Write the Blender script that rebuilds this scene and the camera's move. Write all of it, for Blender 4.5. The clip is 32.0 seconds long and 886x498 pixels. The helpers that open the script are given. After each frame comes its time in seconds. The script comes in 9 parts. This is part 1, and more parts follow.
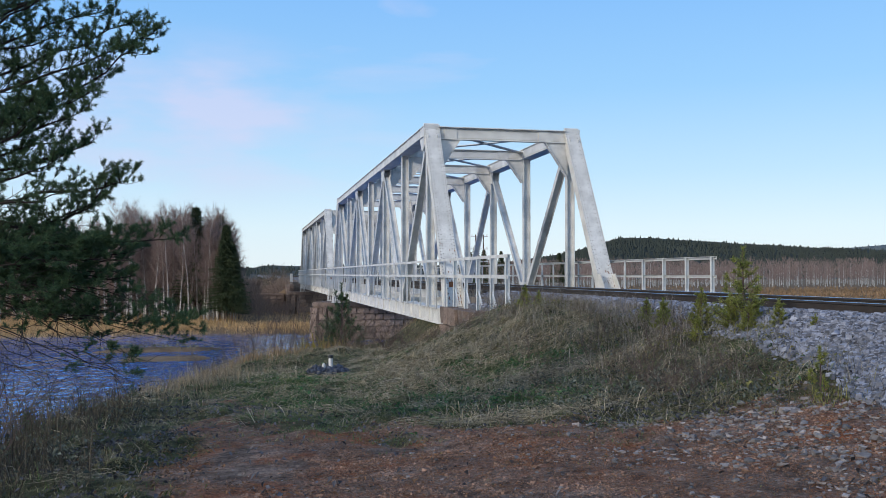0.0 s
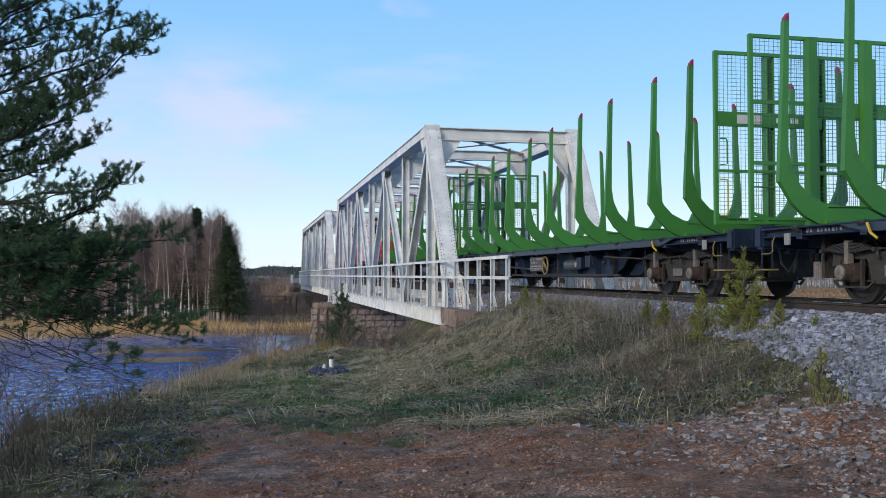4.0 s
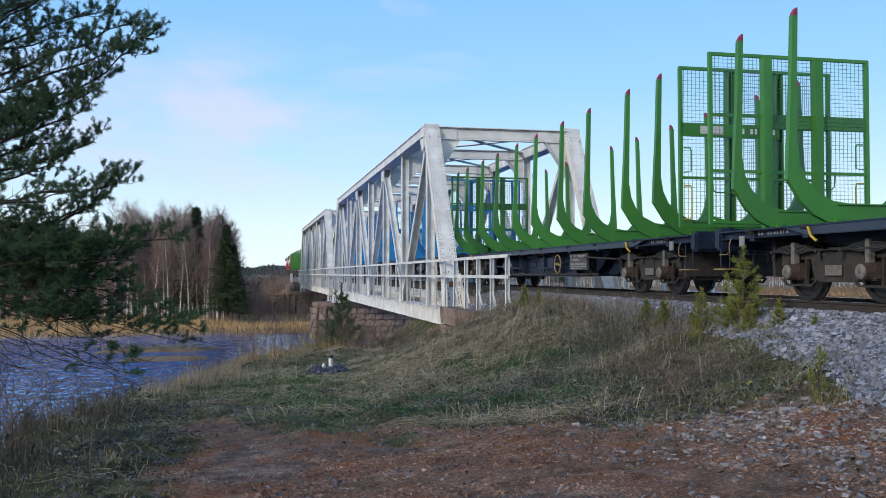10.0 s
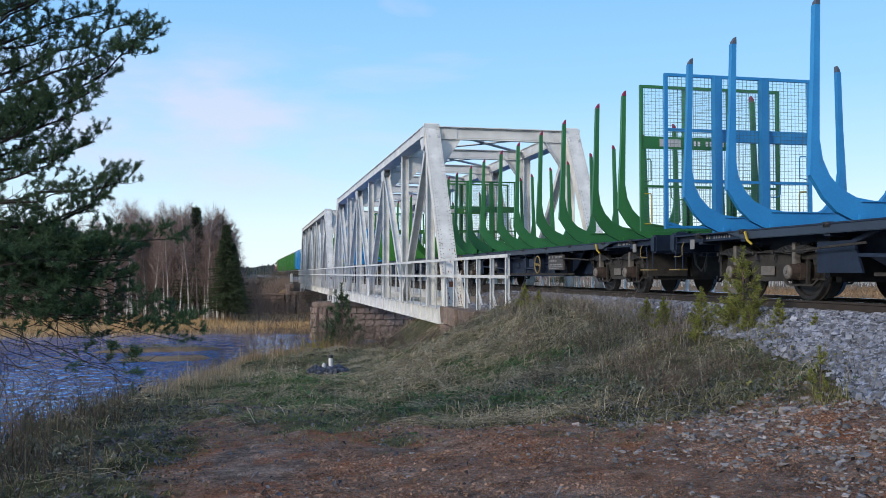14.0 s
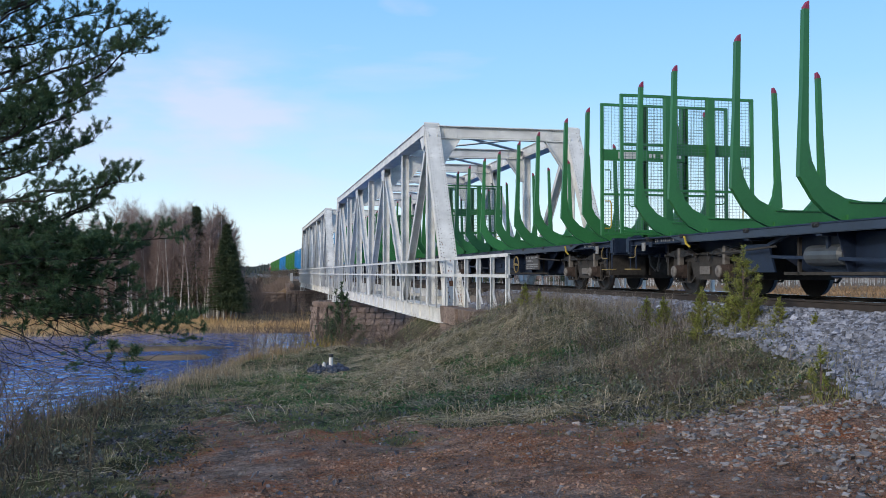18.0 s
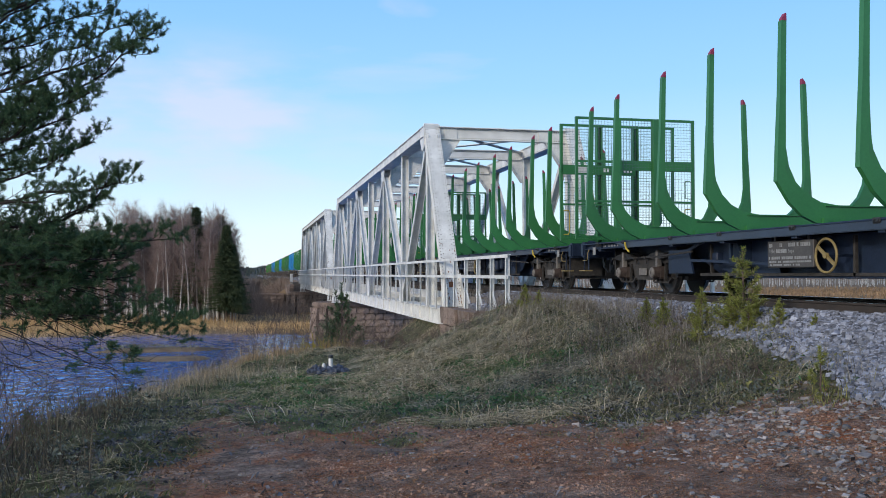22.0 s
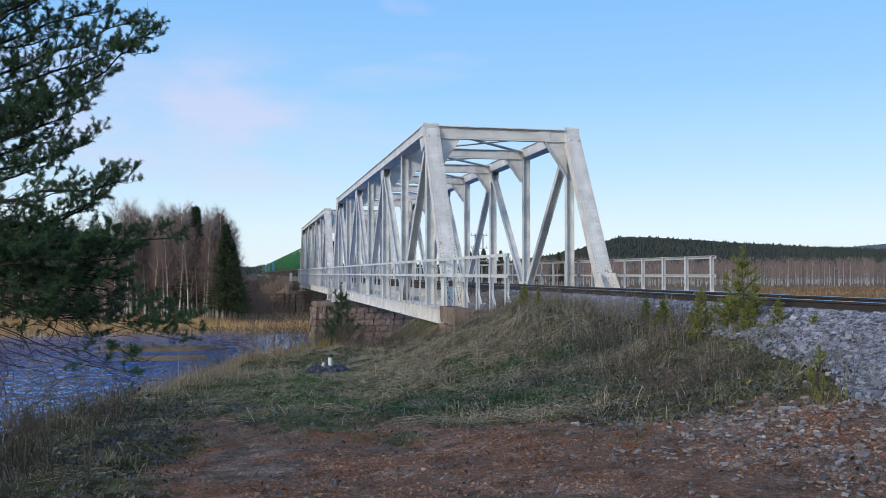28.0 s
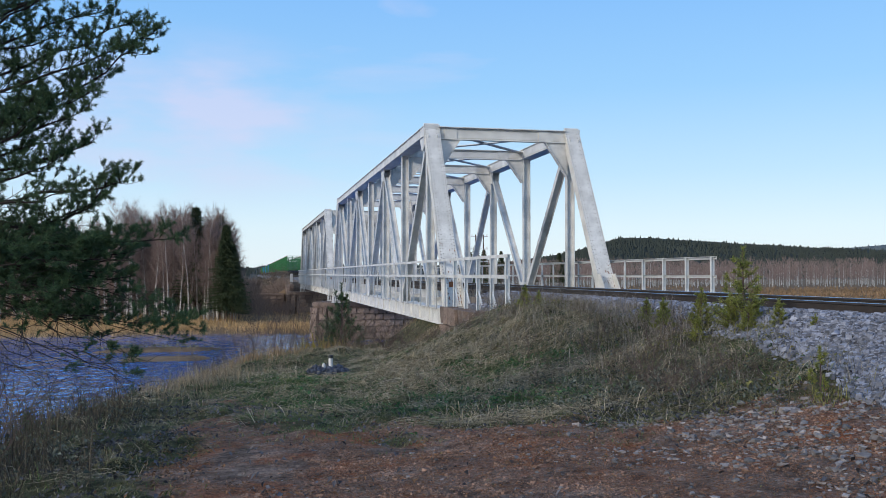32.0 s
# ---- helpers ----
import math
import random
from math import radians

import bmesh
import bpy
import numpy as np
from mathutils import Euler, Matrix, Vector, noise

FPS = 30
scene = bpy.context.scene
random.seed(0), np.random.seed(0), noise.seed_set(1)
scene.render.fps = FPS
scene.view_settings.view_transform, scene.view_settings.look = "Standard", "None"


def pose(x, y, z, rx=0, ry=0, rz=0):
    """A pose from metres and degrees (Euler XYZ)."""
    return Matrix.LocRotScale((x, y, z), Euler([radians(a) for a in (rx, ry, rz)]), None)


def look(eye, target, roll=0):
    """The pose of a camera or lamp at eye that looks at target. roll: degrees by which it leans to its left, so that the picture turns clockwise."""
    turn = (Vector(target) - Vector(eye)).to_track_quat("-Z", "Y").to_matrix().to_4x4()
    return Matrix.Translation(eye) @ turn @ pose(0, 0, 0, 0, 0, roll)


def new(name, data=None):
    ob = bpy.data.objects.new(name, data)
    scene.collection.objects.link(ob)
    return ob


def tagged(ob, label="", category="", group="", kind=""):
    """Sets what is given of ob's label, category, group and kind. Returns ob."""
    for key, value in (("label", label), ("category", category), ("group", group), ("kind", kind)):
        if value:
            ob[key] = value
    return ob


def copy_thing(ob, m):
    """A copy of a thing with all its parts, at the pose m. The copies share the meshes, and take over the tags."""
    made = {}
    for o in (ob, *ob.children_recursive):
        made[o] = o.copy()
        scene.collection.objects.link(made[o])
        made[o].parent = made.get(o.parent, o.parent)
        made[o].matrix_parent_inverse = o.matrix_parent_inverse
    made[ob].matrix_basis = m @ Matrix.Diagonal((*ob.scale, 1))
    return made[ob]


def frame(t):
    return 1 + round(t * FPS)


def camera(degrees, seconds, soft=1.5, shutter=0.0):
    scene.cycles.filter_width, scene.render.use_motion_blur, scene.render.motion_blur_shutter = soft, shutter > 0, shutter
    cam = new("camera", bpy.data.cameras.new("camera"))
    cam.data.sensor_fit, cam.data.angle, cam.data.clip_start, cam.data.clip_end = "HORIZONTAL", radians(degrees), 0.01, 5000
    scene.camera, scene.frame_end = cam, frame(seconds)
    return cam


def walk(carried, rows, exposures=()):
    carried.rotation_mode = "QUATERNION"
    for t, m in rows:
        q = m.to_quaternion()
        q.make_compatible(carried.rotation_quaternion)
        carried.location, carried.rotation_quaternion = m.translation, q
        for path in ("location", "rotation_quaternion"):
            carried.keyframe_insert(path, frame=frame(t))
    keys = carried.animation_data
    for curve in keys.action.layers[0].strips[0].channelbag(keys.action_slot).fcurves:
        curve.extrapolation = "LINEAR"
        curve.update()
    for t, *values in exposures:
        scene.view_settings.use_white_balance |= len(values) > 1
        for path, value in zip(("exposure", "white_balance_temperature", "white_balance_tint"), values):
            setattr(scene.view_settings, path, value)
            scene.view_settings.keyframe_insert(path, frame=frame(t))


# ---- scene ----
# The world: the track runs along y at x = 0, rail tops at z = 0, the bridge begins near y = 30.
EYE = (-9.7, 0.0, 0.425)
cam = camera(52.21, 32.0, soft=0.62)
# time, yaw to the left and tilt up, in hundredths of a degree: a tripod that settles slightly
SWAY = ((0, 0, 0), (1.5, 1.5, 0), (2.5, 3.5, 5.5), (6, 3.5, 5.0), (7.5, 1, 1), (14.5, 0, -1.5), (16.5, 1, -6),
        (19, 1.5, -6), (20.5, 0, 0), (25, 0, 0.5), (27.5, -2.5, -5), (30.5, -1, -3.5), (32, 0, 0))
walk(cam, [(t, pose(*EYE, 91.593 + b / 100, 0, -12.10 + a / 100)) for t, a, b in SWAY],
     exposures=((0, 0.0), (0.8, -0.05), (2.0, -0.02), (3.2, 0.08), (6, 0.15), (23.4, 0.18), (24.4, 0.16), (26, 0.06), (32, 0.0)))

# ---- world and light ----
world = bpy.data.worlds.new("world")
scene.world = world
world.use_nodes = True
wn, wl = world.node_tree.nodes, world.node_tree.links
sky = wn.new("ShaderNodeTexSky")
sky.sky_type = "NISHITA"
sky.sun_disc = False
sky.sun_elevation, sky.sun_rotation = radians(18), radians(237)
sky.altitude, sky.air_density, sky.dust_density, sky.ozone_density = 100, 1.0, 0.4, 2.5
wc = wn.new("ShaderNodeTexCoord")
sep = wn.new("ShaderNodeSeparateXYZ")
wl.new(wc.outputs["Generated"], sep.inputs[0])
# clear autumn sky: pale at the horizon, blue above
air = wn.new("ShaderNodeValToRGB")
e = air.color_ramp.elements
e[0].position, e[0].color = 0.0, (0.86, 0.93, 0.98, 1)
e[1].position, e[1].color = 1.0, (0.10, 0.26, 0.62, 1)
for pos, c in ((0.05, (0.77, 0.905, 1.0)), (0.11, (0.56, 0.79, 1.0)), (0.20, (0.355, 0.65, 1.0)), (0.32, (0.24, 0.53, 1.0)), (0.55, (0.17, 0.40, 0.80))):
    k = e.new(pos)
    k.color = (*c, 1)
wl.new(sep.outputs["Z"], air.inputs["Fac"])
gain = wn.new("ShaderNodeMixRGB")
gain.blend_type = "MULTIPLY"
gain.inputs[0].default_value = 1.0
gain.inputs[2].default_value = (10.0, 10.5, 10.7, 1)
wl.new(air.outputs["Color"], gain.inputs[1])
both = wn.new("ShaderNodeMixRGB")
both.inputs[0].default_value = 0.85
wl.new(sky.outputs["Color"], both.inputs[1])
wl.new(gain.outputs["Color"], both.inputs[2])
# warm glow of the low sun behind the viewpoint
SUN_AT = Vector((-55, -36, 22)).normalized()
dot = wn.new("ShaderNodeVectorMath")
dot.operation = "DOT_PRODUCT"
dot.inputs[1].default_value = SUN_AT
wl.new(wc.outputs["Generated"], dot.inputs[0])
glow = wn.new("ShaderNodeValToRGB")
glow.color_ramp.elements[0].position, glow.color_ramp.elements[0].color = 0.35, (0, 0, 0, 1)
glow.color_ramp.elements[1].position, glow.color_ramp.elements[1].color = 1.0, (0.9, 0.9, 0.9, 1)
wl.new(dot.outputs["Value"], glow.inputs["Fac"])
warm = wn.new("ShaderNodeMixRGB")
warm.inputs[2].default_value = (10.5, 9.6, 8.6, 1)
wl.new(glow.outputs["Color"], warm.inputs[0])
wl.new(both.outputs["Color"], warm.inputs[1])
# thin pinkish veil of cloud
wm = wn.new("ShaderNodeMapping")
wm.inputs["Scale"].default_value = (1.5, 1.5, 5.0)
wm.inputs["Location"].default_value = (3.1, 1.2, 0.6)
cl = wn.new("ShaderNodeTexNoise")
cl.inputs["Scale"].default_value, cl.inputs["Detail"].default_value, cl.inputs["Distortion"].default_value = 2.2, 6, 0.6
cr = wn.new("ShaderNodeValToRGB")
cr.color_ramp.elements[0].position, cr.color_ramp.elements[1].position = 0.60, 0.86
cr.color_ramp.elements[1].color = (0.5, 0.5, 0.5, 1)
mx = wn.new("ShaderNodeMixRGB")
mx.inputs[2].default_value = (7.6, 7.2, 9.2, 1)
# one lilac bank of thin cloud above the wood
bank_off = wn.new("ShaderNodeVectorMath")
bank_off.operation = "SUBTRACT"
bank_off.inputs[1].default_value = (-0.060, 0.985, 0.163)
wl.new(wc.outputs["Generated"], bank_off.inputs[0])
bank_flat = wn.new("ShaderNodeVectorMath")
bank_flat.operation = "MULTIPLY"
bank_flat.inputs[1].default_value = (1.0, 1.0, 2.3)
wl.new(bank_off.outputs["Vector"], bank_flat.inputs[0])
bank_far = wn.new("ShaderNodeVectorMath")
bank_far.operation = "LENGTH"
wl.new(bank_flat.outputs["Vector"], bank_far.inputs[0])
bank_fade = wn.new("ShaderNodeMapRange")
bank_fade.inputs["From Min"].default_value, bank_fade.inputs["From Max"].default_value = 0.25, 0.06
bank_fade.interpolation_type = "SMOOTHSTEP"
wl.new(bank_far.outputs["Value"], bank_fade.inputs["Value"])
bank_noise = wn.new("ShaderNodeTexNoise")
bank_noise.inputs["Scale"].default_value, bank_noise.inputs["Detail"].default_value = 4.5, 6
wl.new(wm.outputs["Vector"], bank_noise.inputs["Vector"])
bank_puff = wn.new("ShaderNodeMapRange")
bank_puff.inputs["From Min"].default_value, bank_puff.inputs["From Max"].default_value, bank_puff.inputs["To Max"].default_value = 0.34, 0.60, 0.62
wl.new(bank_noise.outputs["Fac"], bank_puff.inputs["Value"])
bank_mul = wn.new("ShaderNodeMath")
bank_mul.operation = "MULTIPLY"
wl.new(bank_fade.outputs["Result"], bank_mul.inputs[0])
wl.new(bank_puff.outputs["Result"], bank_mul.inputs[1])
lilac = wn.new("ShaderNodeMixRGB")
lilac.inputs[2].default_value = (7.0, 7.0, 9.3, 1)
wl.new(bank_mul.outputs[0], lilac.inputs[0])
wl.new(mx.outputs["Color"], lilac.inputs[1])
bg = wn["Background"]
bg.inputs["Strength"].default_value = 0.10
wl.new(wc.outputs["Generated"], wm.inputs["Vector"])
wl.new(wm.outputs["Vector"], cl.inputs["Vector"])
wl.new(cl.outputs["Fac"], cr.inputs["Fac"])
wl.new(cr.outputs["Color"], mx.inputs[0])
wl.new(warm.outputs["Color"], mx.inputs[1])
wl.new(lilac.outputs["Color"], bg.inputs["Color"])

sun = new("sun", bpy.data.lights.new("sun", "SUN"))
sun.data.energy, sun.data.angle, sun.data.color = 1.8, radians(9), (1.0, 0.93, 0.84)
sun.matrix_world = look(SUN_AT * 70, (0, 0, 0))


# ---- materials ----
def nodes_of(name):
    m = bpy.data.materials.new(name)
    m.use_nodes = True
    nt = m.node_tree
    return m, nt.nodes, nt.links, nt.nodes["Principled BSDF"]


def ramp(n, a, b, ca, cb):
    r = n.new("ShaderNodeValToRGB")
    e = r.color_ramp.elements
    e[0].position, e[1].position = a, b
    e[0].color, e[1].color = (*ca, 1), (*cb, 1)
    return r


def noise_tex(n, l, vec, scale, detail=5, rough=0.6):
    t = n.new("ShaderNodeTexNoise")
    t.inputs["Scale"].default_value, t.inputs["Detail"].default_value = scale, detail
    t.inputs["Roughness"].default_value = rough
    l.new(vec, t.inputs["Vector"])
    return t


def surf(name, c1, c2, scale=4.0, rough=0.6, metal=0.0, bump=0.15, fine=40.0, stain=None, stain_at=(0.62, 0.72), stain_scale=3.0,
         streak=1.0, vary=0.0, island=0.0, spec=0.5, coat=0.0):
    """A painted or natural surface: two colours mixed by coarse and fine noise, stains of their own colour, fine relief."""
    m, n, l, b = nodes_of(name)
    tc = n.new("ShaderNodeTexCoord")
    vec = tc.outputs["Object"]
    a = noise_tex(n, l, vec, scale)
    f = noise_tex(n, l, vec, fine, 4, 0.7)
    mixf = n.new("ShaderNodeMath")
    mixf.operation = "MULTIPLY_ADD"
    mixf.inputs[1].default_value, mixf.inputs[2].default_value = 0.45, 0.0
    l.new(f.outputs["Fac"], mixf.inputs[0])
    addf = n.new("ShaderNodeMath")
    addf.operation = "MULTIPLY_ADD"
    addf.inputs[1].default_value = 0.75
    l.new(a.outputs["Fac"], addf.inputs[0])
    l.new(mixf.outputs[0], addf.inputs[2])
    r = ramp(n, 0.38, 0.80, c1, c2)
    l.new(addf.outputs[0], r.inputs["Fac"])
    col = r.outputs["Color"]
    if stain:
        mp = n.new("ShaderNodeMapping")
        mp.inputs["Scale"].default_value = (1, 1, streak)
        l.new(vec, mp.inputs["Vector"])
        s = noise_tex(n, l, mp.outputs["Vector"], stain_scale, 8, 0.68)
        sr = ramp(n, *stain_at, (0, 0, 0), (1, 1, 1))
        l.new(s.outputs["Fac"], sr.inputs["Fac"])
        sm = n.new("ShaderNodeMixRGB")
        sm.inputs[2].default_value = (*stain, 1)
        l.new(sr.outputs["Color"], sm.inputs[0])
        l.new(col, sm.inputs[1])
        col = sm.outputs["Color"]
    if vary or island:
        if island:
            rnd = n.new("ShaderNodeNewGeometry").outputs["Random Per Island"]
        else:
            rnd = n.new("ShaderNodeObjectInfo").outputs["Random"]
        k = n.new("ShaderNodeMapRange")
        v = vary or island
        k.inputs["To Min"].default_value, k.inputs["To Max"].default_value = 1 - v, 1 + v
        l.new(rnd, k.inputs["Value"])
        hs = n.new("ShaderNodeHueSaturation")
        l.new(k.outputs["Result"], hs.inputs["Value"])
        l.new(col, hs.inputs["Color"])
        col = hs.outputs["Color"]
    l.new(col, b.inputs["Base Color"])
    rr = n.new("ShaderNodeMapRange")
    rr.inputs["To Min"].default_value, rr.inputs["To Max"].default_value = max(0.02, rough - 0.12), min(1, rough + 0.12)
    l.new(a.outputs["Fac"], rr.inputs["Value"])
    l.new(rr.outputs["Result"], b.inputs["Roughness"])
    b.inputs["Metallic"].default_value = metal
    b.inputs["Specular IOR Level"].default_value = spec
    b.inputs["Coat Weight"].default_value = coat
    if bump:
        bp = n.new("ShaderNodeBump")
        bp.inputs["Strength"].default_value, bp.inputs["Distance"].default_value = bump, 0.02
        l.new(addf.outputs[0], bp.inputs["Height"])
        l.new(bp.outputs["Normal"], b.inputs["Normal"])
    return m


def plant(name, c1, c2, rough=0.7, through_light=0.25, patch=0.0):
    """Leaves, blades and needles: colour by island and, where patch is given, by drifts a few paces wide."""
    m, n, l, b = nodes_of(name)
    fac = n.new("ShaderNodeNewGeometry").outputs["Random Per Island"]
    if patch:
        tc = n.new("ShaderNodeTexCoord")
        drift = noise_tex(n, l, tc.outputs["Object"], patch, 4, 0.65)
        spread = n.new("ShaderNodeMapRange")
        spread.inputs["From Min"].default_value, spread.inputs["From Max"].default_value = 0.36, 0.64
        l.new(drift.outputs["Fac"], spread.inputs["Value"])
        mul = n.new("ShaderNodeMath")
        mul.operation = "MULTIPLY"
        mul.inputs[1].default_value = 0.55
        l.new(spread.outputs["Result"], mul.inputs[0])
        add = n.new("ShaderNodeMath")
        add.operation = "MULTIPLY_ADD"
        add.inputs[1].default_value = 0.5
        l.new(fac, add.inputs[0])
        l.new(mul.outputs[0], add.inputs[2])
        fac = add.outputs[0]
    r = ramp(n, 0.0, 1.0, c1, c2)
    l.new(fac, r.inputs["Fac"])
    l.new(r.outputs["Color"], b.inputs["Base Color"])
    b.inputs["Roughness"].default_value = rough
    b.inputs["Specular IOR Level"].default_value = 0.25
    t = n.new("ShaderNodeBsdfTranslucent")
    l.new(r.outputs["Color"], t.inputs["Color"])
    mix = n.new("ShaderNodeMixShader")
    mix.inputs[0].default_value = through_light
    l.new(b.outputs[0], mix.inputs[1])
    l.new(t.outputs[0], mix.inputs[2])
    l.new(mix.outputs[0], n["Material Output"].inputs["Surface"])
    return m


STEEL = surf("bridge_paint", (0.42, 0.43, 0.43), (0.80, 0.805, 0.79), 1.6, 0.55, 0, 0.15, 22, (0.30, 0.24, 0.19), (0.66, 0.80), 9.0, 0.35)
STEEL_RUSTY = surf("bridge_paint_rusting", (0.47, 0.465, 0.44), (0.83, 0.825, 0.79), 2.0, 0.6, 0, 0.2, 22, (0.30, 0.19, 0.12), (0.62, 0.74), 13.0, 0.45)
RIVET = surf("worn_rivet_heads", (0.16, 0.145, 0.13), (0.38, 0.36, 0.33), 6, 0.7, 0, 0.1)
RUST = surf("rust", (0.12, 0.04, 0.018), (0.30, 0.12, 0.05), 12, 0.9, 0, 0.5, 60)
GRANITE = surf("granite", (0.11, 0.075, 0.060), (0.31, 0.235, 0.19), 1.6, 0.85, 0, 0.9, 11, (0.34, 0.30, 0.26), (0.60, 0.70), 2.2, 1.0, vary=0.32)
MORTAR = surf("mortar", (0.10, 0.085, 0.075), (0.24, 0.21, 0.185), 5, 0.95, 0, 0.5, 30)
RAIL_SIDE = surf("rail_rust", (0.028, 0.024, 0.022), (0.06, 0.048, 0.042), 6, 0.8, 0.2, 0.2, 60)
RAIL_TOP = surf("rail_shine", (0.45, 0.45, 0.46), (0.62, 0.62, 0.63), 3, 0.22, 1.0, 0.02, 60)
SLEEPER = surf("sleeper_wood", (0.05, 0.04, 0.035), (0.13, 0.11, 0.09), 5, 0.9, 0, 0.5, 40, vary=0.25)
BALLAST = surf("ballast", (0.07, 0.073, 0.08), (0.20, 0.205, 0.225), 14, 0.9, 0, 1.0, 60)
STONE = surf("stone", (0.095, 0.107, 0.14), (0.28, 0.305, 0.375), 6, 0.85, 0, 0.5, 40, island=0.6)
SINGLE_STONE = surf("path_stone", (0.085, 0.085, 0.09), (0.22, 0.215, 0.22), 6, 0.85, 0, 0.5, 40, vary=0.4)
RING_STONE = surf("ring_stone", (0.014, 0.02, 0.038), (0.1, 0.125, 0.185), 6, 0.8, 0, 0.5, 40, vary=0.4)
PATH_STONE = surf("trodden_stone", (0.085, 0.08, 0.082), (0.31, 0.285, 0.28), 6, 0.9, 0, 0.5, 40, island=0.6)
BRASS = surf("dull_yellow", (0.16, 0.12, 0.045), (0.28, 0.21, 0.08), 5, 0.6, 0, 0.1)
GREEN = surf("green_paint", (0.032, 0.155, 0.022), (0.052, 0.215, 0.035), 1.0, 0.42, 0, 0.05, 30, (0.05, 0.10, 0.04), (0.60, 0.75), 2.5, 0.4, vary=0.15)
GREEN_DEEP = surf("deep_green_paint", (0.02, 0.125, 0.036), (0.036, 0.185, 0.055), 1.0, 0.40, 0, 0.05, 30, (0.03, 0.07, 0.04), (0.60, 0.75), 2.5, 0.4, vary=0.15)
BLUE = surf("blue_paint", (0.014, 0.175, 0.44), (0.03, 0.26, 0.56), 1.0, 0.42, 0, 0.05, 30, (0.06, 0.13, 0.22), (0.60, 0.75), 2.5, 0.4, vary=0.15)
TIP_RED = surf("red_tip", (0.20, 0.012, 0.045), (0.31, 0.03, 0.075), 6, 0.5, 0, 0.05)
DULL_TIP = surf("worn_tip", (0.04, 0.07, 0.12), (0.12, 0.12, 0.14), 6, 0.6, 0, 0.1)
UNDER = surf("underframe", (0.0065, 0.012, 0.026), (0.021, 0.035, 0.072), 3, 0.48, 0, 0.3, 40, (0.055, 0.045, 0.04), (0.60, 0.75), 2.5, 0.6, spec=0.3)
DECK = surf("deck_grey", (0.025, 0.026, 0.029), (0.068, 0.069, 0.073), 3, 0.6, 0, 0.2, 40, (0.05, 0.045, 0.04), (0.58, 0.75), 3.0, 0.6)
FASCIA = surf("frame_band", (0.014, 0.022, 0.04), (0.035, 0.052, 0.085), 2.0, 0.38, 0, 0.1, 30, (0.06, 0.05, 0.045), (0.62, 0.76), 2.2, 0.5, spec=0.4)
BOGIE = surf("bogie_grime", (0.011, 0.0105, 0.010), (0.058, 0.052, 0.047), 7, 0.85, 0, 0.4, 40)
WHEEL = surf("wheel_steel", (0.018, 0.016, 0.015), (0.05, 0.045, 0.042), 5, 0.6, 0.5, 0.2, 40)
TREAD = surf("wheel_tread", (0.35, 0.35, 0.36), (0.5, 0.5, 0.5), 5, 0.3, 1.0, 0.02)
SPRING = surf("spring_steel", (0.025, 0.024, 0.024), (0.075, 0.07, 0.068), 9, 0.6, 0.3, 0.3)
AXLE_RUST = surf("axlebox_rust", (0.026, 0.020, 0.018), (0.075, 0.053, 0.046), 9, 0.8, 0, 0.3)
AXLEBOX = surf("axlebox_dust", (0.075, 0.07, 0.067), (0.21, 0.195, 0.18), 9, 0.8, 0, 0.3)
WIRE = surf("galvanised_wire", (0.06, 0.12, 0.11), (0.13, 0.22, 0.20), 5, 0.5, 0.3, 0.0)
YELLOW = surf("yellow_paint", (0.34, 0.25, 0.02), (0.48, 0.36, 0.04), 5, 0.5, 0, 0.1)
BOARD = surf("board_grey", (0.04, 0.037, 0.036), (0.085, 0.08, 0.078), 5, 0.6, 0, 0.1)
FADED = surf("faded_white", (0.16, 0.165, 0.17), (0.30, 0.305, 0.31), 9, 0.7, 0, 0.05)
CHROME = surf("chrome", (0.5, 0.5, 0.5), (0.7, 0.7, 0.7), 6, 0.15, 1.0, 0.0)
PLATE = surf("pale_plate", (0.42, 0.43, 0.43), (0.60, 0.60, 0.60), 6, 0.6, 0, 0.05)
MARK = surf("white_marking", (0.62, 0.62, 0.62), (0.78, 0.78, 0.78), 8, 0.6, 0, 0.0)
DARKMARK = surf("dark_marking", (0.05, 0.03, 0.035), (0.09, 0.06, 0.06), 8, 0.6, 0, 0.0)
LOCO_RED = surf("loco_red", (0.55, 0.010, 0.008), (0.66, 0.018, 0.014), 1.2, 0.3, 0, 0.03, 20, coat=0.3)
LOCO_PINK = surf("loco_faded_red", (0.44, 0.016, 0.062), (0.57, 0.042, 0.108), 1.0, 0.2, 0, 0.12, 9, (0.47, 0.075, 0.13), (0.58, 0.8), 1.6, 0.5, coat=0.35)
WINE = surf("dark_red_mesh", (0.14, 0.012, 0.025), (0.22, 0.022, 0.04), 30, 0.7, 0, 0.5, 80)
LOCO_WHITE = surf("loco_white", (0.60, 0.60, 0.58), (0.74, 0.74, 0.72), 1.4, 0.4, 0, 0.04, 25)
LOCO_GREY = surf("loco_roof_grey", (0.15, 0.145, 0.13), (0.27, 0.26, 0.24), 2.5, 0.55, 0.2, 0.1, 25)
LOCO_BLACK = surf("loco_black", (0.015, 0.016, 0.018), (0.04, 0.042, 0.045), 3, 0.5, 0, 0.1)
LOCO_GREEN = surf("loco_end_green", (0.03, 0.32, 0.10), (0.05, 0.42, 0.15), 3, 0.4, 0, 0.05)
BARK = surf("pine_bark", (0.05, 0.035, 0.028), (0.13, 0.085, 0.06), 10, 0.95, 0, 0.9, 40)
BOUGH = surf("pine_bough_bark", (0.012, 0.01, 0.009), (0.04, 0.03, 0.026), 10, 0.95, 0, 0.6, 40)
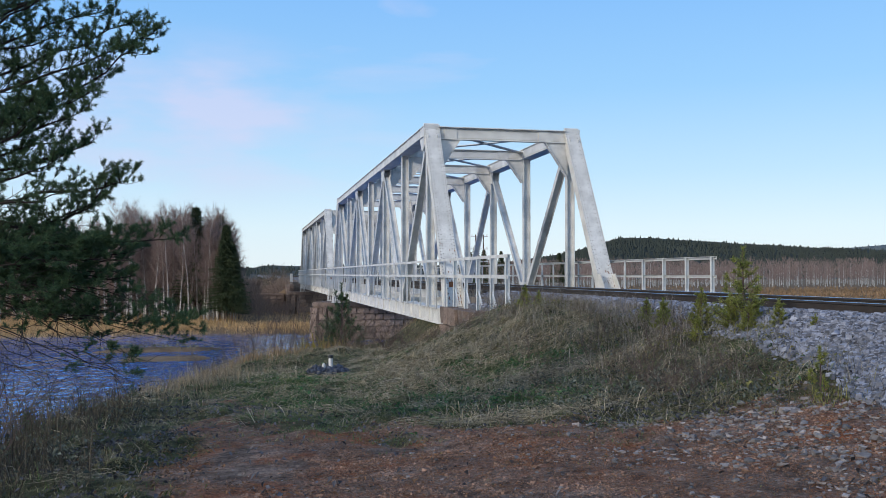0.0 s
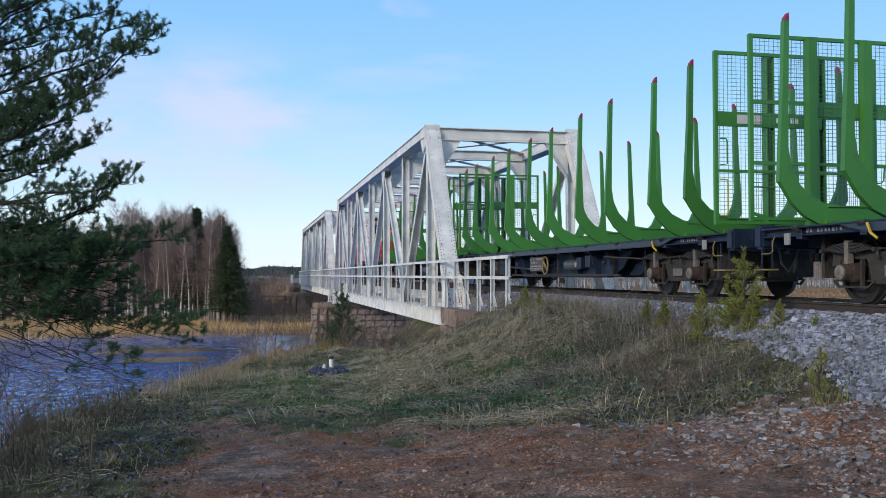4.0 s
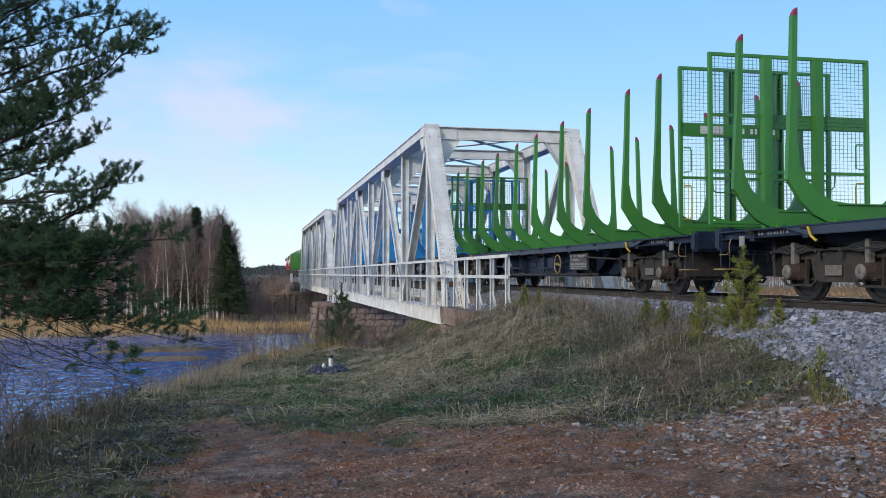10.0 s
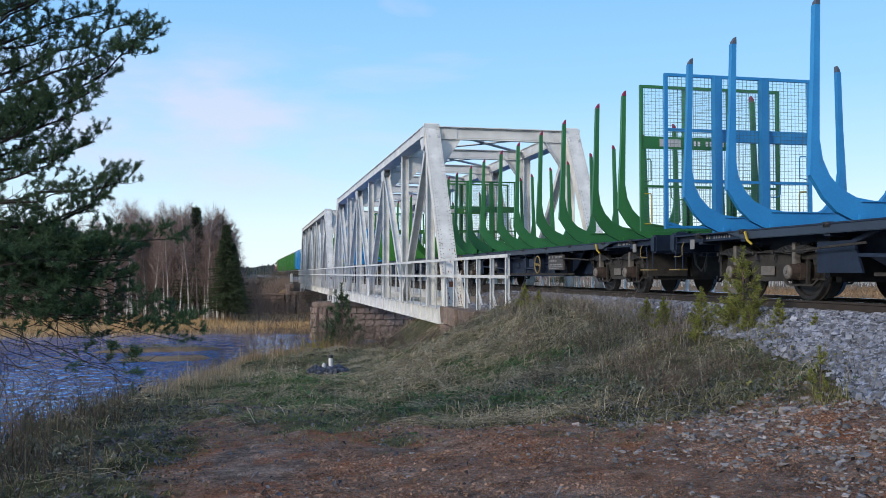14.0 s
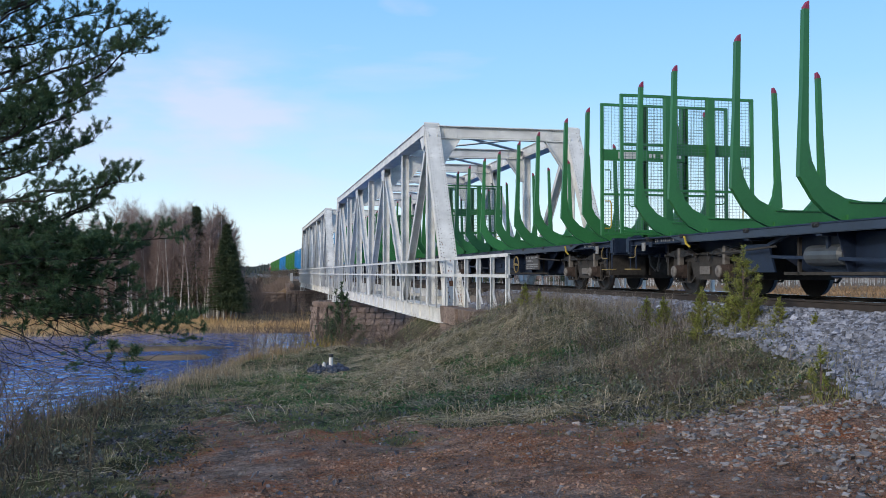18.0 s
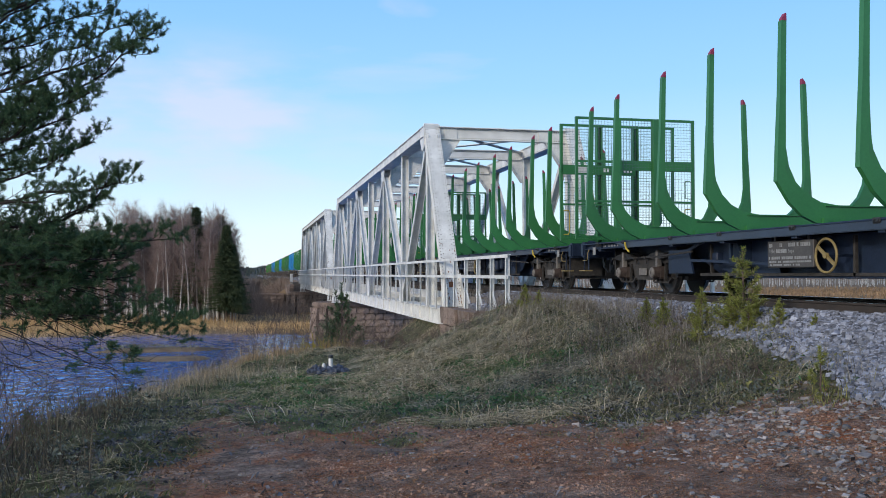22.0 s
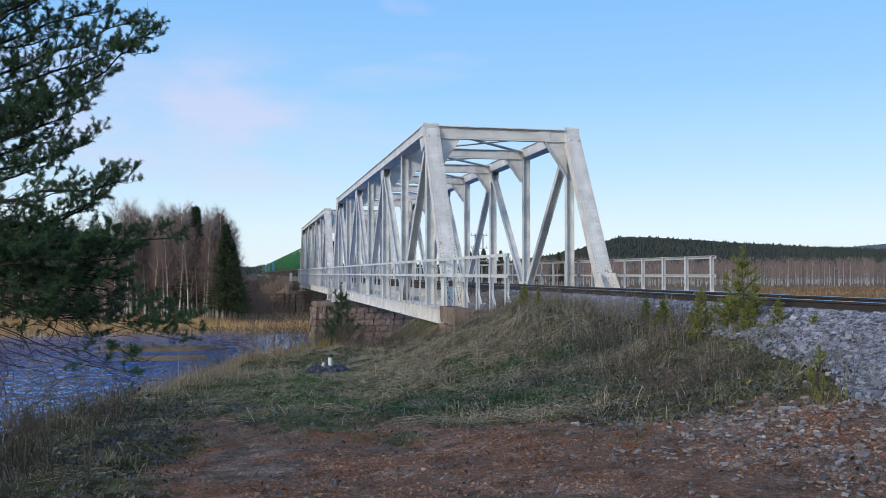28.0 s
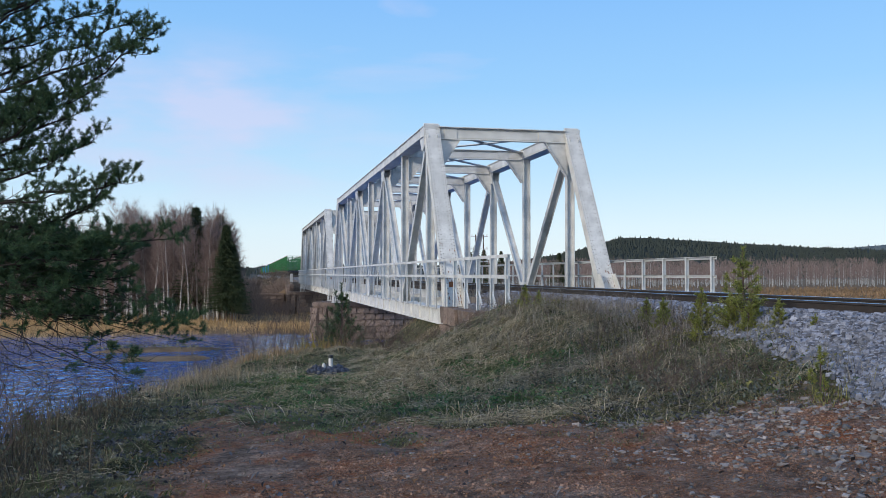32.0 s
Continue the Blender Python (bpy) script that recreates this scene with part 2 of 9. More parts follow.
WEED = surf("weed_stalk", (0.075, 0.062, 0.045), (0.17, 0.14, 0.10), 8, 0.95, 0, 0.3)
TWIG = surf("twig", (0.06, 0.045, 0.040), (0.14, 0.10, 0.088), 8, 0.95, 0, 0.3)
BIRCH = surf("birch_bark", (0.46, 0.44, 0.42), (0.74, 0.72, 0.69), 3, 0.85, 0, 0.3, 20, (0.06, 0.05, 0.05), (0.52, 0.58), 5, 3.0)
BRUSH = surf("brown_brush", (0.12, 0.088, 0.07), (0.3, 0.22, 0.175), 0.4, 0.95, 0, 0.0, 3)
BIRCH_TWIG = surf("birch_twigs", (0.17, 0.125, 0.11), (0.34, 0.25, 0.22), 0.4, 0.95, 0, 0.0, 3)
NEEDLE = plant("pine_needles", (0.02, 0.055, 0.034), (0.105, 0.175, 0.078), 0.6, 0.15)
NEEDLE_YOUNG = plant("young_pine_needles", (0.09, 0.13, 0.035), (0.40, 0.41, 0.11), 0.6, 0.35)
GOLDEN = plant("yellow_herb", (0.16, 0.14, 0.03), (0.42, 0.34, 0.06), 0.7, 0.3)
SPRUCE = plant("spruce_needles", (0.022, 0.042, 0.024), (0.095, 0.12, 0.055), 0.7, 0.15)
STRAW = plant("dry_grass", (0.03, 0.036, 0.018), (0.4, 0.385, 0.22), patch=0.9)
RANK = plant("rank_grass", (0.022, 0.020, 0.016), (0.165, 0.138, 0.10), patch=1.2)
SEDGE = plant("shore_sedge", (0.085, 0.066, 0.045), (0.45, 0.36, 0.24), patch=0.8)
AMBER = plant("amber_reed", (0.15, 0.095, 0.05), (0.52, 0.36, 0.20), patch=0.9)
WISP = plant("bleached_straw", (0.07, 0.062, 0.038), (0.56, 0.48, 0.32))
PALE_STRAW = plant("pale_straw", (0.2, 0.17, 0.12), (0.68, 0.6, 0.46))
WEED_STEM = plant("weed_stems", (0.04, 0.040, 0.034), (0.37, 0.355, 0.305), 0.85, 0.05)
HERB = plant("green_herb", (0.018, 0.06, 0.026), (0.11, 0.25, 0.09), 0.6, 0.2)
OLIVE = plant("olive_herb", (0.03, 0.04, 0.016), (0.26, 0.25, 0.09), 0.7, 0.2)
DUFF = plant("needle_litter", (0.07, 0.04, 0.024), (0.38, 0.17, 0.08), 0.8, 0.0)
GRASS = plant("green_grass", (0.024, 0.056, 0.02), (0.145, 0.215, 0.078), patch=0.7)
FEN = plant("fen_grass", (0.13, 0.085, 0.05), (0.40, 0.26, 0.145), patch=0.05)
REED = plant("golden_reed", (0.3, 0.195, 0.09), (0.86, 0.6, 0.31), patch=0.35)
LITTER = plant("fallen_leaves", (0.016, 0.017, 0.021), (0.16, 0.158, 0.18), 0.45, 0.05)
BROWN_LEAF = plant("brown_leaves", (0.06, 0.03, 0.016), (0.3, 0.16, 0.08), 0.6, 0.1)
HEATHER = plant("grey_herb", (0.022, 0.032, 0.026), (0.2, 0.225, 0.18), 0.7, 0.15)
CLOD = surf("earth_crumb", (0.08, 0.052, 0.04), (0.32, 0.2, 0.145), 3, 0.95, 0, 0.2, 40, island=0.6)
STEM = plant("dead_stems", (0.13, 0.115, 0.10), (0.38, 0.34, 0.29), 0.8, 0.1)


def ground_material():
    m, n, l, b = nodes_of("ground_soil")
    tc = n.new("ShaderNodeTexCoord")
    vec = tc.outputs["Object"]
    big, mid, fin = noise_tex(n, l, vec, 0.5, 6), noise_tex(n, l, vec, 3.0, 6, 0.7), noise_tex(n, l, vec, 22.0, 7, 0.8)
    dirt = ramp(n, 0.36, 0.64, (0.088, 0.065, 0.053), (0.335, 0.255, 0.21))
    l.new(mid.outputs["Fac"], dirt.inputs["Fac"])
    needles = n.new("ShaderNodeMixRGB")
    nr = ramp(n, 0.47, 0.62, (0, 0, 0), (0.85, 0.85, 0.85))
    rust = noise_tex(n, l, vec, 1.4, 8, 0.72)
    l.new(rust.outputs["Fac"], nr.inputs["Fac"])
    l.new(nr.outputs["Color"], needles.inputs[0])
    l.new(dirt.outputs["Color"], needles.inputs[1])
    needles.inputs[2].default_value = (0.32, 0.115, 0.049, 1)
    worn = noise_tex(n, l, vec, 0.85, 7, 0.7)
    wr = ramp(n, 0.56, 0.66, (0, 0, 0), (0.8, 0.8, 0.8))
    l.new(worn.outputs["Fac"], wr.inputs["Fac"])
    bare = n.new("ShaderNodeMixRGB")
    l.new(wr.outputs["Color"], bare.inputs[0])
    l.new(needles.outputs["Color"], bare.inputs[1])
    bare.inputs[2].default_value = (0.21, 0.18, 0.17, 1)
    turf = ramp(n, 0.36, 0.66, (0.022, 0.026, 0.014), (0.15, 0.15, 0.082))
    l.new(mid.outputs["Fac"], turf.inputs["Fac"])
    green = n.new("ShaderNodeMixRGB")
    ga = n.new("ShaderNodeAttribute")
    ga.attribute_name = "moss"
    gm = n.new("ShaderNodeMath")
    gm.operation = "MULTIPLY"
    gm.inputs[1].default_value = 1.6
    l.new(ga.outputs["Fac"], gm.inputs[0])
    gp = n.new("ShaderNodeMath")
    gp.operation, gp.use_clamp = "MULTIPLY", True
    l.new(gm.outputs[0], gp.inputs[0])
    l.new(mid.outputs["Fac"], gp.inputs[1])
    l.new(gp.outputs[0], green.inputs[0])
    l.new(turf.outputs["Color"], green.inputs[1])
    green.inputs[2].default_value = (0.040, 0.078, 0.030, 1)
    grit = ramp(n, 0.36, 0.66, (0.45, 0.45, 0.48), (1.75, 1.7, 1.65))
    l.new(fin.outputs["Fac"], grit.inputs["Fac"])
    mott = n.new("ShaderNodeMixRGB")
    mott.blend_type = "MULTIPLY"
    mott.inputs[0].default_value = 1.0
    l.new(bare.outputs["Color"], mott.inputs[1])
    l.new(grit.outputs["Color"], mott.inputs[2])
    at = n.new("ShaderNodeAttribute")
    at.attribute_name = "soil"
    edge = n.new("ShaderNodeMath")
    edge.operation = "MULTIPLY_ADD"
    edge.inputs[1].default_value = 0.9
    l.new(mid.outputs["Fac"], edge.inputs[0])
    off = n.new("ShaderNodeMath")
    off.operation = "ADD"
    off.inputs[1].default_value = -0.45
    l.new(at.outputs["Fac"], off.inputs[0])
    l.new(off.outputs[0], edge.inputs[2])
    er = ramp(n, 0.35, 0.65, (0, 0, 0), (1, 1, 1))
    l.new(edge.outputs[0], er.inputs["Fac"])
    mix = n.new("ShaderNodeMixRGB")
    l.new(er.outputs["Color"], mix.inputs[0])
    l.new(green.outputs["Color"], mix.inputs[1])
    l.new(mott.outputs["Color"], mix.inputs[2])
    far = n.new("ShaderNodeMixRGB")
    fa = n.new("ShaderNodeAttribute")
    fa.attribute_name = "marsh"
    l.new(fa.outputs["Fac"], far.inputs[0])
    l.new(mix.outputs["Color"], far.inputs[1])
    gold = ramp(n, 0.35, 0.7, (0.13, 0.092, 0.06), (0.28, 0.195, 0.12))
    l.new(big.outputs["Fac"], gold.inputs["Fac"])
    l.new(gold.outputs["Color"], far.inputs[2])
    l.new(far.outputs["Color"], b.inputs["Base Color"])
    b.inputs["Roughness"].default_value = 0.95
    b.inputs["Specular IOR Level"].default_value = 0.2
    bp = n.new("ShaderNodeBump")
    bp.inputs["Strength"].default_value, bp.inputs["Distance"].default_value = 1.0, 0.06
    l.new(fin.outputs["Fac"], bp.inputs["Height"])
    l.new(bp.outputs["Normal"], b.inputs["Normal"])
    return m


def water_material():
    m, n, l, b = nodes_of("river_water")
    tc = n.new("ShaderNodeTexCoord")
    mp = n.new("ShaderNodeMapping")
    mp.inputs["Scale"].default_value = (1.3, 0.6, 1)
    mp.inputs["Rotation"].default_value = (0, 0, radians(14))
    l.new(tc.outputs["Object"], mp.inputs["Vector"])
    w1, w2 = noise_tex(n, l, mp.outputs["Vector"], 1.3, 2, 0.5), noise_tex(n, l, mp.outputs["Vector"], 0.4, 2, 0.5)
    gust = noise_tex(n, l, mp.outputs["Vector"], 0.09, 5, 0.65)
    calm = n.new("ShaderNodeMapRange")
    calm.inputs["From Min"].default_value, calm.inputs["From Max"].default_value = 0.38, 0.62
    calm.inputs["To Min"].default_value, calm.inputs["To Max"].default_value = 0.35, 1.0
    l.new(gust.outputs["Fac"], calm.inputs["Value"])
    add = n.new("ShaderNodeMath")
    add.operation = "ADD"
    l.new(w1.outputs["Fac"], add.inputs[0])
    l.new(w2.outputs["Fac"], add.inputs[1])
    bp = n.new("ShaderNodeBump")
    bp.inputs["Distance"].default_value = 0.22
    l.new(calm.outputs["Result"], bp.inputs["Strength"])
    l.new(add.outputs[0], bp.inputs["Height"])
    l.new(bp.outputs["Normal"], b.inputs["Normal"])
    # reflected sky blue is put into the base colour of the water
    b.inputs["Base Color"].default_value = (0.006, 0.125, 0.40, 1)
    b.inputs["Roughness"].default_value = 0.07
    b.inputs["IOR"].default_value = 1.333
    return m


def glass_material():
    m, n, l, b = nodes_of("cab_glass")
    b.inputs["Base Color"].default_value = (0.02, 0.035, 0.05, 1)
    b.inputs["Roughness"].default_value = 0.04
    b.inputs["Specular IOR Level"].default_value = 1.0
    b.inputs["Coat Weight"].default_value = 1.0
    return m


SOIL, WATER, GLASS = ground_material(), water_material(), glass_material()
# mirror-like pane whose base colour holds the blue of a reflected sky
SKY_GLASS = surf("sky_tinted_glass", (0.20, 0.33, 0.50), (0.27, 0.42, 0.60), 2, 0.13, 0.85, 0.0)
LOCO_PALE = surf("loco_pale_roof", (0.30, 0.30, 0.28), (0.44, 0.43, 0.40), 2.5, 0.5, 0, 0.1, 25)
RUST_PIPE = surf("sooty_pipe", (0.03, 0.02, 0.016), (0.11, 0.07, 0.05), 6, 0.8, 0, 0.2)
SOOT_TAN = surf("silencer_tan", (0.30, 0.27, 0.215), (0.46, 0.42, 0.34), 2.0, 0.6, 0, 0.1, 25, (0.08, 0.07, 0.06), (0.6, 0.75), 3.0, 0.5)
TANK = surf("tank_blue_grey", (0.035, 0.042, 0.05), (0.10, 0.115, 0.13), 2.5, 0.45, 0.1, 0.15, 25, (0.05, 0.04, 0.035), (0.55, 0.7), 2.0, 0.6)
DUST = surf("brown_dust", (0.013, 0.012, 0.011), (0.075, 0.065, 0.057), 7, 0.9, 0, 0.5, 40)
FOREST = surf("far_forest", (0.020, 0.030, 0.026), (0.050, 0.062, 0.052), 0.02, 0.95, 0, 0.0, 0.12)
# distance haze is painted in: paler, bluer tones than the nearer forest
FOREST_FAR = surf("haze_tinted_forest", (0.085, 0.11, 0.13), (0.12, 0.145, 0.16), 0.01, 0.95, 0, 0.0, 0.05)


# ---- building helpers ----
def box(bm, x0, x1, y0, y1, z0, z1):
    vs = [bm.verts.new((x, y, z)) for z in (z0, z1) for y in (y0, y1) for x in (x0, x1)]
    for f in ((0, 2, 3, 1), (4, 5, 7, 6), (0, 1, 5, 4), (1, 3, 7, 5), (3, 2, 6, 7), (2, 0, 4, 6)):
        bm.faces.new([vs[i] for i in f])
    return vs


def beam(bm, p, q, w, h, side=(1, 0, 0)):
    """A bar from p to q, w wide along side and h deep across it."""
    p, q = Vector(p), Vector(q)
    d = (q - p).normalized()
    s = Vector(side)
    s = (s - d * s.dot(d)).normalized()
    u = d.cross(s)
    vs = [bm.verts.new(c + s * (a * w / 2) + u * (b * h / 2)) for c in (p, q) for a, b in ((-1, -1), (1, -1), (1, 1), (-1, 1))]
    for f in ((3, 2, 1, 0), (4, 5, 6, 7), (0, 1, 5, 4), (1, 2, 6, 5), (2, 3, 7, 6), (3, 0, 4, 7)):
        bm.faces.new([vs[i] for i in f])
    return vs


def tube(bm, pts, radii, n=6, caps=True):
    """A round bar along pts."""
    rings = []
    for i, p in enumerate(pts):
        p = Vector(p)
        d = (Vector(pts[min(i + 1, len(pts) - 1)]) - Vector(pts[max(i - 1, 0)])).normalized()
        s = d.orthogonal().normalized() if not rings else (rings[-1][1] - d * rings[-1][1].dot(d)).normalized()
        u = d.cross(s)
        r = radii[i] if isinstance(radii, (list, tuple)) else radii
        rings.append(([bm.verts.new(p + (s * math.cos(2 * math.pi * k / n) + u * math.sin(2 * math.pi * k / n)) * r) for k in range(n)], s))
    for (a, _), (b, _) in zip(rings, rings[1:]):
        for k in range(n):
            bm.faces.new((a[k], a[(k + 1) % n], b[(k + 1) % n], b[k]))
    if caps:
        bm.faces.new(list(reversed(rings[0][0])))
        bm.faces.new(rings[-1][0])


def prism(bm, outline, axis, a0, a1):
    """A flat outline of (u, v) drawn out along an axis ('x': u, v = y, z; 'y': x, z; 'z': x, y)."""
    def at(u, v, a):
        return {"x": (a, u, v), "y": (u, a, v), "z": (u, v, a)}[axis]
    lo = [bm.verts.new(at(u, v, a0)) for u, v in outline]
    hi = [bm.verts.new(at(u, v, a1)) for u, v in outline]
    k = len(outline)
    bm.faces.new(lo)
    bm.faces.new(list(reversed(hi)))
    for i in range(k):
        bm.faces.new((lo[i], hi[i], hi[(i + 1) % k], lo[(i + 1) % k]))


def bevelled(bm, width, segments=1):
    bmesh.ops.bevel(bm, geom=list(bm.edges), offset=width, segments=segments, affect="EDGES", clamp_overlap=True)
    return bm


def mesh_from(bm, name, mats, smooth=False):
    bmesh.ops.recalc_face_normals(bm, faces=list(bm.faces))
    me = bpy.data.meshes.new(name)
    bm.to_mesh(me)
    bm.free()
    for m in (mats if isinstance(mats, (list, tuple)) else [mats]):
        me.materials.append(m)
    if smooth:
        me.polygons.foreach_set("use_smooth", [True] * len(me.polygons))
    return me


def part(name, bm, material, parent, label="", smooth=False):
    """One mesh object under a thing or a part. bm may also be a ready mesh, to be shared."""
    me = mesh_from(bm, name, material, smooth) if isinstance(bm, bmesh.types.BMesh) else bm
    ob = new(name, me)
    ob.parent = parent
    return tagged(ob, label)


def thing(name, label, category, m=None, group="", kind=""):
    ob = tagged(new(name), label, category, group, kind)
    ob.empty_display_size = 0.2
    if m is not None:
        ob.matrix_basis = m
    return ob


def solid(name, bm, material, label, category, m=None, group="", kind="", smooth=False):
    """A thing of a single mesh."""
    me = mesh_from(bm, name, material, smooth) if isinstance(bm, bmesh.types.BMesh) else bm
    ob = tagged(new(name, me), label, category, group, kind)
    if m is not None:
        ob.matrix_basis = m
    return ob


def cloud_mesh(name, verts, faces, material):
    """A mesh from arrays: verts (n, 3), faces (m, k)."""
    verts, faces = np.asarray(verts, dtype=np.float32), np.asarray(faces, dtype=np.int32)
    me = bpy.data.meshes.new(name)
    k = faces.shape[1]
    me.vertices.add(len(verts))
    me.vertices.foreach_set("co", verts.ravel())
    me.loops.add(faces.size)
    me.loops.foreach_set("vertex_index", faces.ravel())
    me.polygons.add(len(faces))
    me.polygons.foreach_set("loop_start", np.arange(0, faces.size, k, dtype=np.int32))
    me.polygons.foreach_set("loop_total", np.full(len(faces), k, dtype=np.int32))
    for m in (material if isinstance(material, (list, tuple)) else [material]):
        me.materials.append(m)
    me.polygons.foreach_set("use_smooth", np.zeros(len(faces), dtype=bool))
    me.update(calc_edges=True)
    return me


# ---- the lie of the land ----
WATER_Z = -4.9


def smooth(a, b, v):
    t = np.clip((v - a) / (b - a), 0, 1)
    return t * t * (3 - 2 * t)


def bank(x, y):
    """How far a place lies beyond the edge of the near bank."""
    e = 30 * np.exp(np.clip(-(x + 13.4) / 3.2, -20, 6))
    return (y - (38 + 0.15 * x - e)) / np.sqrt(1 + (0.15 + e / 3.2) ** 2)


def wobble(x, y):
    return np.sin(x * 1.3 + 0.7 * np.sin(y * 0.9)) * np.sin(y * 1.1 + 0.5 * np.sin(x * 0.8)) * 0.5 + np.sin(x * 0.43 + 1.1) * np.sin(y * 0.37 + 2.0) * 0.5


def lattice(x, y, f, seed=0):
    """Smooth random numbers from 0 to 1 on a grid of f cells a metre."""
    u, v = np.asarray(x, dtype=float) * f + seed * 17.3, np.asarray(y, dtype=float) * f + seed * 9.7
    i, j = np.floor(u), np.floor(v)
    a, b = u - i, v - j
    a, b = a * a * (3 - 2 * a), b * b * (3 - 2 * b)
    def at(p, q):
        h = np.sin(p * 127.1 + q * 311.7 + seed * 74.7) * 43758.5453
        return h - np.floor(h)
    return (at(i, j) * (1 - a) + at(i + 1, j) * a) * (1 - b) + (at(i, j + 1) * (1 - a) + at(i + 1, j + 1) * a) * b


def drift(x, y, f, seed=0):
    """The same at three scales."""
    return (lattice(x, y, f, seed) + 0.5 * lattice(x, y, f * 2.1, seed + 1) + 0.25 * lattice(x, y, f * 4.3, seed + 2)) / 1.75


def tussocks(x, y):
    """Humps of matted turf, a hand to a forearm wide; none on the trodden path."""
    lump = np.maximum(drift(x, y, 1.7, 5) - 0.42, 0) * 0.34 + 0.05 * lattice(x, y, 6.5, 8) - 0.05 - 0.10 * smooth(19, 25, y)
    return lump * (1 - 0.85 * soil(x, y)) * smooth(-2.6, -3.6, x) * smooth(4, 7, y) * (1 - smooth(32, 36, y)) + 0.02 * lattice(x, y, 2.3, 4) * soil(x, y)


def height(x, y):
    x, y = np.asarray(x, dtype=float), np.asarray(y, dtype=float)
    r = np.hypot(x + 9.7, y)
    wide = 2.2 + 1.1 * smooth(14, 20, y) * (1 - smooth(22.5, 26, y))
    left = np.maximum(-x - wide, 0)
    bench = -1.12 - 0.05 * np.maximum(y - 5, 0) + 0.30 * smooth(23, 30, y) - 0.02 * np.maximum(-x - 7, 0) - 0.02 * np.maximum(-y, 0)
    k = 0.22 + 0.014 * np.clip(y - 6, 0, 28) + 0.10 * smooth(23, 28, y)
    slope = -0.47 - 0.30 * smooth(21.5, 25, y) + 0.10 * smooth(14, 20, y) * (1 - smooth(22.5, 26, y)) - k * left
    soft = 0.25
    near = np.logaddexp(bench / soft, slope / soft) * soft
    right = np.maximum(x - 2.6, 0)
    near = np.where(x > 0, np.maximum(-0.50 - 0.45 * right, -3.9), near)
    near = near + 0.05 * wobble(x * 1.7, y * 1.7) * smooth(2.6, 4.5, np.abs(x)) + tussocks(x, y)
    wet = smooth(-0.5, 8.0 - 4.2 * smooth(-10.5, -12.5, x), bank(x, y))
    land = near * (1 - wet) + (-6.0) * wet
    shore = 272 - 150 * smooth(28.5, 31.5, np.degrees(np.arctan2(x + 9.7, y)))
    lake = smooth(14, 24, x) * (1 - smooth(shore, shore + 40, r))
    land = land * (1 - lake) - 6.0 * lake
    # far bank and its railway bank
    f = smooth(76, 84, y + 1.5 * np.sin(x * 0.12)) * (1 - lake)
    hollow = smooth(-15, -8, x) * smooth(86, 98, y)
    marsh = -4.72 + 0.016 * np.clip(y - 80, 0, 80) * (1 - hollow) + 0.12 * wobble(x * 0.5, y * 0.5)
    far = np.maximum(marsh, np.where(y > 125.5, -0.55 - 0.55 * np.maximum(np.abs(x) - 2.8, 0), -9))
    land = land * (1 - f) + far * f
    fen = smooth(shore + 20, shore + 60, r) * smooth(14, 24, x)
    land = land * (1 - fen) + (-4.55) * fen
    # a bar of silt and drift in the river, and the wet mud on its near side
    bar = np.exp(-(((x + 16.5 - 0.9 * (y - 65)) / 6.5) ** 4) - ((y - 65.5) / 1.5) ** 2)
    mud = np.exp(-(((x + 15.0) / 6.0) ** 4) - ((y - 59.5) / 4.2) ** 4)
    silt = np.maximum(-6 + 1.5 * bar, -6 + 1.15 * mud + 0.03 * wobble(x * 1.1, y * 1.1))
    land = np.maximum(land, np.where((y > 50) & (y < 72), silt, -9))
    out = smooth(300, 420, r)
    return land * (1 - out) + (-3.6) * out


def soil(x, y):
    """Bare earth of the worn track: 1, turf: 0."""
    path = smooth(1.5, -1.1, y - 8.9 + 0.8 * smooth(-5.6, -4.4, x) - 0.62 * np.maximum(-x - 6, 0) + 0.45 * np.sin(x * 1.9) + 3.2 * (drift(x, y, 0.9, 81) - 0.5) + 1.2 * (lattice(x, y, 4.0, 83) - 0.5))
    trail = 0.8 * np.exp(-((x + 9.75 + 0.10 * (y - 10) + 0.5 * (lattice(x, y, 0.7, 87) - 0.5)) / 0.75) ** 2) * smooth(8, 10, y) * (1 - smooth(15, 19, y))
    path = np.maximum(path, trail * smooth(0.25, 0.55, drift(x, y, 1.6, 85)))
    return np.clip(path, 0, 1) * smooth(-2.9, -3.9, x) * (1 - 0.9 * smooth(-10.0, -10.8, x + 0.25 * np.sin(y * 1.7)))


GREEN_SPOTS = ((-4.9, 16.0, 0.9, 1.0), (-4.2, 15.5, 0.6, 0.7), (-6.7, 12.2, 0.9, 0.9), (-7.4, 11.9, 0.7, 0.6), (-6.5, 14.5, 0.6, 1.0), (-5.8, 11.7, 0.7, 0.7),
               (-10.4, 9.0, 0.35, 1.0), (-8.7, 18.5, 0.9, 1.2), (-9.4, 15.2, 1.0, 1.0), (-5.0, 12.8, 0.6, 0.8), (-8.6, 14.0, 0.8, 0.9), (-9.6, 19.5, 0.7, 1.4), (-5.6, 17.6, 0.5, 0.6))


def mossy(x, y):
    """Where the turf is still green."""
    s = 0.0 * x
    for a, b, rx, ry in GREEN_SPOTS:
        s = s + np.exp(-(((x - a) / rx) ** 2 + ((y - b) / ry) ** 2))
    return np.clip(s, 0, 1.2)


def axis_steps(parts):
    out = []
    for a, b, s in parts:
        out += list(np.arange(a, b, s))
    return np.array(out + [parts[-1][1]])


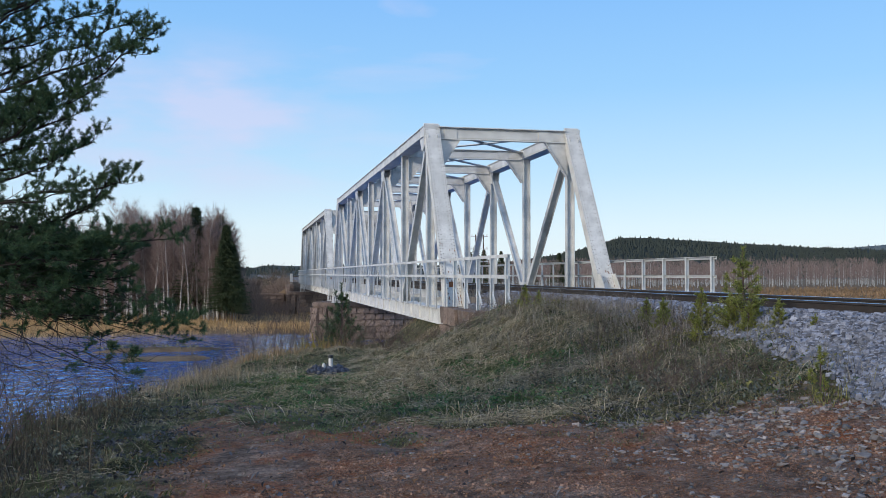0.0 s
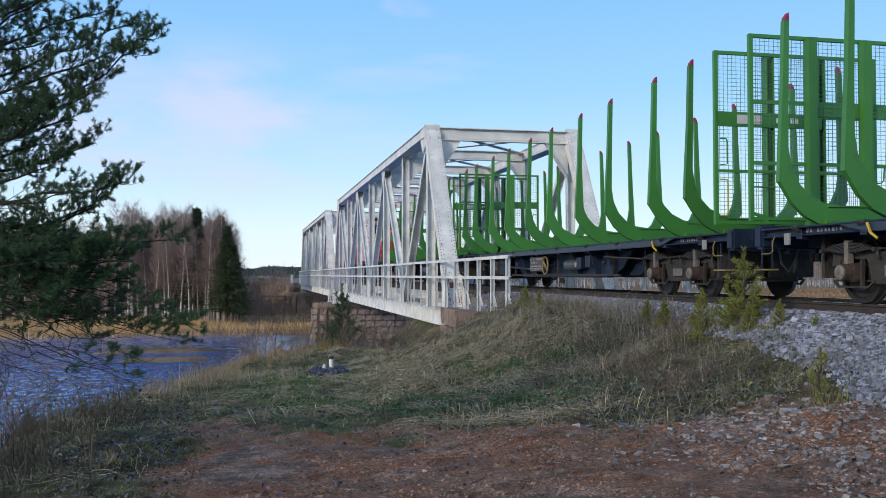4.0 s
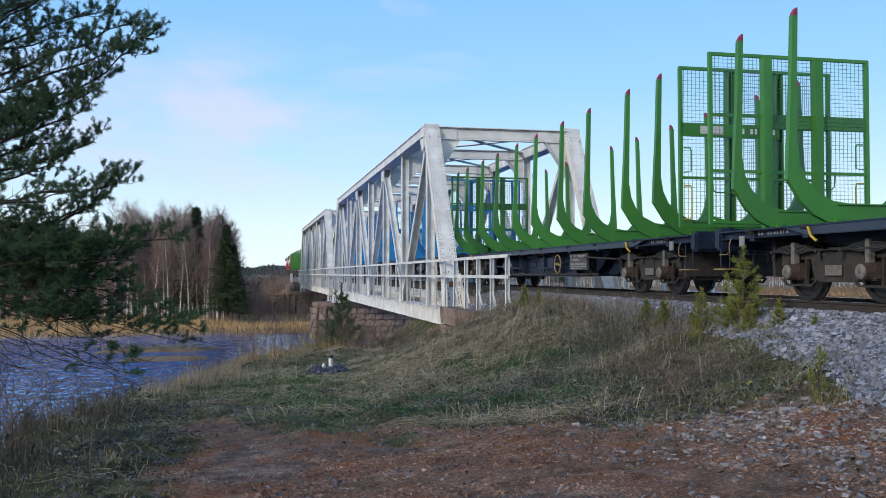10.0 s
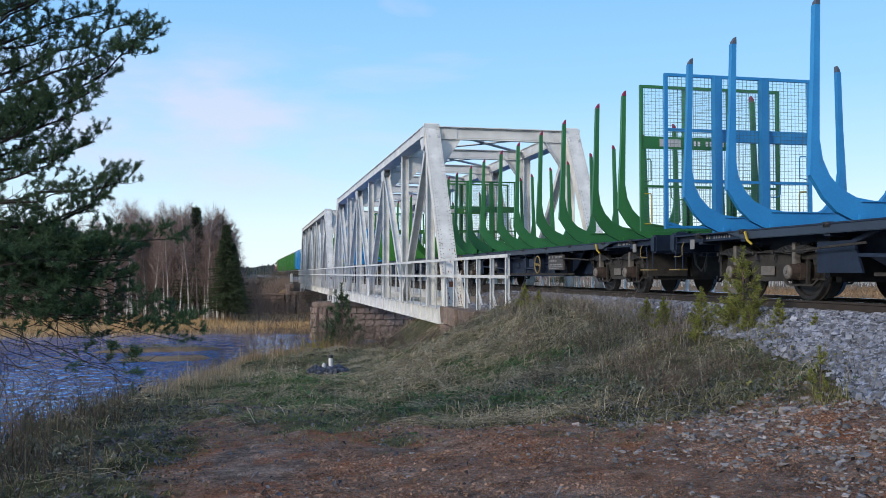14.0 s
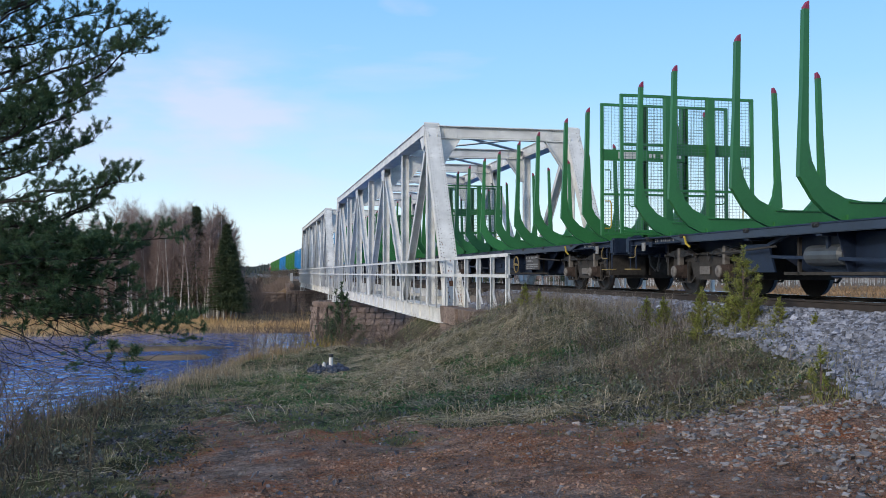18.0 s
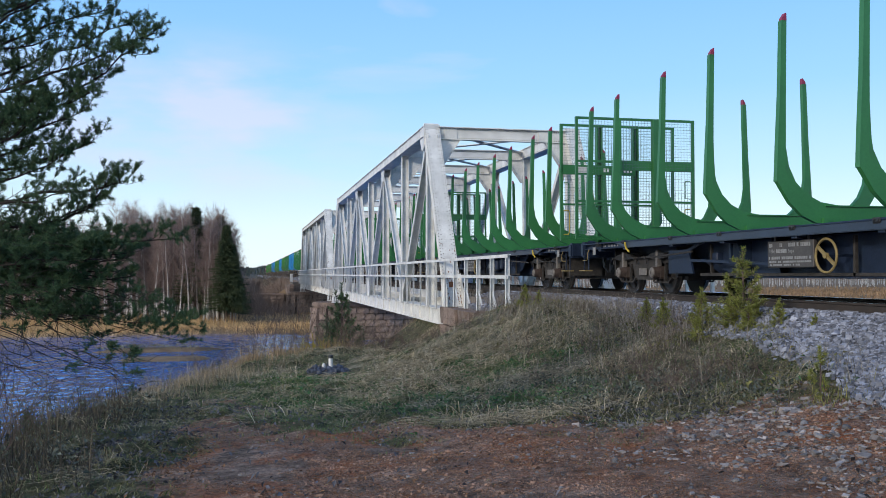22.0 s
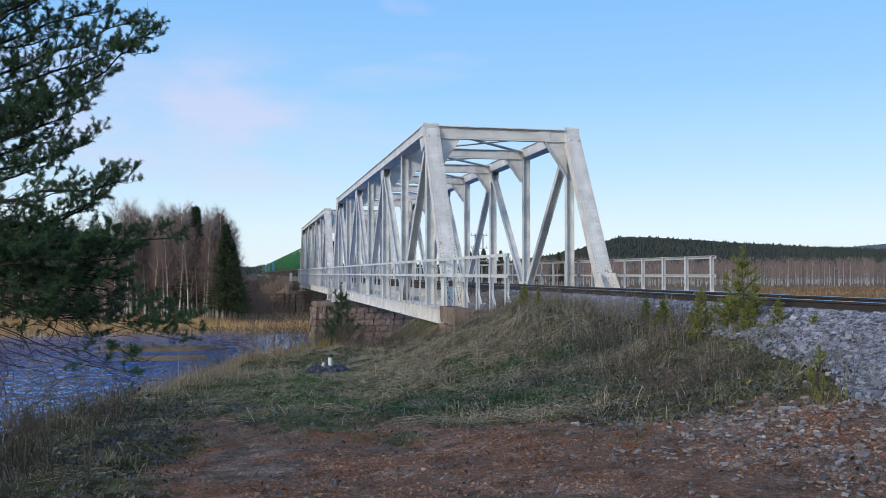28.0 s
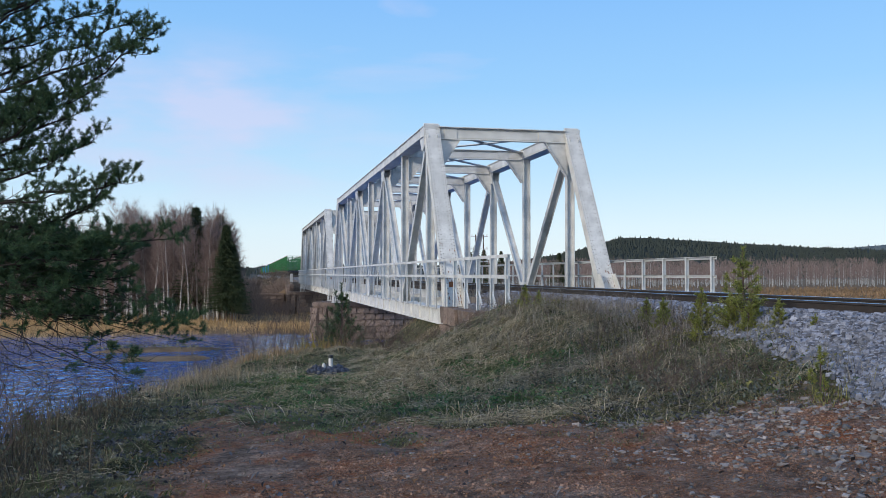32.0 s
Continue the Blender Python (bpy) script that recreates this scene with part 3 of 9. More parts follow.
def build_ground():
    xs = axis_steps(((-2600, -600, 200), (-600, -150, 30), (-150, -40, 5), (-40, -16, 1.0), (-16, -12, 0.2), (-12, -2.4, 0.07), (-2.4, 4, 0.25), (4, 30, 1.3), (30, 150, 10), (150, 600, 30), (600, 2600, 200)))
    ys = axis_steps(((-400, -40, 40), (-40, -4, 3), (-4, 4, 0.4), (4, 8, 0.12), (8, 18, 0.08), (18, 36, 0.2), (36, 130, 1.2), (130, 300, 10), (300, 600, 30), (600, 3000, 200)))
    gx, gy = np.meshgrid(xs, ys)
    gz = height(gx, gy)
    nx, ny = len(xs), len(ys)
    idx = np.arange(nx * ny).reshape(ny, nx)
    faces = np.stack([idx[:-1, :-1], idx[:-1, 1:], idx[1:, 1:], idx[1:, :-1]], -1).reshape(-1, 4)
    me = cloud_mesh("ground", np.stack([gx, gy, gz], -1).reshape(-1, 3), faces, SOIL)
    for nm, val in (("soil", soil(gx, gy)), ("marsh", smooth(46, 54, gy)), ("moss", mossy(gx, gy))):
        a = me.attributes.new(nm, "FLOAT", "POINT")
        a.data.foreach_set("value", val.ravel().astype(np.float32))
    me.polygons.foreach_set("use_smooth", [True] * len(me.polygons))
    tagged(new("ground", me), "worn earth and rough autumn turf falling to a river", "ground", kind="structure")
    bm = bmesh.new()
    vs = [bm.verts.new(v) for v in ((-1500, -50, WATER_Z), (900, -50, WATER_Z), (900, 1500, WATER_Z), (-1500, 1500, WATER_Z))]
    bm.faces.new(vs)
    solid("water", bm, WATER, "rippled river water with sky blue put into its base colour", "water", kind="structure")


build_ground()


# ---- railway track ----
def build_track():
    track = thing("railway_track", "single railway track with worn steel rails on timber sleepers", "railway track", kind="structure")
    for sx in (-1, 1):
        bm = bmesh.new()
        c = 0.797 * sx
        prism(bm, [(c - 0.075, -0.172), (c + 0.075, -0.172), (c + 0.075, -0.155), (c + 0.012, -0.135), (c + 0.012, -0.045), (c + 0.034, -0.035),
                   (c + 0.034, -0.006), (c - 0.034, -0.006), (c - 0.034, -0.035), (c - 0.012, -0.045), (c - 0.012, -0.135), (c - 0.075, -0.155)], "y", -70, 900)
        rail = part("rail", bm, RAIL_SIDE, track, "rust-brown steel rail with polished running surface")
        bm = bmesh.new()
        prism(bm, [(c - 0.030, -0.006), (c - 0.024, 0.0), (c + 0.024, 0.0), (c + 0.030, -0.006)], "y", -70, 900)
        part("running_surface", bm, RAIL_TOP, rail, "polished steel rail head")
    bm = bmesh.new()
    bevelled(box(bm, -1.3, 1.3, -0.12, 0.12, -0.32, -0.174) and bm, 0.012)
    for sx in (-1, 1):
        box(bm, 0.797 * sx - 0.16, 0.797 * sx + 0.16, -0.08, 0.08, -0.175, -0.160)
    me = mesh_from(bm, "sleeper", SLEEPER)
    y, rnd = -6.0, random.Random(4)
    while y < 124:
        s = part("sleeper", me, SLEEPER, track)
        s.matrix_basis = pose(rnd.uniform(-0.02, 0.02), y + rnd.uniform(-0.03, 0.03), 0, 0, 0, rnd.uniform(-1, 1))
        y += 0.63
    for a, b in ((-70, 29.6), (121.5, 900)):
        bm = bmesh.new()
        prism(bm, [(-3.2, -1.4), (-2.5, -0.62), (-1.95, -0.30), (-1.5, -0.165), (1.5, -0.165), (1.95, -0.30), (2.5, -0.62), (3.2, -1.4)], "y", a, b)
        solid("ballast_bed", bm, BALLAST, "blue-grey crushed stone ballast bed", "ballast", kind="structure")


build_track()


# ---- bridge ----
L0, PANEL, END = 30.2, 5.8, 4.1
NODES = [END + PANEL * i for i in range(7)]
SPAN = NODES[-1] + END
XT, Z_LOW, Z_TOP = 2.85, -0.95, 5.94
SPAN_SHIFT = 46.8


def h_bar(p, q, w, h, side=(1, 0, 0), t=0.03):
    """A rolled H section: two flanges joined by a web, w apart along side, flanges h wide."""
    bm = bmesh.new()
    p, q = Vector(p), Vector(q)
    d = (q - p).normalized()
    s = Vector(side)
    s = (s - d * s.dot(d)).normalized()
    for k in (-1, 1):
        beam(bm, p + s * (k * (w / 2 - t / 2)), q + s * (k * (w / 2 - t / 2)), t, h, side)
    beam(bm, p, q, w - 2 * t, t, side)
    return bm


def rivets(bm, p, q, count, normal, r=0.024):
    p, q, nrm = Vector(p), Vector(q), Vector(normal).normalized()
    a = nrm.orthogonal().normalized()
    b = nrm.cross(a)
    for i in range(count):
        c = p.lerp(q, (i + 0.5) / count)
        ring = [bm.verts.new(c + (a * math.cos(k * math.pi / 3) + b * math.sin(k * math.pi / 3)) * r) for k in range(6)]
        top = bm.verts.new(c + nrm * r * 0.75)
        for k in range(6):
            bm.faces.new((ring[k], ring[(k + 1) % 6], top))


def build_span():
    span = thing("bridge_span", "riveted steel through-truss railway span in flaking pale grey paint", "bridge", pose(0, L0, 0), "spans of the truss bridge")
    for sx in (-1, 1):
        x = XT * sx
        bm = bmesh.new()
        beam(bm, (x, NODES[0] - 0.1, Z_TOP), (x, NODES[-1] + 0.1, Z_TOP), 0.48, 0.40)
        beam(bm, (x, NODES[0] - 0.2, Z_TOP + 0.215), (x, NODES[-1] + 0.2, Z_TOP + 0.215), 0.60, 0.025)
        beam(bm, (x + 0.27 * sx, NODES[0], Z_TOP - 0.19), (x + 0.27 * sx, NODES[-1], Z_TOP - 0.19), 0.12, 0.02)
        chord = part("top_chord", bm, STEEL, span)
        bm = bmesh.new()
        rivets(bm, (x - 0.242, NODES[0], Z_TOP + 0.16), (x - 0.242, NODES[-1], Z_TOP + 0.16), 150, (-1, 0, 0))
        rivets(bm, (x - 0.242, NODES[0], Z_TOP - 0.14), (x - 0.242, NODES[-1], Z_TOP - 0.14), 150, (-1, 0, 0))
        part("riveting", bm, RIVET, chord, "rows of domed rivet heads")["kind"] = "stuff"
        bm = bmesh.new()
        box(bm, x - 0.25, x + 0.25, -0.1, SPAN + 0.1, -1.30, -0.78)
        box(bm, x - 0.33, x + 0.33, -0.1, SPAN + 0.1, -0.80, -0.765)
        box(bm, x - 0.33, x + 0.33, -0.1, SPAN + 0.1, -1.335, -1.30)
        for i in range(22):
            yy = 1.0 + i * (SPAN - 2) / 21
            box(bm, x - 0.29, x + 0.29, yy - 0.03, yy + 0.03, -1.30, -0.80)
        part("bottom_chord", bm, STEEL_RUSTY, span, "deep plate girder streaked with rust")
        for end in (0, 1):
            y0, y1 = (0.0, NODES[0]) if not end else (SPAN, NODES[-1])
            sgn = -1 if not end else 1
            bm = bmesh.new()
            p, q = Vector((x, y0, -0.78)), Vector((x, y1, Z_TOP + 0.2))
            d = (q - p).normalized()
            nrm = Vector((0, sgn * d.z, -sgn * d.y))
            for k in (-1, 1):
                beam(bm, p + Vector((k * 0.24, 0, 0)), q + Vector((k * 0.24, 0, 0)), 0.05, 0.40)
            beam(bm, p + nrm * 0.20, q + nrm * 0.20, 0.60, 0.03)
            beam(bm, p - nrm * 0.12, q - nrm * 0.12, 0.44, 0.03)
            post = part("end_post", bm, STEEL_RUSTY, span, "sloping box-section end post with rust blisters")
            if not end and sx < 0:
                bm = bmesh.new()
                c = p + d * 0.86 + nrm * 0.222
                beam(bm, c + Vector((0.02, 0, 0)) - d * 0.11, c + Vector((0.02, 0, 0)) + d * 0.11, 0.26, 0.012)
                part("rust_plate", bm, RUST, post, "rust-eaten patch plate")
            if not end:
                scab = random.Random(40 + sx)
                bm = bmesh.new()
                for k in range(40):
                    along = 0.15 + scab.random() ** 1.6 * (2.6 if sx < 0 else 1.5)
                    c = p + d * along + nrm * 0.2155 + Vector((scab.choice((-1, 1)) * (0.25 - 0.40 * scab.random() ** 1.3), 0, 0))
                    w, h = scab.uniform(0.004, 0.020), scab.uniform(0.012, 0.11) * (1.3 - along / 2.8)
                    ring = [c + Vector((w * math.cos(a) * scab.uniform(0.6, 1.2), 0, 0)) + d * (h * math.sin(a) * scab.uniform(0.6, 1.2)) for a in [o * math.pi / 4 for o in range(8)]]
                    lo = [bm.verts.new(v) for v in ring]
                    hi = [bm.verts.new(v + nrm * (0.003 + 0.0004 * (k % 7))) for v in ring]
                    bm.faces.new(hi)
                    for o in range(8):
                        bm.faces.new((lo[o], lo[(o + 1) % 8], hi[(o + 1) % 8], hi[o]))
                part("rust_scabs", bm, RUST, post, "orange-brown rust scabs where the paint has flaked")["kind"] = "stuff"
                bm = bmesh.new()
                for k in (-0.26, 0.26, -0.17, 0.17):
                    a, b = p + nrm * 0.217 + Vector((k, 0, 0)), q + nrm * 0.217 + Vector((k, 0, 0))
                    rivets(bm, a, b, 64 if abs(k) > 0.2 else 40, nrm)
                part("riveting", bm, RIVET, post, "rows of domed rivet heads")["kind"] = "stuff"
            bm = bmesh.new()
            top = Vector((x, y1, Z_TOP))
            for k in (-1, 1):
                xx = x + k * 0.262
                prism(bm, [(y1 + sgn * 0.35, Z_TOP - 0.55), (y1 + sgn * 0.28, Z_TOP + 0.24), (y1 - sgn * 0.75, Z_TOP + 0.24), (y1 - sgn * 0.75, Z_TOP - 0.25), (y1 - sgn * 0.3, Z_TOP - 0.75)], "x", xx - 0.011, xx + 0.011)
            box(bm, x - 0.31, x + 0.31, y1 + sgn * 0.30 - 0.02, y1 + sgn * 0.30 + 0.02, Z_TOP - 0.55, Z_TOP + 0.245)
            part("corner_plate", bm, STEEL, span, "riveted cap plate of the portal corner")
            bm = bmesh.new()
            box(bm, x - 0.30, x + 0.30, y0 - 0.30, y0 + 0.30, -0.82, -0.70)
            for k in (-1, 1):
                prism(bm, [(y0 - 0.3, -0.70), (y0 + 0.55, -0.70), (y0 + 0.75, 0.35), (y0 + 0.2, 0.45), (y0 - 0.25, -0.1)] if not end else
                      [(y0 + 0.3, -0.70), (y0 - 0.55, -0.70), (y0 - 0.75, 0.35), (y0 - 0.2, 0.45), (y0 + 0.25, -0.1)], "x", x + k * 0.285 - 0.012, x + k * 0.285 + 0.012)
            part("foot_plate", bm, STEEL_RUSTY, span)
            bm = bmesh.new()
            box(bm, x - 0.28, x + 0.28, y0 - 0.22 - sgn * 0.35, y0 + 0.22 - sgn * 0.35, -1.42, -1.335)
            for k in range(4):
                box(bm, x - 0.30 + k * 0.17, x - 0.22 + k * 0.17, y0 - 0.26 - sgn * 0.35, y0 + 0.26 - sgn * 0.35, -1.78, -1.42)
            box(bm, x - 0.36, x + 0.36, y0 - 0.34 - sgn * 0.35, y0 + 0.34 - sgn * 0.35, -1.86, -1.78)
            part("bearing", bm, STEEL, span, "ribbed white-painted rocker bearing")
        for i, yn in enumerate(NODES):
            part("vertical", h_bar((x, yn, -0.78), (x, yn, Z_TOP - 0.2), 0.32, 0.24), STEEL, span)
            bm = bmesh.new()
            for k in (-1, 1):
                if i % 2:
                    prism(bm, [(yn - 0.55, -0.78), (yn + 0.55, -0.78), (yn + 0.42, 0.05), (yn - 0.42, 0.05)], "x", x + k * 0.175 - 0.01, x + k * 0.175 + 0.01)
                else:
                    prism(bm, [(yn - 0.6, Z_TOP - 0.2), (yn + 0.6, Z_TOP - 0.2), (yn + 0.35, Z_TOP - 0.8), (yn - 0.35, Z_TOP - 0.8)], "x", x + k * 0.175 - 0.01, x + k * 0.175 + 0.01)
            part("gusset_plate", bm, STEEL, span)
        for i in range(6):
            (ya, za), (yb, zb) = ((NODES[i], Z_TOP - 0.25), (NODES[i + 1], -0.6)) if i % 2 == 0 else ((NODES[i], -0.6), (NODES[i + 1], Z_TOP - 0.25))
            part("diagonal", h_bar((x, ya, za), (x, yb, zb), 0.30, 0.22 if i in (0, 5) else 0.18), STEEL, span)
    for i, yn in enumerate(NODES):
        portal = i in (0, 6)
        bm = bmesh.new()
        dep = 0.46 if portal else 0.40
        yy = yn + (0.25 if i == 6 else -0.25 if i == 0 else 0)
        zc = Z_TOP + 0.16 - dep / 2
        beam(bm, (-XT + 0.24, yy, zc), (XT - 0.24, yy, zc), 0.03, dep, (0, 1, 0))
        beam(bm, (-XT + 0.24, yy, zc + dep / 2), (XT - 0.24, yy, zc + dep / 2), 0.30, 0.03, (0, 1, 0))
        beam(bm, (-XT + 0.24, yy, zc - dep / 2), (XT - 0.24, yy, zc - dep / 2), 0.22, 0.03, (0, 1, 0))
        beam(bm, (-XT + 0.5, yy - 0.03, zc), (-XT + 1.0, yy - 0.03, zc), 0.03, dep - 0.06, (0, 1, 0))
        beam(bm, (XT - 1.4, yy - 0.03, zc), (XT - 0.9, yy - 0.03, zc), 0.03, dep - 0.06, (0, 1, 0))
        strut = part("portal_beam" if portal else "cross_strut", bm, STEEL_RUSTY if portal else STEEL, span)
        bm = bmesh.new()
        rivets(bm, (-XT + 0.5, yy - 0.016, zc + dep / 2 - 0.06), (XT - 0.5, yy - 0.016, zc + dep / 2 - 0.06), 50, (0, -1, 0))
        rivets(bm, (-XT + 0.5, yy - 0.016, zc - dep / 2 + 0.06), (XT - 0.5, yy - 0.016, zc - dep / 2 + 0.06), 50, (0, -1, 0))
        part("riveting", bm, RIVET, strut, "rows of domed rivet heads")["kind"] = "stuff"
        for sx in (-1, 1):
            bm = bmesh.new()
            a, z0 = sx * (XT - 0.18), zc - dep / 2
            w, h = (0.95, 1.35) if portal else (0.80, 1.05)
            prism(bm, [(a, z0), (a - sx * w, z0), (a - sx * 0.06, z0 - h), (a, z0 - h)], "y", yy - 0.012, yy + 0.012)
            beam(bm, (a - sx * w, yy, z0), (a - sx * 0.06, yy, z0 - h), 0.20, 0.025, (0, 1, 0))
            part("knee_brace", bm, STEEL, span)
        part("floor_beam", h_bar((-XT + 0.25, yn, -0.92), (XT - 0.25, yn, -0.92), 0.30, 0.62, (0, 1, 0)), STEEL_RUSTY, span)
    for i in range(6):
        for sx in (-1, 1):
            bm = bmesh.new()
            beam(bm, (-sx * (XT - 0.3), NODES[i] + 0.1, Z_TOP + 0.06 + 0.03 * sx), (sx * (XT - 0.3), NODES[i + 1] - 0.1, Z_TOP + 0.06 + 0.03 * sx), 0.30, 0.03, (0, 1, 0))
            part("top_bracing", bm, STEEL, span)
    for sx in (-1, 1):
        part("stringer", h_bar((0.9 * sx, -0.2, -0.56), (0.9 * sx, SPAN + 0.2, -0.56), 0.22, 0.46), STEEL_RUSTY, span)
    return span


span_near = build_span()
copy_thing(span_near, pose(0, L0 + SPAN_SHIFT, 0))


def build_railing(x, y0, y1, step, label):
    rail = thing("bridge_railing", label, "railing", group="railings of the truss bridge")
    for nm, z, w in (("top_rail", 0.93, 0.09), ("middle_rail", 0.39, 0.07)):
        bm = bmesh.new()
        sx = 1 if x > 0 else -1
        beam(bm, (x, y0, z), (x, y1, z), w, 0.012)
        beam(bm, (x + sx * w / 2, y0, z - 0.04), (x + sx * w / 2, y1, z - 0.04), 0.012, 0.08)
        part(nm, bm, STEEL, rail)
    bm = bmesh.new()
    box(bm, -0.03, 0.03, -0.004, 0.004, -0.80, 0.92)
    box(bm, -0.034, -0.026, -0.026, 0.018, -0.80, 0.92)
    tall = mesh_from(bm, "post", STEEL)
    bm = bmesh.new()
    box(bm, -0.055, 0.055, -0.007, 0.007, -0.62, 0.92)
    box(bm, -0.062, -0.050, -0.042, 0.042, -0.62, 0.92)
    beam(bm, (0, 0.0, -0.05), (0, -0.38, -0.45), 0.05, 0.02, (1, 0, 0))
    short = mesh_from(bm, "post", STEEL)
    n = int((y1 - y0) / step)
    for i in range(n + 1):
        y = y0 + 0.15 + i * step
        p = part("post", short if y < L0 - 0.5 else tall, STEEL, rail)
        p.matrix_basis = pose(x, y, 0)


build_railing(-3.24, 22.1, 122.0, 1.5, "pale grey angle-iron railing along the bridge walkway")
build_railing(3.36, 23.7, 122.0, 1.55, "pale grey angle-iron railing beyond the far truss")


def stone_mesh(lx, ly, lz, seed):
    """A rough-hewn block with a pillowed face."""
    rnd = random.Random(seed)
    bm = bmesh.new()
    box(bm, -lx / 2, lx / 2, -ly / 2, ly / 2, -lz / 2, lz / 2)
    bmesh.ops.subdivide_edges(bm, edges=list(bm.edges), cuts=1, use_grid_fill=True)
    for v in bm.verts:
        corner = abs(v.co.x) > lx * 0.45 and abs(v.co.z) > lz * 0.45
        v.co += Vector((rnd.uniform(-0.04, 0.04), rnd.uniform(-0.03, 0.03), rnd.uniform(-0.035, 0.035)))
        if not corner and abs(v.co.y) > ly * 0.4 and abs(v.co.x) < lx * 0.3:
            v.co.y *= 1.12
        if corner:
            v.co.x *= 0.97
            v.co.z *= 0.96
    return mesh_from(bm, "stone_block", GRANITE)


BLOCKS = [stone_mesh(1.0, 0.5, 1.0, s) for s in range(6)]


def masonry_run(parent, a, b, z0, z1, course, length, seed, batter=0.0, centre=(0, 0)):
    """Courses of blocks along the line from a to b (x, y), facing outwards to the right of the way from a to b."""
    rnd = random.Random(seed)
    a, b = Vector(a), Vector(b)
    d = (b - a).normalized()
    ang = math.degrees(math.atan2(d.y, d.x))
    rows = max(1, round((z1 - z0) / course))
    ch = (z1 - z0) / rows
    for r in range(rows):
        s, total = -(r % 2) * 0.45 * length, (b - a).length
        while s < total - 0.05:
            w = length * rnd.uniform(0.75, 1.3)
            e = min(total, s + w)
            if total - e < 0.35 * length:
                e = total
            s0 = max(0, s)
            if e - s0 > 0.15:
                c = a + d * ((s0 + e) / 2)
                zc = z0 + (r + 0.5) * ch
                blk = part("stone_block", rnd.choice(BLOCKS), GRANITE, parent)
                off = batter * (rows - 1 - r)
                blk.matrix_basis = pose(c.x + d.y * off, c.y - d.x * off, zc, 0, 0, ang + rnd.choice((0, 180))) @ Matrix.Diagonal((e - s0 - 0.045, rnd.uniform(0.9, 1.2), ch - 0.04, 1))
            s = e


def build_pier(y, z_top, z_low, half, thick, label, seed):
    pier = thing("bridge_pier", label, "bridge pier", pose(0, y, 0), "granite piers of the bridge")
    w = half - 1.25
    arc = [(w + 1.0 * math.cos(a), thick / 2 * math.sin(a)) for a in [radians(k) for k in (-90, -54, -18, 18, 54, 90)]]
    ring = arc + [(-u, v) for u, v in reversed(arc)]
    bm = bmesh.new()
    prism(bm, [(u * 0.985, v * 0.97) for u, v in ring], "z", z_low, z_top - 0.1)
    part("core", bm, MORTAR, pier)
    for i in range(12):
        masonry_run(pier, ring[i], ring[(i + 1) % 12], z_low, z_top - 0.42, 0.52, 0.85, seed + i, 0.02)
    bm = bmesh.new()
    prism(bm, [(u * 1.04, v * 1.10) for u, v in ring], "z", z_top - 0.42, z_top)
    part("cap_stone", bevelled(bm, 0.09, 2), GRANITE, pier, "weathered granite cap with rounded edge")


build_pier(L0 + SPAN + 1.65, -1.86, -6.3, 4.75, 2.9, "reddish granite block pier standing in the river", 10)
build_pier(L0 + SPAN_SHIFT + SPAN + 0.9, -1.86, -6.0, 4.9, 3.2, "reddish granite block pier on the far reedy bank", 40)


def build_wing_wall():
    """Retaining wall at the foot of the far railway bank."""
    wall = thing("wing_wall", "low granite block retaining wall below the far railway bank", "stone wall")
    bm = bmesh.new()
    box(bm, -8.85, -5.0, 125.25, 125.95, -5.2, -2.55)
    part("core", bm, MORTAR, wall)
    masonry_run(wall, (-8.9, 125.2), (-5.0, 125.2), -5.1, -2.5, 0.52, 0.85, 77, 0.02)
    bm = bmesh.new()
    box(bm, -8.95, -5.0, 125.0, 125.95, -2.5, -2.2)
    part("cap_stone", bevelled(bm, 0.06, 2), GRANITE, wall, "weathered granite coping")


build_wing_wall()


def build_abutment():
    ab = thing("bridge_abutment", "reddish granite abutment half grown over with grass", "abutment")
    for sx in (-1, 1):
        a, b = ((-3.05, 30.35), (-3.05, 25.6)) if sx < 0 else ((3.05, 25.6), (3.05, 30.35))
        if sx < 0:
            a, b = (-3.05, 25.6 + 4.75), (-3.05, 25.6)
        masonry_run(ab, a, b, -3.0, -0.66, 0.58, 1.0, 60 + sx)
        bm = bmesh.new()
        box(bm, min(2.5 * sx, 3.1 * sx), max(2.5 * sx, 3.1 * sx), 25.6, 30.3, -3.2, -0.72)
        part("core", bm, MORTAR, ab)
    masonry_run(ab, (-3.3, 30.6), (3.3, 30.6), -5.5, -1.9, 0.55, 0.9, 70)
    bm = bmesh.new()
    box(bm, -3.3, 3.3, 29.4, 31.2, -6, -1.86)
    part("bearing_bench", bm, MORTAR, ab)
    bm = bmesh.new()
    box(bm, -2.4, 2.4, 28.9, 29.6, -4, -0.33)
    part("ballast_wall", bm, MORTAR, ab)
    far = thing("retaining_wall", "low reddish granite retaining wall beside the far bridge end", "retaining wall")
    masonry_run(far, (-9.3, 129), (-4.6, 127), -5.2, -2.4, 0.55, 1.0, 80)
    bm = bmesh.new()
    prism(bm, [(-9.3, 129.1), (-4.6, 127.1), (-4.0, 130), (-9.3, 131)], "z", -5.5, -2.45)
    part("core", bm, MORTAR, far)
    masonry_run(far, (-4.6, 127), (-4.2, 121), -5.2, -0.9, 0.55, 1.0, 81)
    bm = bmesh.new()
    box(bm, -4.0, 4.0, 122.0, 129, -6, -0.62)
    part("abutment_core", bm, MORTAR, far)
    bm = bmesh.new()
    bevelled(box(bm, -0.17, 0.17, -0.17, 0.17, 0.3, 1.4) and bm, 0.03)
    solid("marker_post", bm, PLATE, "short whitewashed concrete post at the bridge end", "post", pose(-4.2, 121.8, -0.92))


build_abutment()


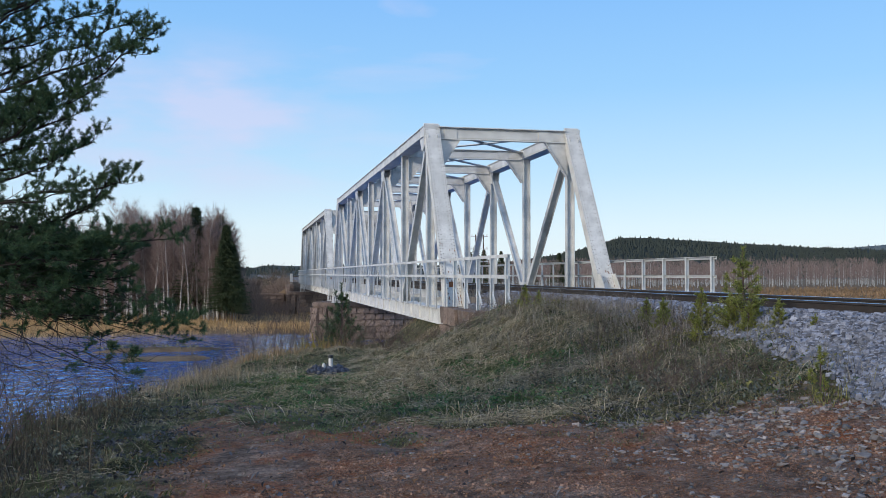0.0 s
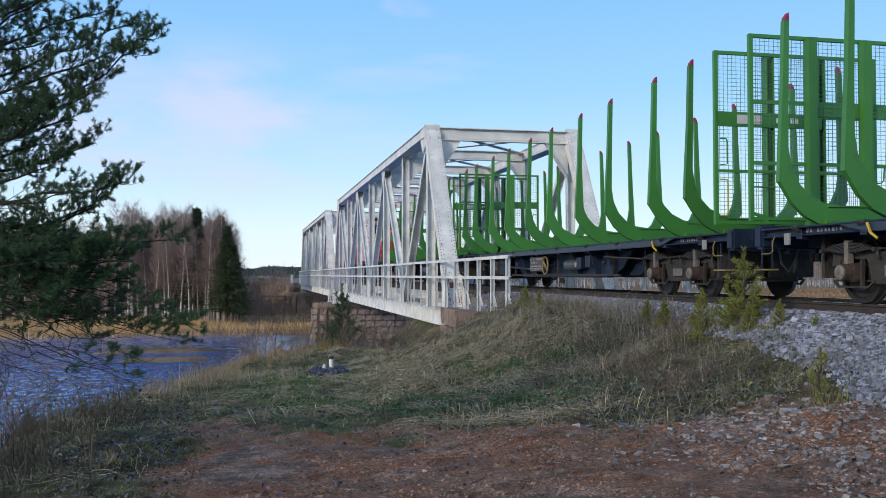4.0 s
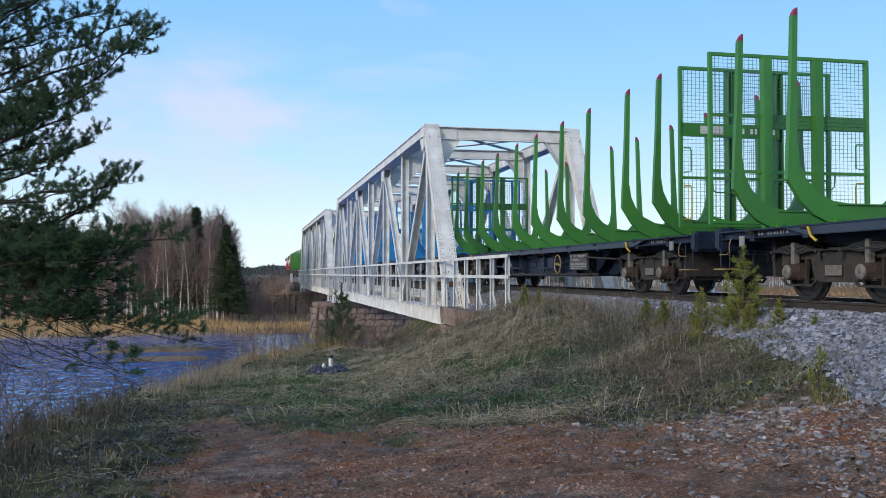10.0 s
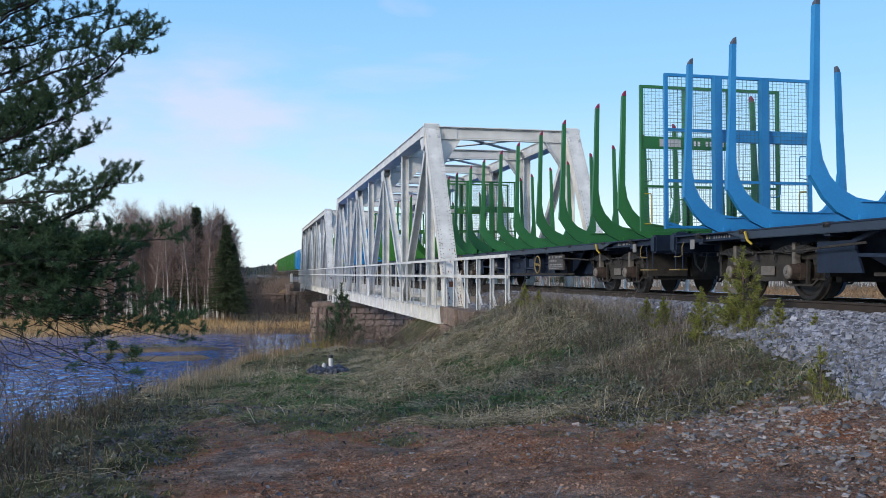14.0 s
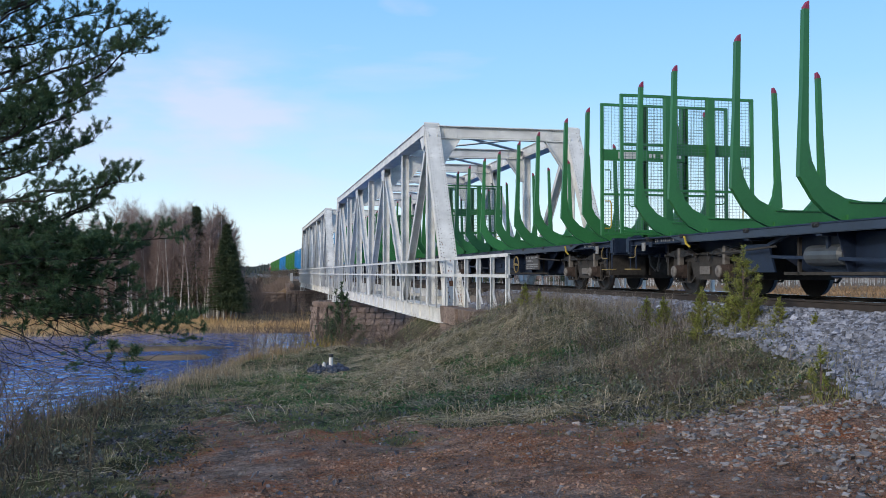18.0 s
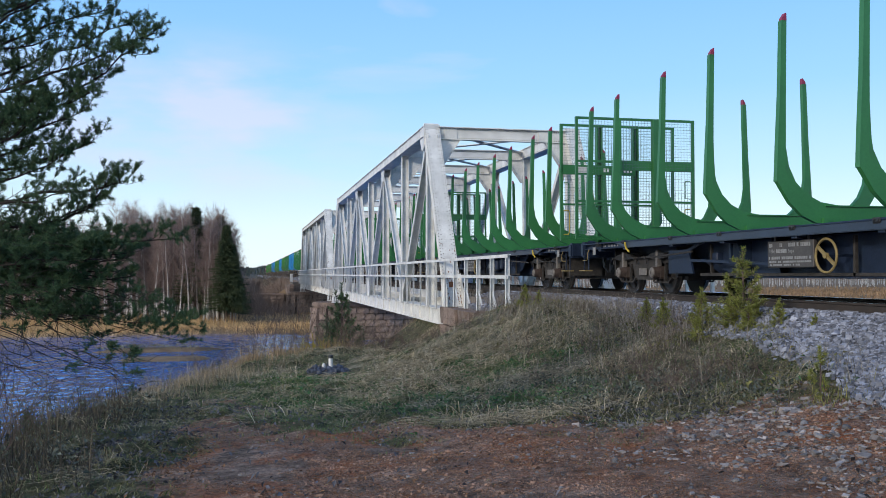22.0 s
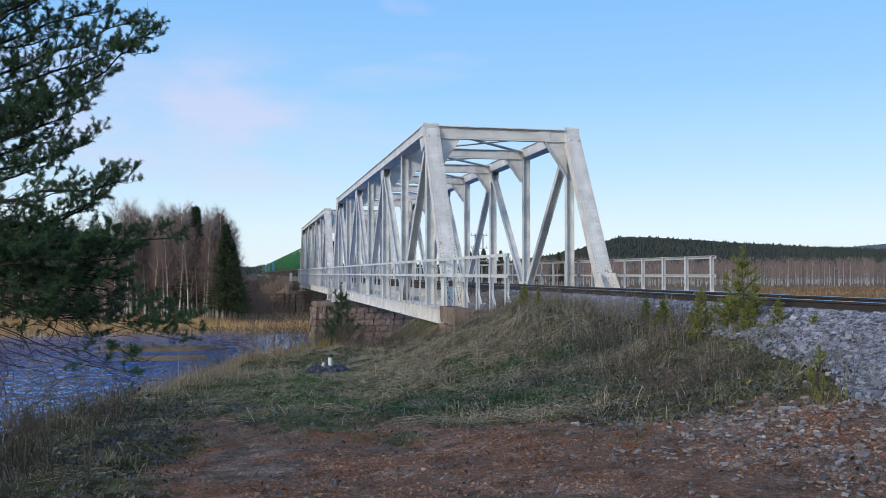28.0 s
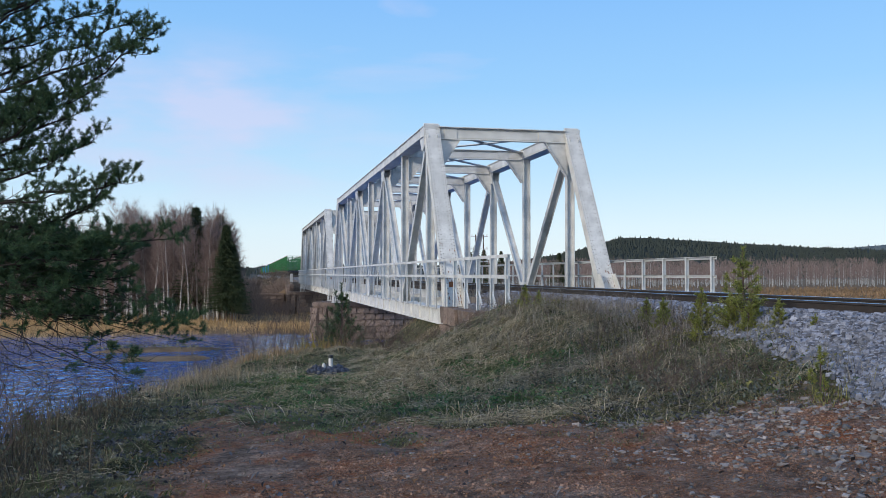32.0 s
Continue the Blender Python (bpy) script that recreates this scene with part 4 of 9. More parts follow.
# ---- rolling stock ----
WAGON = 21.15
GATE = 10.0
STAKES = (0.97, 2.53, 4.86, 6.79, 9.03)


def bunk_mesh(mat_name, material):
    """A U-shaped timber bunk: cross bearer curving up into two tall tapered stakes."""
    out = [(1.605, 4.38), (1.645, 3.2), (1.690, 2.4), (1.715, 1.86), (1.50, 1.53), (1.29, 1.335), (1.05, 1.225), (0.75, 1.185)]
    inn = [(1.532, 4.38), (1.555, 3.2), (1.565, 2.4), (1.515, 2.10), (1.40, 1.86), (1.22, 1.675), (0.96, 1.55), (0.62, 1.50)]
    bm = bmesh.new()
    for sx in (-1, 1):
        for a in range(len(out) - 1):
            quad = [out[a], out[a + 1], inn[a + 1], inn[a]]
            prism(bm, [(sx * u, v) for u, v in quad], "y", -0.045, 0.045)
        # outer flange of the stake
        for a in range(0, 3):
            (xa, za), (xb, zb) = out[a], out[a + 1]
            beam(bm, (sx * (xa + 0.008), 0, za), (sx * (xb + 0.008), 0, zb), 0.095, 0.014, (0, 1, 0))
    x_end, z_lo, z_hi = out[-1][0], out[-1][1], inn[-1][1]
    box(bm, -x_end - 0.02, x_end + 0.02, -0.045, 0.045, z_lo, z_hi)
    box(bm, -0.9, 0.9, -0.075, 0.075, z_hi - 0.015, z_hi + 0.004)
    for sx in (-1, 1):
        box(bm, sx * 0.9 - 0.05, sx * 0.9 + 0.05, -0.10, 0.10, 1.08, 1.3)
    bmesh.ops.remove_doubles(bm, verts=list(bm.verts), dist=0.0005)
    return mesh_from(bm, "bunk", material)


def tip_mesh(paint):
    bm = bmesh.new()
    prism(bm, [(1.531, 4.38), (1.606, 4.38), (1.604, 4.42), (1.548, 4.50), (1.533, 4.50)], "y", -0.046, 0.046)
    return mesh_from(bm, "tip", paint)


def gate_meshes(material):
    bm = bmesh.new()
    for x in (-1.60, 1.60):
        beam(bm, (x, 0, 1.32), (x, 0, 4.42), 0.07, 0.07)
    beam(bm, (-1.63, 0, 4.40), (1.63, 0, 4.40), 0.06, 0.06, (0, 1, 0))
    for z in (1.36, 2.28):
        beam(bm, (-1.6, 0, z), (1.6, 0, z), 0.06, 0.05, (0, 1, 0))
    beam(bm, (1.2, 0, 1.34), (1.6, 0.0, 1.45), 0.05, 0.05, (0, 1, 0))
    frame_me = mesh_from(bm, "gate_frame", material)
    bm = bmesh.new()
    prism(bm, [(-0.079, -0.02), (-0.057, -0.02), (-0.057, 0.12), (0.057, 0.12), (0.057, -0.02), (0.079, -0.02), (0.079, 0.14), (-0.079, 0.14)], "z", 1.15, 4.40)
    upright_me = mesh_from(bm, "upright", material)
    bm = bmesh.new()
    box(bm, -1.6, 0.5, -0.035, 0.02, 3.08, 3.34)
    beam(bm, (0.5, 0, 3.30), (1.6, 0, 3.30), 0.05, 0.06, (0, 1, 0))
    band_me = mesh_from(bm, "name_band", material)
    bm = bmesh.new()
    n = 38
    for i in range(1, n):
        x = -1.6 + 3.2 * i / n
        beam(bm, (x, 0.02, 1.38), (x, 0.02, 4.38), 0.0055, 0.0055)
    n = 42
    for i in range(1, n):
        z = 1.38 + 3.0 * i / n
        beam(bm, (-1.58, 0.026, z), (1.58, 0.026, z), 0.0055, 0.0055, (0, 0, 1))
    mesh_me = mesh_from(bm, "wire_mesh", WIRE)
    bm = bmesh.new()
    tube(bm, [(-1.55, -0.04, 2.12), (-1.42, -0.06, 2.12), (-1.40, -0.06, 2.05), (-1.40, -0.06, 1.55), (-1.43, -0.06, 1.48), (-1.55, -0.04, 1.48)], 0.016, 5)
    grab_me = mesh_from(bm, "grab_handle", YELLOW)
    bm = bmesh.new()
    tube(bm, [(-0.95, -0.04, 2.26), (-0.95, -0.06, 2.05), (-0.9, -0.06, 2.0), (-0.5, -0.06, 2.0)], 0.014, 5)
    rung_low_me = mesh_from(bm, "rung", material)
    bm = bmesh.new()
    tube(bm, [(-1.55, -0.04, 2.85), (-1.43, -0.06, 2.85), (-1.41, -0.06, 2.8), (-1.41, -0.06, 2.4), (-1.55, -0.04, 2.38)], 0.014, 5)
    rung_me = mesh_from(bm, "rung", material)
    bm = bmesh.new()
    box(bm, -1.2, -0.72, -0.045, -0.035, 3.13, 3.29)
    plate_me = mesh_from(bm, "sign_plate", PLATE)
    bm = bmesh.new()
    for k in range(9):
        if k not in (2, 5):
            box(bm, -0.42 + k * 0.095, -0.42 + k * 0.095 + 0.06, -0.04, -0.035, 3.16, 3.26)
    mark_me = mesh_from(bm, "marking", MARK)
    return (("gate_frame", frame_me), ("upright", upright_me), ("upright", upright_me), ("name_band", band_me), ("wire_mesh", mesh_me), ("grab_handle", grab_me), ("rung", rung_me), ("rung", rung_low_me), ("sign_plate", plate_me), ("marking", mark_me))


def wheelset_mesh(r, detail=24):
    """Two flanged wheels on an axle, turning about x."""
    bm = bmesh.new()
    for sx in (-1, 1):
        prof = ((0.735, r + 0.028), (0.765, r + 0.028), (0.775, r), (0.865, r - 0.004), (0.865, r - 0.07), (0.825, r - 0.09), (0.80, 0.22), (0.86, 0.19), (0.88, 0.0))
        rings = []
        for x, rad in prof[:-1]:
            rings.append([bm.verts.new((sx * x, rad * math.cos(2 * math.pi * k / detail), rad * math.sin(2 * math.pi * k / detail))) for k in range(detail)])
        for a, b in zip(rings, rings[1:]):
            for k in range(detail):
                bm.faces.new((a[k], a[(k + 1) % detail], b[(k + 1) % detail], b[k]))
        bm.faces.new(rings[-1])
        bm.faces.new(rings[0])
        box(bm, sx * 0.868 - 0.012, sx * 0.868 + 0.012, -0.05, 0.05, 0.24, r - 0.09)
    tube(bm, [(-1.0, 0, 0), (1.0, 0, 0)], 0.08, 10)
    me = mesh_from(bm, "wheelset", [WHEEL, TREAD])
    for p in me.polygons:
        if len(p.vertices) == 4 and abs(abs(p.center.x) - 0.82) < 0.03 and math.hypot(p.center.y, p.center.z) > r - 0.03:
            p.material_index = 1
    return me


def bogie_meshes():
    """Two-axle bogie: plate side frames, hung leaf springs over each axlebox; axles 1.8 m apart."""
    bm = bmesh.new()
    for sx in (-1, 1):
        x = 0.97 * sx
        prism(bm, [(-1.42, 0.56), (-1.36, 0.80), (1.36, 0.80), (1.42, 0.56), (1.24, 0.56), (1.20, 0.66), (0.62, 0.66), (0.50, 0.30), (-0.50, 0.30), (-0.62, 0.66), (-1.20, 0.66), (-1.24, 0.56)], "x", x - 0.015, x + 0.015)
        beam(bm, (x + sx * 0.04, -1.40, 0.80), (x + sx * 0.04, 1.40, 0.80), 0.11, 0.025)
        for yc in (-0.9, 0.9):
            # horn guides and the tie bar below the axlebox
            for k in (-1, 1):
                beam(bm, (x + sx * 0.03, yc + k * 0.21, 0.66), (x + sx * 0.03, yc + k * 0.19, 0.25), 0.05, 0.045)
            beam(bm, (x + sx * 0.03, yc - 0.34, 0.25), (x + sx * 0.03, yc + 0.34, 0.25), 0.04, 0.035)
            for k in (-1, 1):
                beam(bm, (x + sx * 0.03, yc + k * 0.34, 0.25), (x + sx * 0.02, yc + k * 0.46, 0.34), 0.04, 0.03)
    box(bm, -0.95, 0.95, -0.24, 0.24, 0.50, 0.84)
    for yc in (-0.9, 0.9):
        for k in (-0.58, 0.58):
            box(bm, -0.72, 0.72, yc + k - 0.07, yc + k + 0.07, 0.30, 0.72)
    for sy in (-1, 1):
        box(bm, -0.98, 0.98, sy * 1.36 - 0.04, sy * 1.36 + 0.04, 0.58, 0.74)
    frame_me = mesh_from(bm, "bogie_frame", BOGIE)
    bm = bmesh.new()
    for i in range(7):
        half = 0.60 - i * 0.065
        z = 0.90 - 0.022 * i
        pts = [(0, half * u, z - 0.115 * (half * u / 0.6) ** 2) for u in (-1, -0.5, 0, 0.5, 1)]
        for a, b in zip(pts, pts[1:]):
            beam(bm, a, b, 0.09, 0.013)
    for k in (-1, 1):
        tube(bm, [(0, k * 0.60, 0.79), (0, k * 0.64, 0.66)], 0.022, 6)
        tube(bm, [(-0.06, k * 0.60, 0.79), (0.06, k * 0.60, 0.79)], 0.032, 8)
    spring_me = mesh_from(bm, "leaf_spring", SPRING)
    bm = bmesh.new()
    box(bm, -0.055, 0.055, -0.045, 0.045, 0.58, 0.935)
    buckle_me = mesh_from(bevelled(bm, 0.01), "spring_buckle", AXLEBOX)
    bm = bmesh.new()
    box(bm, -0.11, 0.05, -0.14, 0.14, 0.33, 0.60)
    bevelled(bm, 0.03, 2)
    tube(bm, [(0.0, 0, 0.46), (0.15, 0, 0.46)], [0.135, 0.125], 14)
    axlebox_me = mesh_from(bm, "axlebox", AXLE_RUST)
    bm = bmesh.new()
    tube(bm, [(0, 0, 0), (0.02, 0, 0), (0.045, 0, 0)], [0.112, 0.112, 0.07], 14)
    tube(bm, [(0.045, 0, 0), (0.06, 0, 0)], 0.03, 8)
    cover_me = mesh_from(bm, "axle_cover", AXLEBOX)
    bm = bmesh.new()
    box(bm, -0.012, 0.012, -0.20, 0.20, 0.40, 0.56)
    plate_me = mesh_from(bevelled(bm, 0.008), "data_plate", AXLEBOX)
    bm = bmesh.new()
    for k in (-1, 1):
        tube(bm, [(0, k * 0.40, 0.80), (0, k * 0.40, 0.42), (-0.06, k * 0.44, 0.36)], 0.022, 6)
    beam(bm, (0, -1.45, 0.34), (0, 1.45, 0.34), 0.03, 0.03)
    rig_me = mesh_from(bm, "brake_hanger", BOGIE)
    return frame_me, spring_me, axlebox_me, cover_me, buckle_me, plate_me, rig_me


WHEELSET = wheelset_mesh(0.46)
WHEELSET_LOCO = wheelset_mesh(0.50)
BOGIE_SET = bogie_meshes()
MOVING, WHEELS = [], []


def add_bogie(wagon, y):
    frame_me, spring_me, axlebox_me, cover_me, buckle_me, plate_me, rig_me = BOGIE_SET
    b = part("bogie", frame_me, BOGIE, wagon, "grimy two-axle bogie with leaf springs")
    b.matrix_basis = pose(0, y, 0)
    for yc in (-0.9, 0.9):
        w = part("wheelset", WHEELSET, WHEEL, b, "dull steel wheels on an axle")
        w.matrix_basis = pose(0, yc, 0.46)
        for sx in (-1, 1):
            turn = 0 if sx > 0 else 180
            s = part("leaf_spring", spring_me, SPRING, b, "arched leaf spring of flat steel leaves")
            s.matrix_basis = pose(1.07 * sx, yc, 0)
            k = part("spring_buckle", buckle_me, AXLEBOX, b)
            k.matrix_basis = pose(1.075 * sx, yc, 0)
            a = part("axlebox", axlebox_me, AXLE_RUST, b, "rusty brown axlebox")
            a.matrix_basis = pose(1.07 * sx, yc, 0, 0, 0, turn)
            c = part("axle_cover", cover_me, AXLEBOX, b, "dusty round axle cover")
            c.matrix_basis = pose(1.22 * sx, yc, 0.46, 0, 0, turn)
    for sx in (-1, 1):
        p = part("data_plate", plate_me, AXLEBOX, b, "dusty grey plate")
        p.matrix_basis = pose(1.02 * sx, 0, 0)
        p = part("brake_hanger", rig_me, BOGIE, b)
        p.matrix_basis = pose(0.90 * sx, 0, 0)
    return b


def lettered(word, size):
    """A word in the built-in font, as a thin mesh read along +x."""
    curve = bpy.data.curves.new("lettering", "FONT")
    curve.body, curve.size, curve.extrude, curve.resolution_u = word, size, 0.002, 2
    holder = bpy.data.objects.new("lettering", curve)
    me = bpy.data.meshes.new_from_object(holder)
    bpy.data.objects.remove(holder)
    bpy.data.curves.remove(curve)
    me.materials.clear()
    me.materials.append(FADED)
    return me


def wagon_body(wagon, leading):
    """Underframe; leading tells which of the two different sides faces the viewpoint."""
    for sx in (-1, 1):
        # solebar: channel section with ribs
        bm = bmesh.new()
        beam(bm, (sx * 1.30, -10.0, 1.10), (sx * 1.30, 10.0, 1.10), 0.05, 0.13)
        beam(bm, (sx * 1.35, -10.0, 1.165), (sx * 1.35, 10.0, 1.165), 0.18, 0.03)
        beam(bm, (sx * 1.34, -10.0, 1.04), (sx * 1.34, 10.0, 1.04), 0.12, 0.02)
        for y in (-9.0, -7.5, -5.2, -3.2, -1.0, 1.0, 3.2, 5.2, 7.5, 9.0):
            box(bm, min(sx * 1.10, sx * 1.40), max(sx * 1.10, sx * 1.40), y - 0.07, y + 0.07, 0.98, 1.10)
        part("solebar", bevelled(bm, 0.006), UNDER, wagon)
        bm = bmesh.new()
        prism(bm, [(-8.0, 1.15), (-7.4, 1.02), (7.4, 1.02), (8.0, 1.15)], "x", sx * 1.425 - 0.015, sx * 1.425 + 0.015)
        part("fascia", bevelled(bm, 0.012, 2), FASCIA, wagon, "smooth blue-grey outer band of the frame")
        for sy in (-1, 1):
            for off in (-1.62, 1.62):
                bm = bmesh.new()
                box(bm, min(sx * 0.06, sx * 1.0), max(sx * 0.06, sx * 1.0), sy * 7.35 + off - 0.04, sy * 7.35 + off + 0.04, 0.38, 1.03)
                part("brake_beam", bm, BOGIE, wagon, "grimy cross beam beside the wheels")
    bm = bmesh.new()
    box(bm, -1.27, 1.27, -9.9, 9.9, 1.10, 1.17)
    part("deck_plate", bm, UNDER, wagon)
    bm = bmesh.new()
    prism(bm, [(-9.9, 1.10), (9.9, 1.10), (9.9, 0.88), (5.6, 0.80), (4.6, 0.42), (-4.6, 0.42), (-5.6, 0.80), (-9.9, 0.88)], "x", -0.62, 0.62)
    part("centre_sill", bm, UNDER, wagon, "deep black centre girder")
    for sy in (-1, 1):
        bm = bmesh.new()
        box(bm, -1.42, 1.42, sy * 10.12 - 0.12, sy * 10.12 + 0.12, 0.86, 1.24)
        bevelled(bm, 0.04, 2)
        box(bm, -0.35, 0.35, min(sy * 10.1, sy * 10.3), max(sy * 10.1, sy * 10.3), 0.80, 1.18)
        part("headstock", bm, UNDER, wagon, "black end beam")
        for sx in (-1, 1):
            bm = bmesh.new()
            tube(bm, [(sx * 0.98, sy * 10.2, 1.06), (sx * 0.98, sy * 10.42, 1.06)], 0.11, 10)
            tube(bm, [(sx * 0.98, sy * 10.42, 1.06), (sx * 0.98, sy * 10.54, 1.06)], [0.15, 0.24], 12)
            part("buffer", bm, UNDER, wagon, "round steel buffer")
        bm = bmesh.new()
        tube(bm, [(-1.42, sy * 9.62, 1.04), (-1.46, sy * 9.62, 0.95), (-1.46, sy * 9.62, 0.80), (-1.46, sy * 9.70, 0.77), (-1.46, sy * 9.95, 0.77)], 0.010, 5)
        box(bm, -1.50, -1.30, sy * 9.9 - 0.20, sy * 9.9 + 0.20, 0.50, 0.525)
        part("shunter_step", bm, BRASS, wagon, "worn yellow step and grab rail")
        bm = bmesh.new()
        tube(bm, [(-1.38, sy * 9.9 - 0.15, 1.0), (-1.38, sy * 9.9 - 0.15, 0.51)], 0.014, 5)
        tube(bm, [(-1.38, sy * 9.9 + 0.15, 1.0), (-1.38, sy * 9.9 + 0.15, 0.51)], 0.014, 5)
        part("step_hanger", bm, UNDER, wagon)
        bm = bmesh.new()
        tube(bm, [(-0.55, sy * 10.25, 0.95), (-0.56, sy * 10.38, 0.62), (-0.50, sy * 10.50, 0.48), (-0.42, sy * 10.56, 0.66)], 0.022, 6)
        part("air_hose", bm, LOCO_BLACK, wagon, "black rubber brake hose")
        bm = bmesh.new()
        tube(bm, [(0.0, sy * 10.25, 0.98), (0.0, sy * 10.52, 0.98)], [0.09, 0.06], 8)
        box(bm, -0.06, 0.06, sy * 10.5 - 0.06, sy * 10.5 + 0.06, 0.66, 1.05)
        part("draw_hook", bm, BOGIE, wagon, "dark forged draw hook")
        bm = bmesh.new()
        tube(bm, [(-1.44, sy * 7.2 - 0.05, 0.92), (-1.47, sy * 7.2 + 0.05, 1.0), (-1.47, sy * 7.2 + 0.12, 1.14)], 0.022, 5)
        part("release_lever", bm, YELLOW, wagon, "yellow lever")
        bm = bmesh.new()
        for k, (w, h) in enumerate(((0.05, 0.07), (0.05, 0.06), (0, 0), (0.05, 0.055), (0.035, 0.055), (0.05, 0.055), (0.035, 0.055), (0.05, 0.055), (0.02, 0.055), (0.05, 0.055))):
            if w:
                box(bm, -1.332, -1.326, sy * 8.5 + 0.40 - k * 0.09 - w, sy * 8.5 + 0.40 - k * 0.09, 1.075, 1.075 + h)
        part("marking", bm, FADED, wagon, "faded painted mark worn to bars")
        bm = bmesh.new()
        box(bm, -1.445, -1.42, sy * 9.25 - 0.07, sy * 9.25 + 0.07, 0.90, 1.08)
        part("card_holder", bm, FADED, wagon, "dull grey card holder")
    for sx in (-1, 1):
        bm = bmesh.new()
        prism(bm, [(-4.9, 1.04), (4.6, 1.04), (4.1, 0.52), (3.3, 0.36), (-3.6, 0.36), (-4.3, 0.60)], "x", sx * 0.90 - 0.02, sx * 0.90 + 0.02)
        box(bm, min(sx * 0.90, sx * 1.06), max(sx * 0.90, sx * 1.06), -3.7, 3.4, 0.36, 0.39)
        for y in (-4.0, -2.9, -1.6, 1.9, 3.0):
            prism(bm, [(sx * 0.92, 1.04), (sx * 1.24, 1.04), (sx * 1.04, 0.40), (sx * 0.92, 0.40)], "y", y - 0.012, y + 0.012)
        part("side_plate", bevelled(bm, 0.008), UNDER, wagon, "deep blue-black girder set back under the frame")
        bm = bmesh.new()
        prism(bm, [(4.7, 0.44), (5.75, 0.44), (5.75, 0.92), (4.9, 0.92)], "x", sx * 1.16 - 0.02, sx * 1.16 + 0.02)
        beam(bm, (sx * 1.16, 1.9, 0.60), (sx * 1.16, 4.8, 0.70), 0.05, 0.05)
        beam(bm, (sx * 1.16, 3.3, 0.62), (sx * 1.16, 3.3, 1.06), 0.05, 0.06)
        beam(bm, (sx * 1.16, 4.9, 0.90), (sx * 1.16, 4.3, 1.06), 0.05, 0.06)
        part("side_truss", bm, UNDER, wagon, "dark plate and braces beside the bogie")
    rnd = random.Random(5)
    y0, yw = (0.66, 0.25) if leading else (-4.22, -2.20)
    bm = bmesh.new()
    bevelled(box(bm, -1.29, -1.22, y0, y0 + 1.25, 0.53, 0.96) and bm, 0.012)
    box(bm, -1.26, -1.24, y0 + 0.15, y0 + 0.20, 0.95, 1.05)
    box(bm, -1.26, -1.24, y0 + 1.05, y0 + 1.10, 0.95, 1.05)
    board = part("data_board", bm, BOARD, wagon, "dark grey data board with pale lettering")
    bm = bmesh.new()
    for z, h, y, end in ((0.865, 0.06, y0 + 0.07, y0 + 0.62), (0.865, 0.06, y0 + 0.82, y0 + 0.90), (0.865, 0.06, y0 + 1.10, y0 + 1.18), (0.77, 0.06, y0 + 0.70, y0 + 0.98), (0.665, 0.045, y0 + 0.05, y0 + 1.20), (0.61, 0.03, y0 + 0.05, y0 + 1.20), (0.56, 0.03, y0 + 0.35, y0 + 1.18)):
        while y < end:
            w = rnd.uniform(0.025, 0.05)
            box(bm, -1.296, -1.291, y, y + w, z, z + h)
            y += w + rnd.choice((0.012, 0.012, 0.016, 0.05))
    part("lettering", bm, FADED, board, "pale lettering worn to bars")
    for word, at in (("TEN", y0 + 1.20), ("Snps", y0 + 0.66)):
        part("lettering", lettered(word, 0.085), FADED, board, "pale painted lettering").matrix_basis = Matrix(((0, 0, -1, -1.292), (-1, 0, 0, at), (0, 1, 0, 0.77), (0, 0, 0, 1)))
    bm = bmesh.new()
    tube(bm, [(-1.36, yw + 0.25 * math.cos(a), 0.70 + 0.25 * math.sin(a)) for a in [i * math.pi / 12 for i in range(25)]], 0.020, 6, False)
    tilt = 0.6 if leading else 0.1
    dy, dz = 0.24 * math.cos(tilt), 0.24 * math.sin(tilt)
    beam(bm, (-1.36, yw - dy, 0.70 - dz), (-1.36, yw + dy, 0.70 + dz), 0.02, 0.055)
    tube(bm, [(-1.39, yw, 0.70), (-1.34, yw, 0.70)], 0.045, 10)
    wheel = part("brake_wheel", bm, BRASS, wagon, "worn yellow handbrake wheel with one crossbar")
    bm = bmesh.new()
    tube(bm, [(-1.35, yw, 0.70), (-0.90, yw, 0.70)], 0.022, 6)
    part("spindle", bm, UNDER, wheel)
    if leading:
        boxes = ((-2.10, -1.82, 0.58, 0.90, -1.18, -0.9), (-2.80, -2.50, 0.62, 0.94, -1.20, -0.9), (-3.25, -3.15, 0.70, 0.80, -1.0, -0.9), (4.0, 4.3, 0.62, 0.84, -1.05, -0.9))
        drums = ((-1.80, -0.85, 0.15),)
    else:
        boxes = ((-1.30, -0.85, 0.62, 0.90, -1.20, -0.9), (-0.36, -0.16, 0.56, 0.92, -1.16, -0.9), (1.0, 1.35, 0.62, 0.78, -0.97, -0.9), (-0.10, 0.95, 0.93, 0.97, -1.28, -0.9))
        drums = ((3.0, 3.9, 0.16),)
        bm = bmesh.new()
        for y in (-1.55, -0.62):
            beam(bm, (-1.22, y, 1.04), (-1.22, y, 0.46), 0.04, 0.05)
        beam(bm, (-1.22, -1.55, 0.60), (-1.22, -0.62, 0.60), 0.04, 0.04)
        part("valve_cradle", bm, UNDER, wagon, "dark frame about the brake valve")
    for ya, yb, z0, z1, x0, x1 in boxes:
        bm = bmesh.new()
        box(bm, x0, x1, ya, yb, z0, z1)
        part("equipment_box", bevelled(bm, 0.02), UNDER, wagon, "dark brake equipment box")
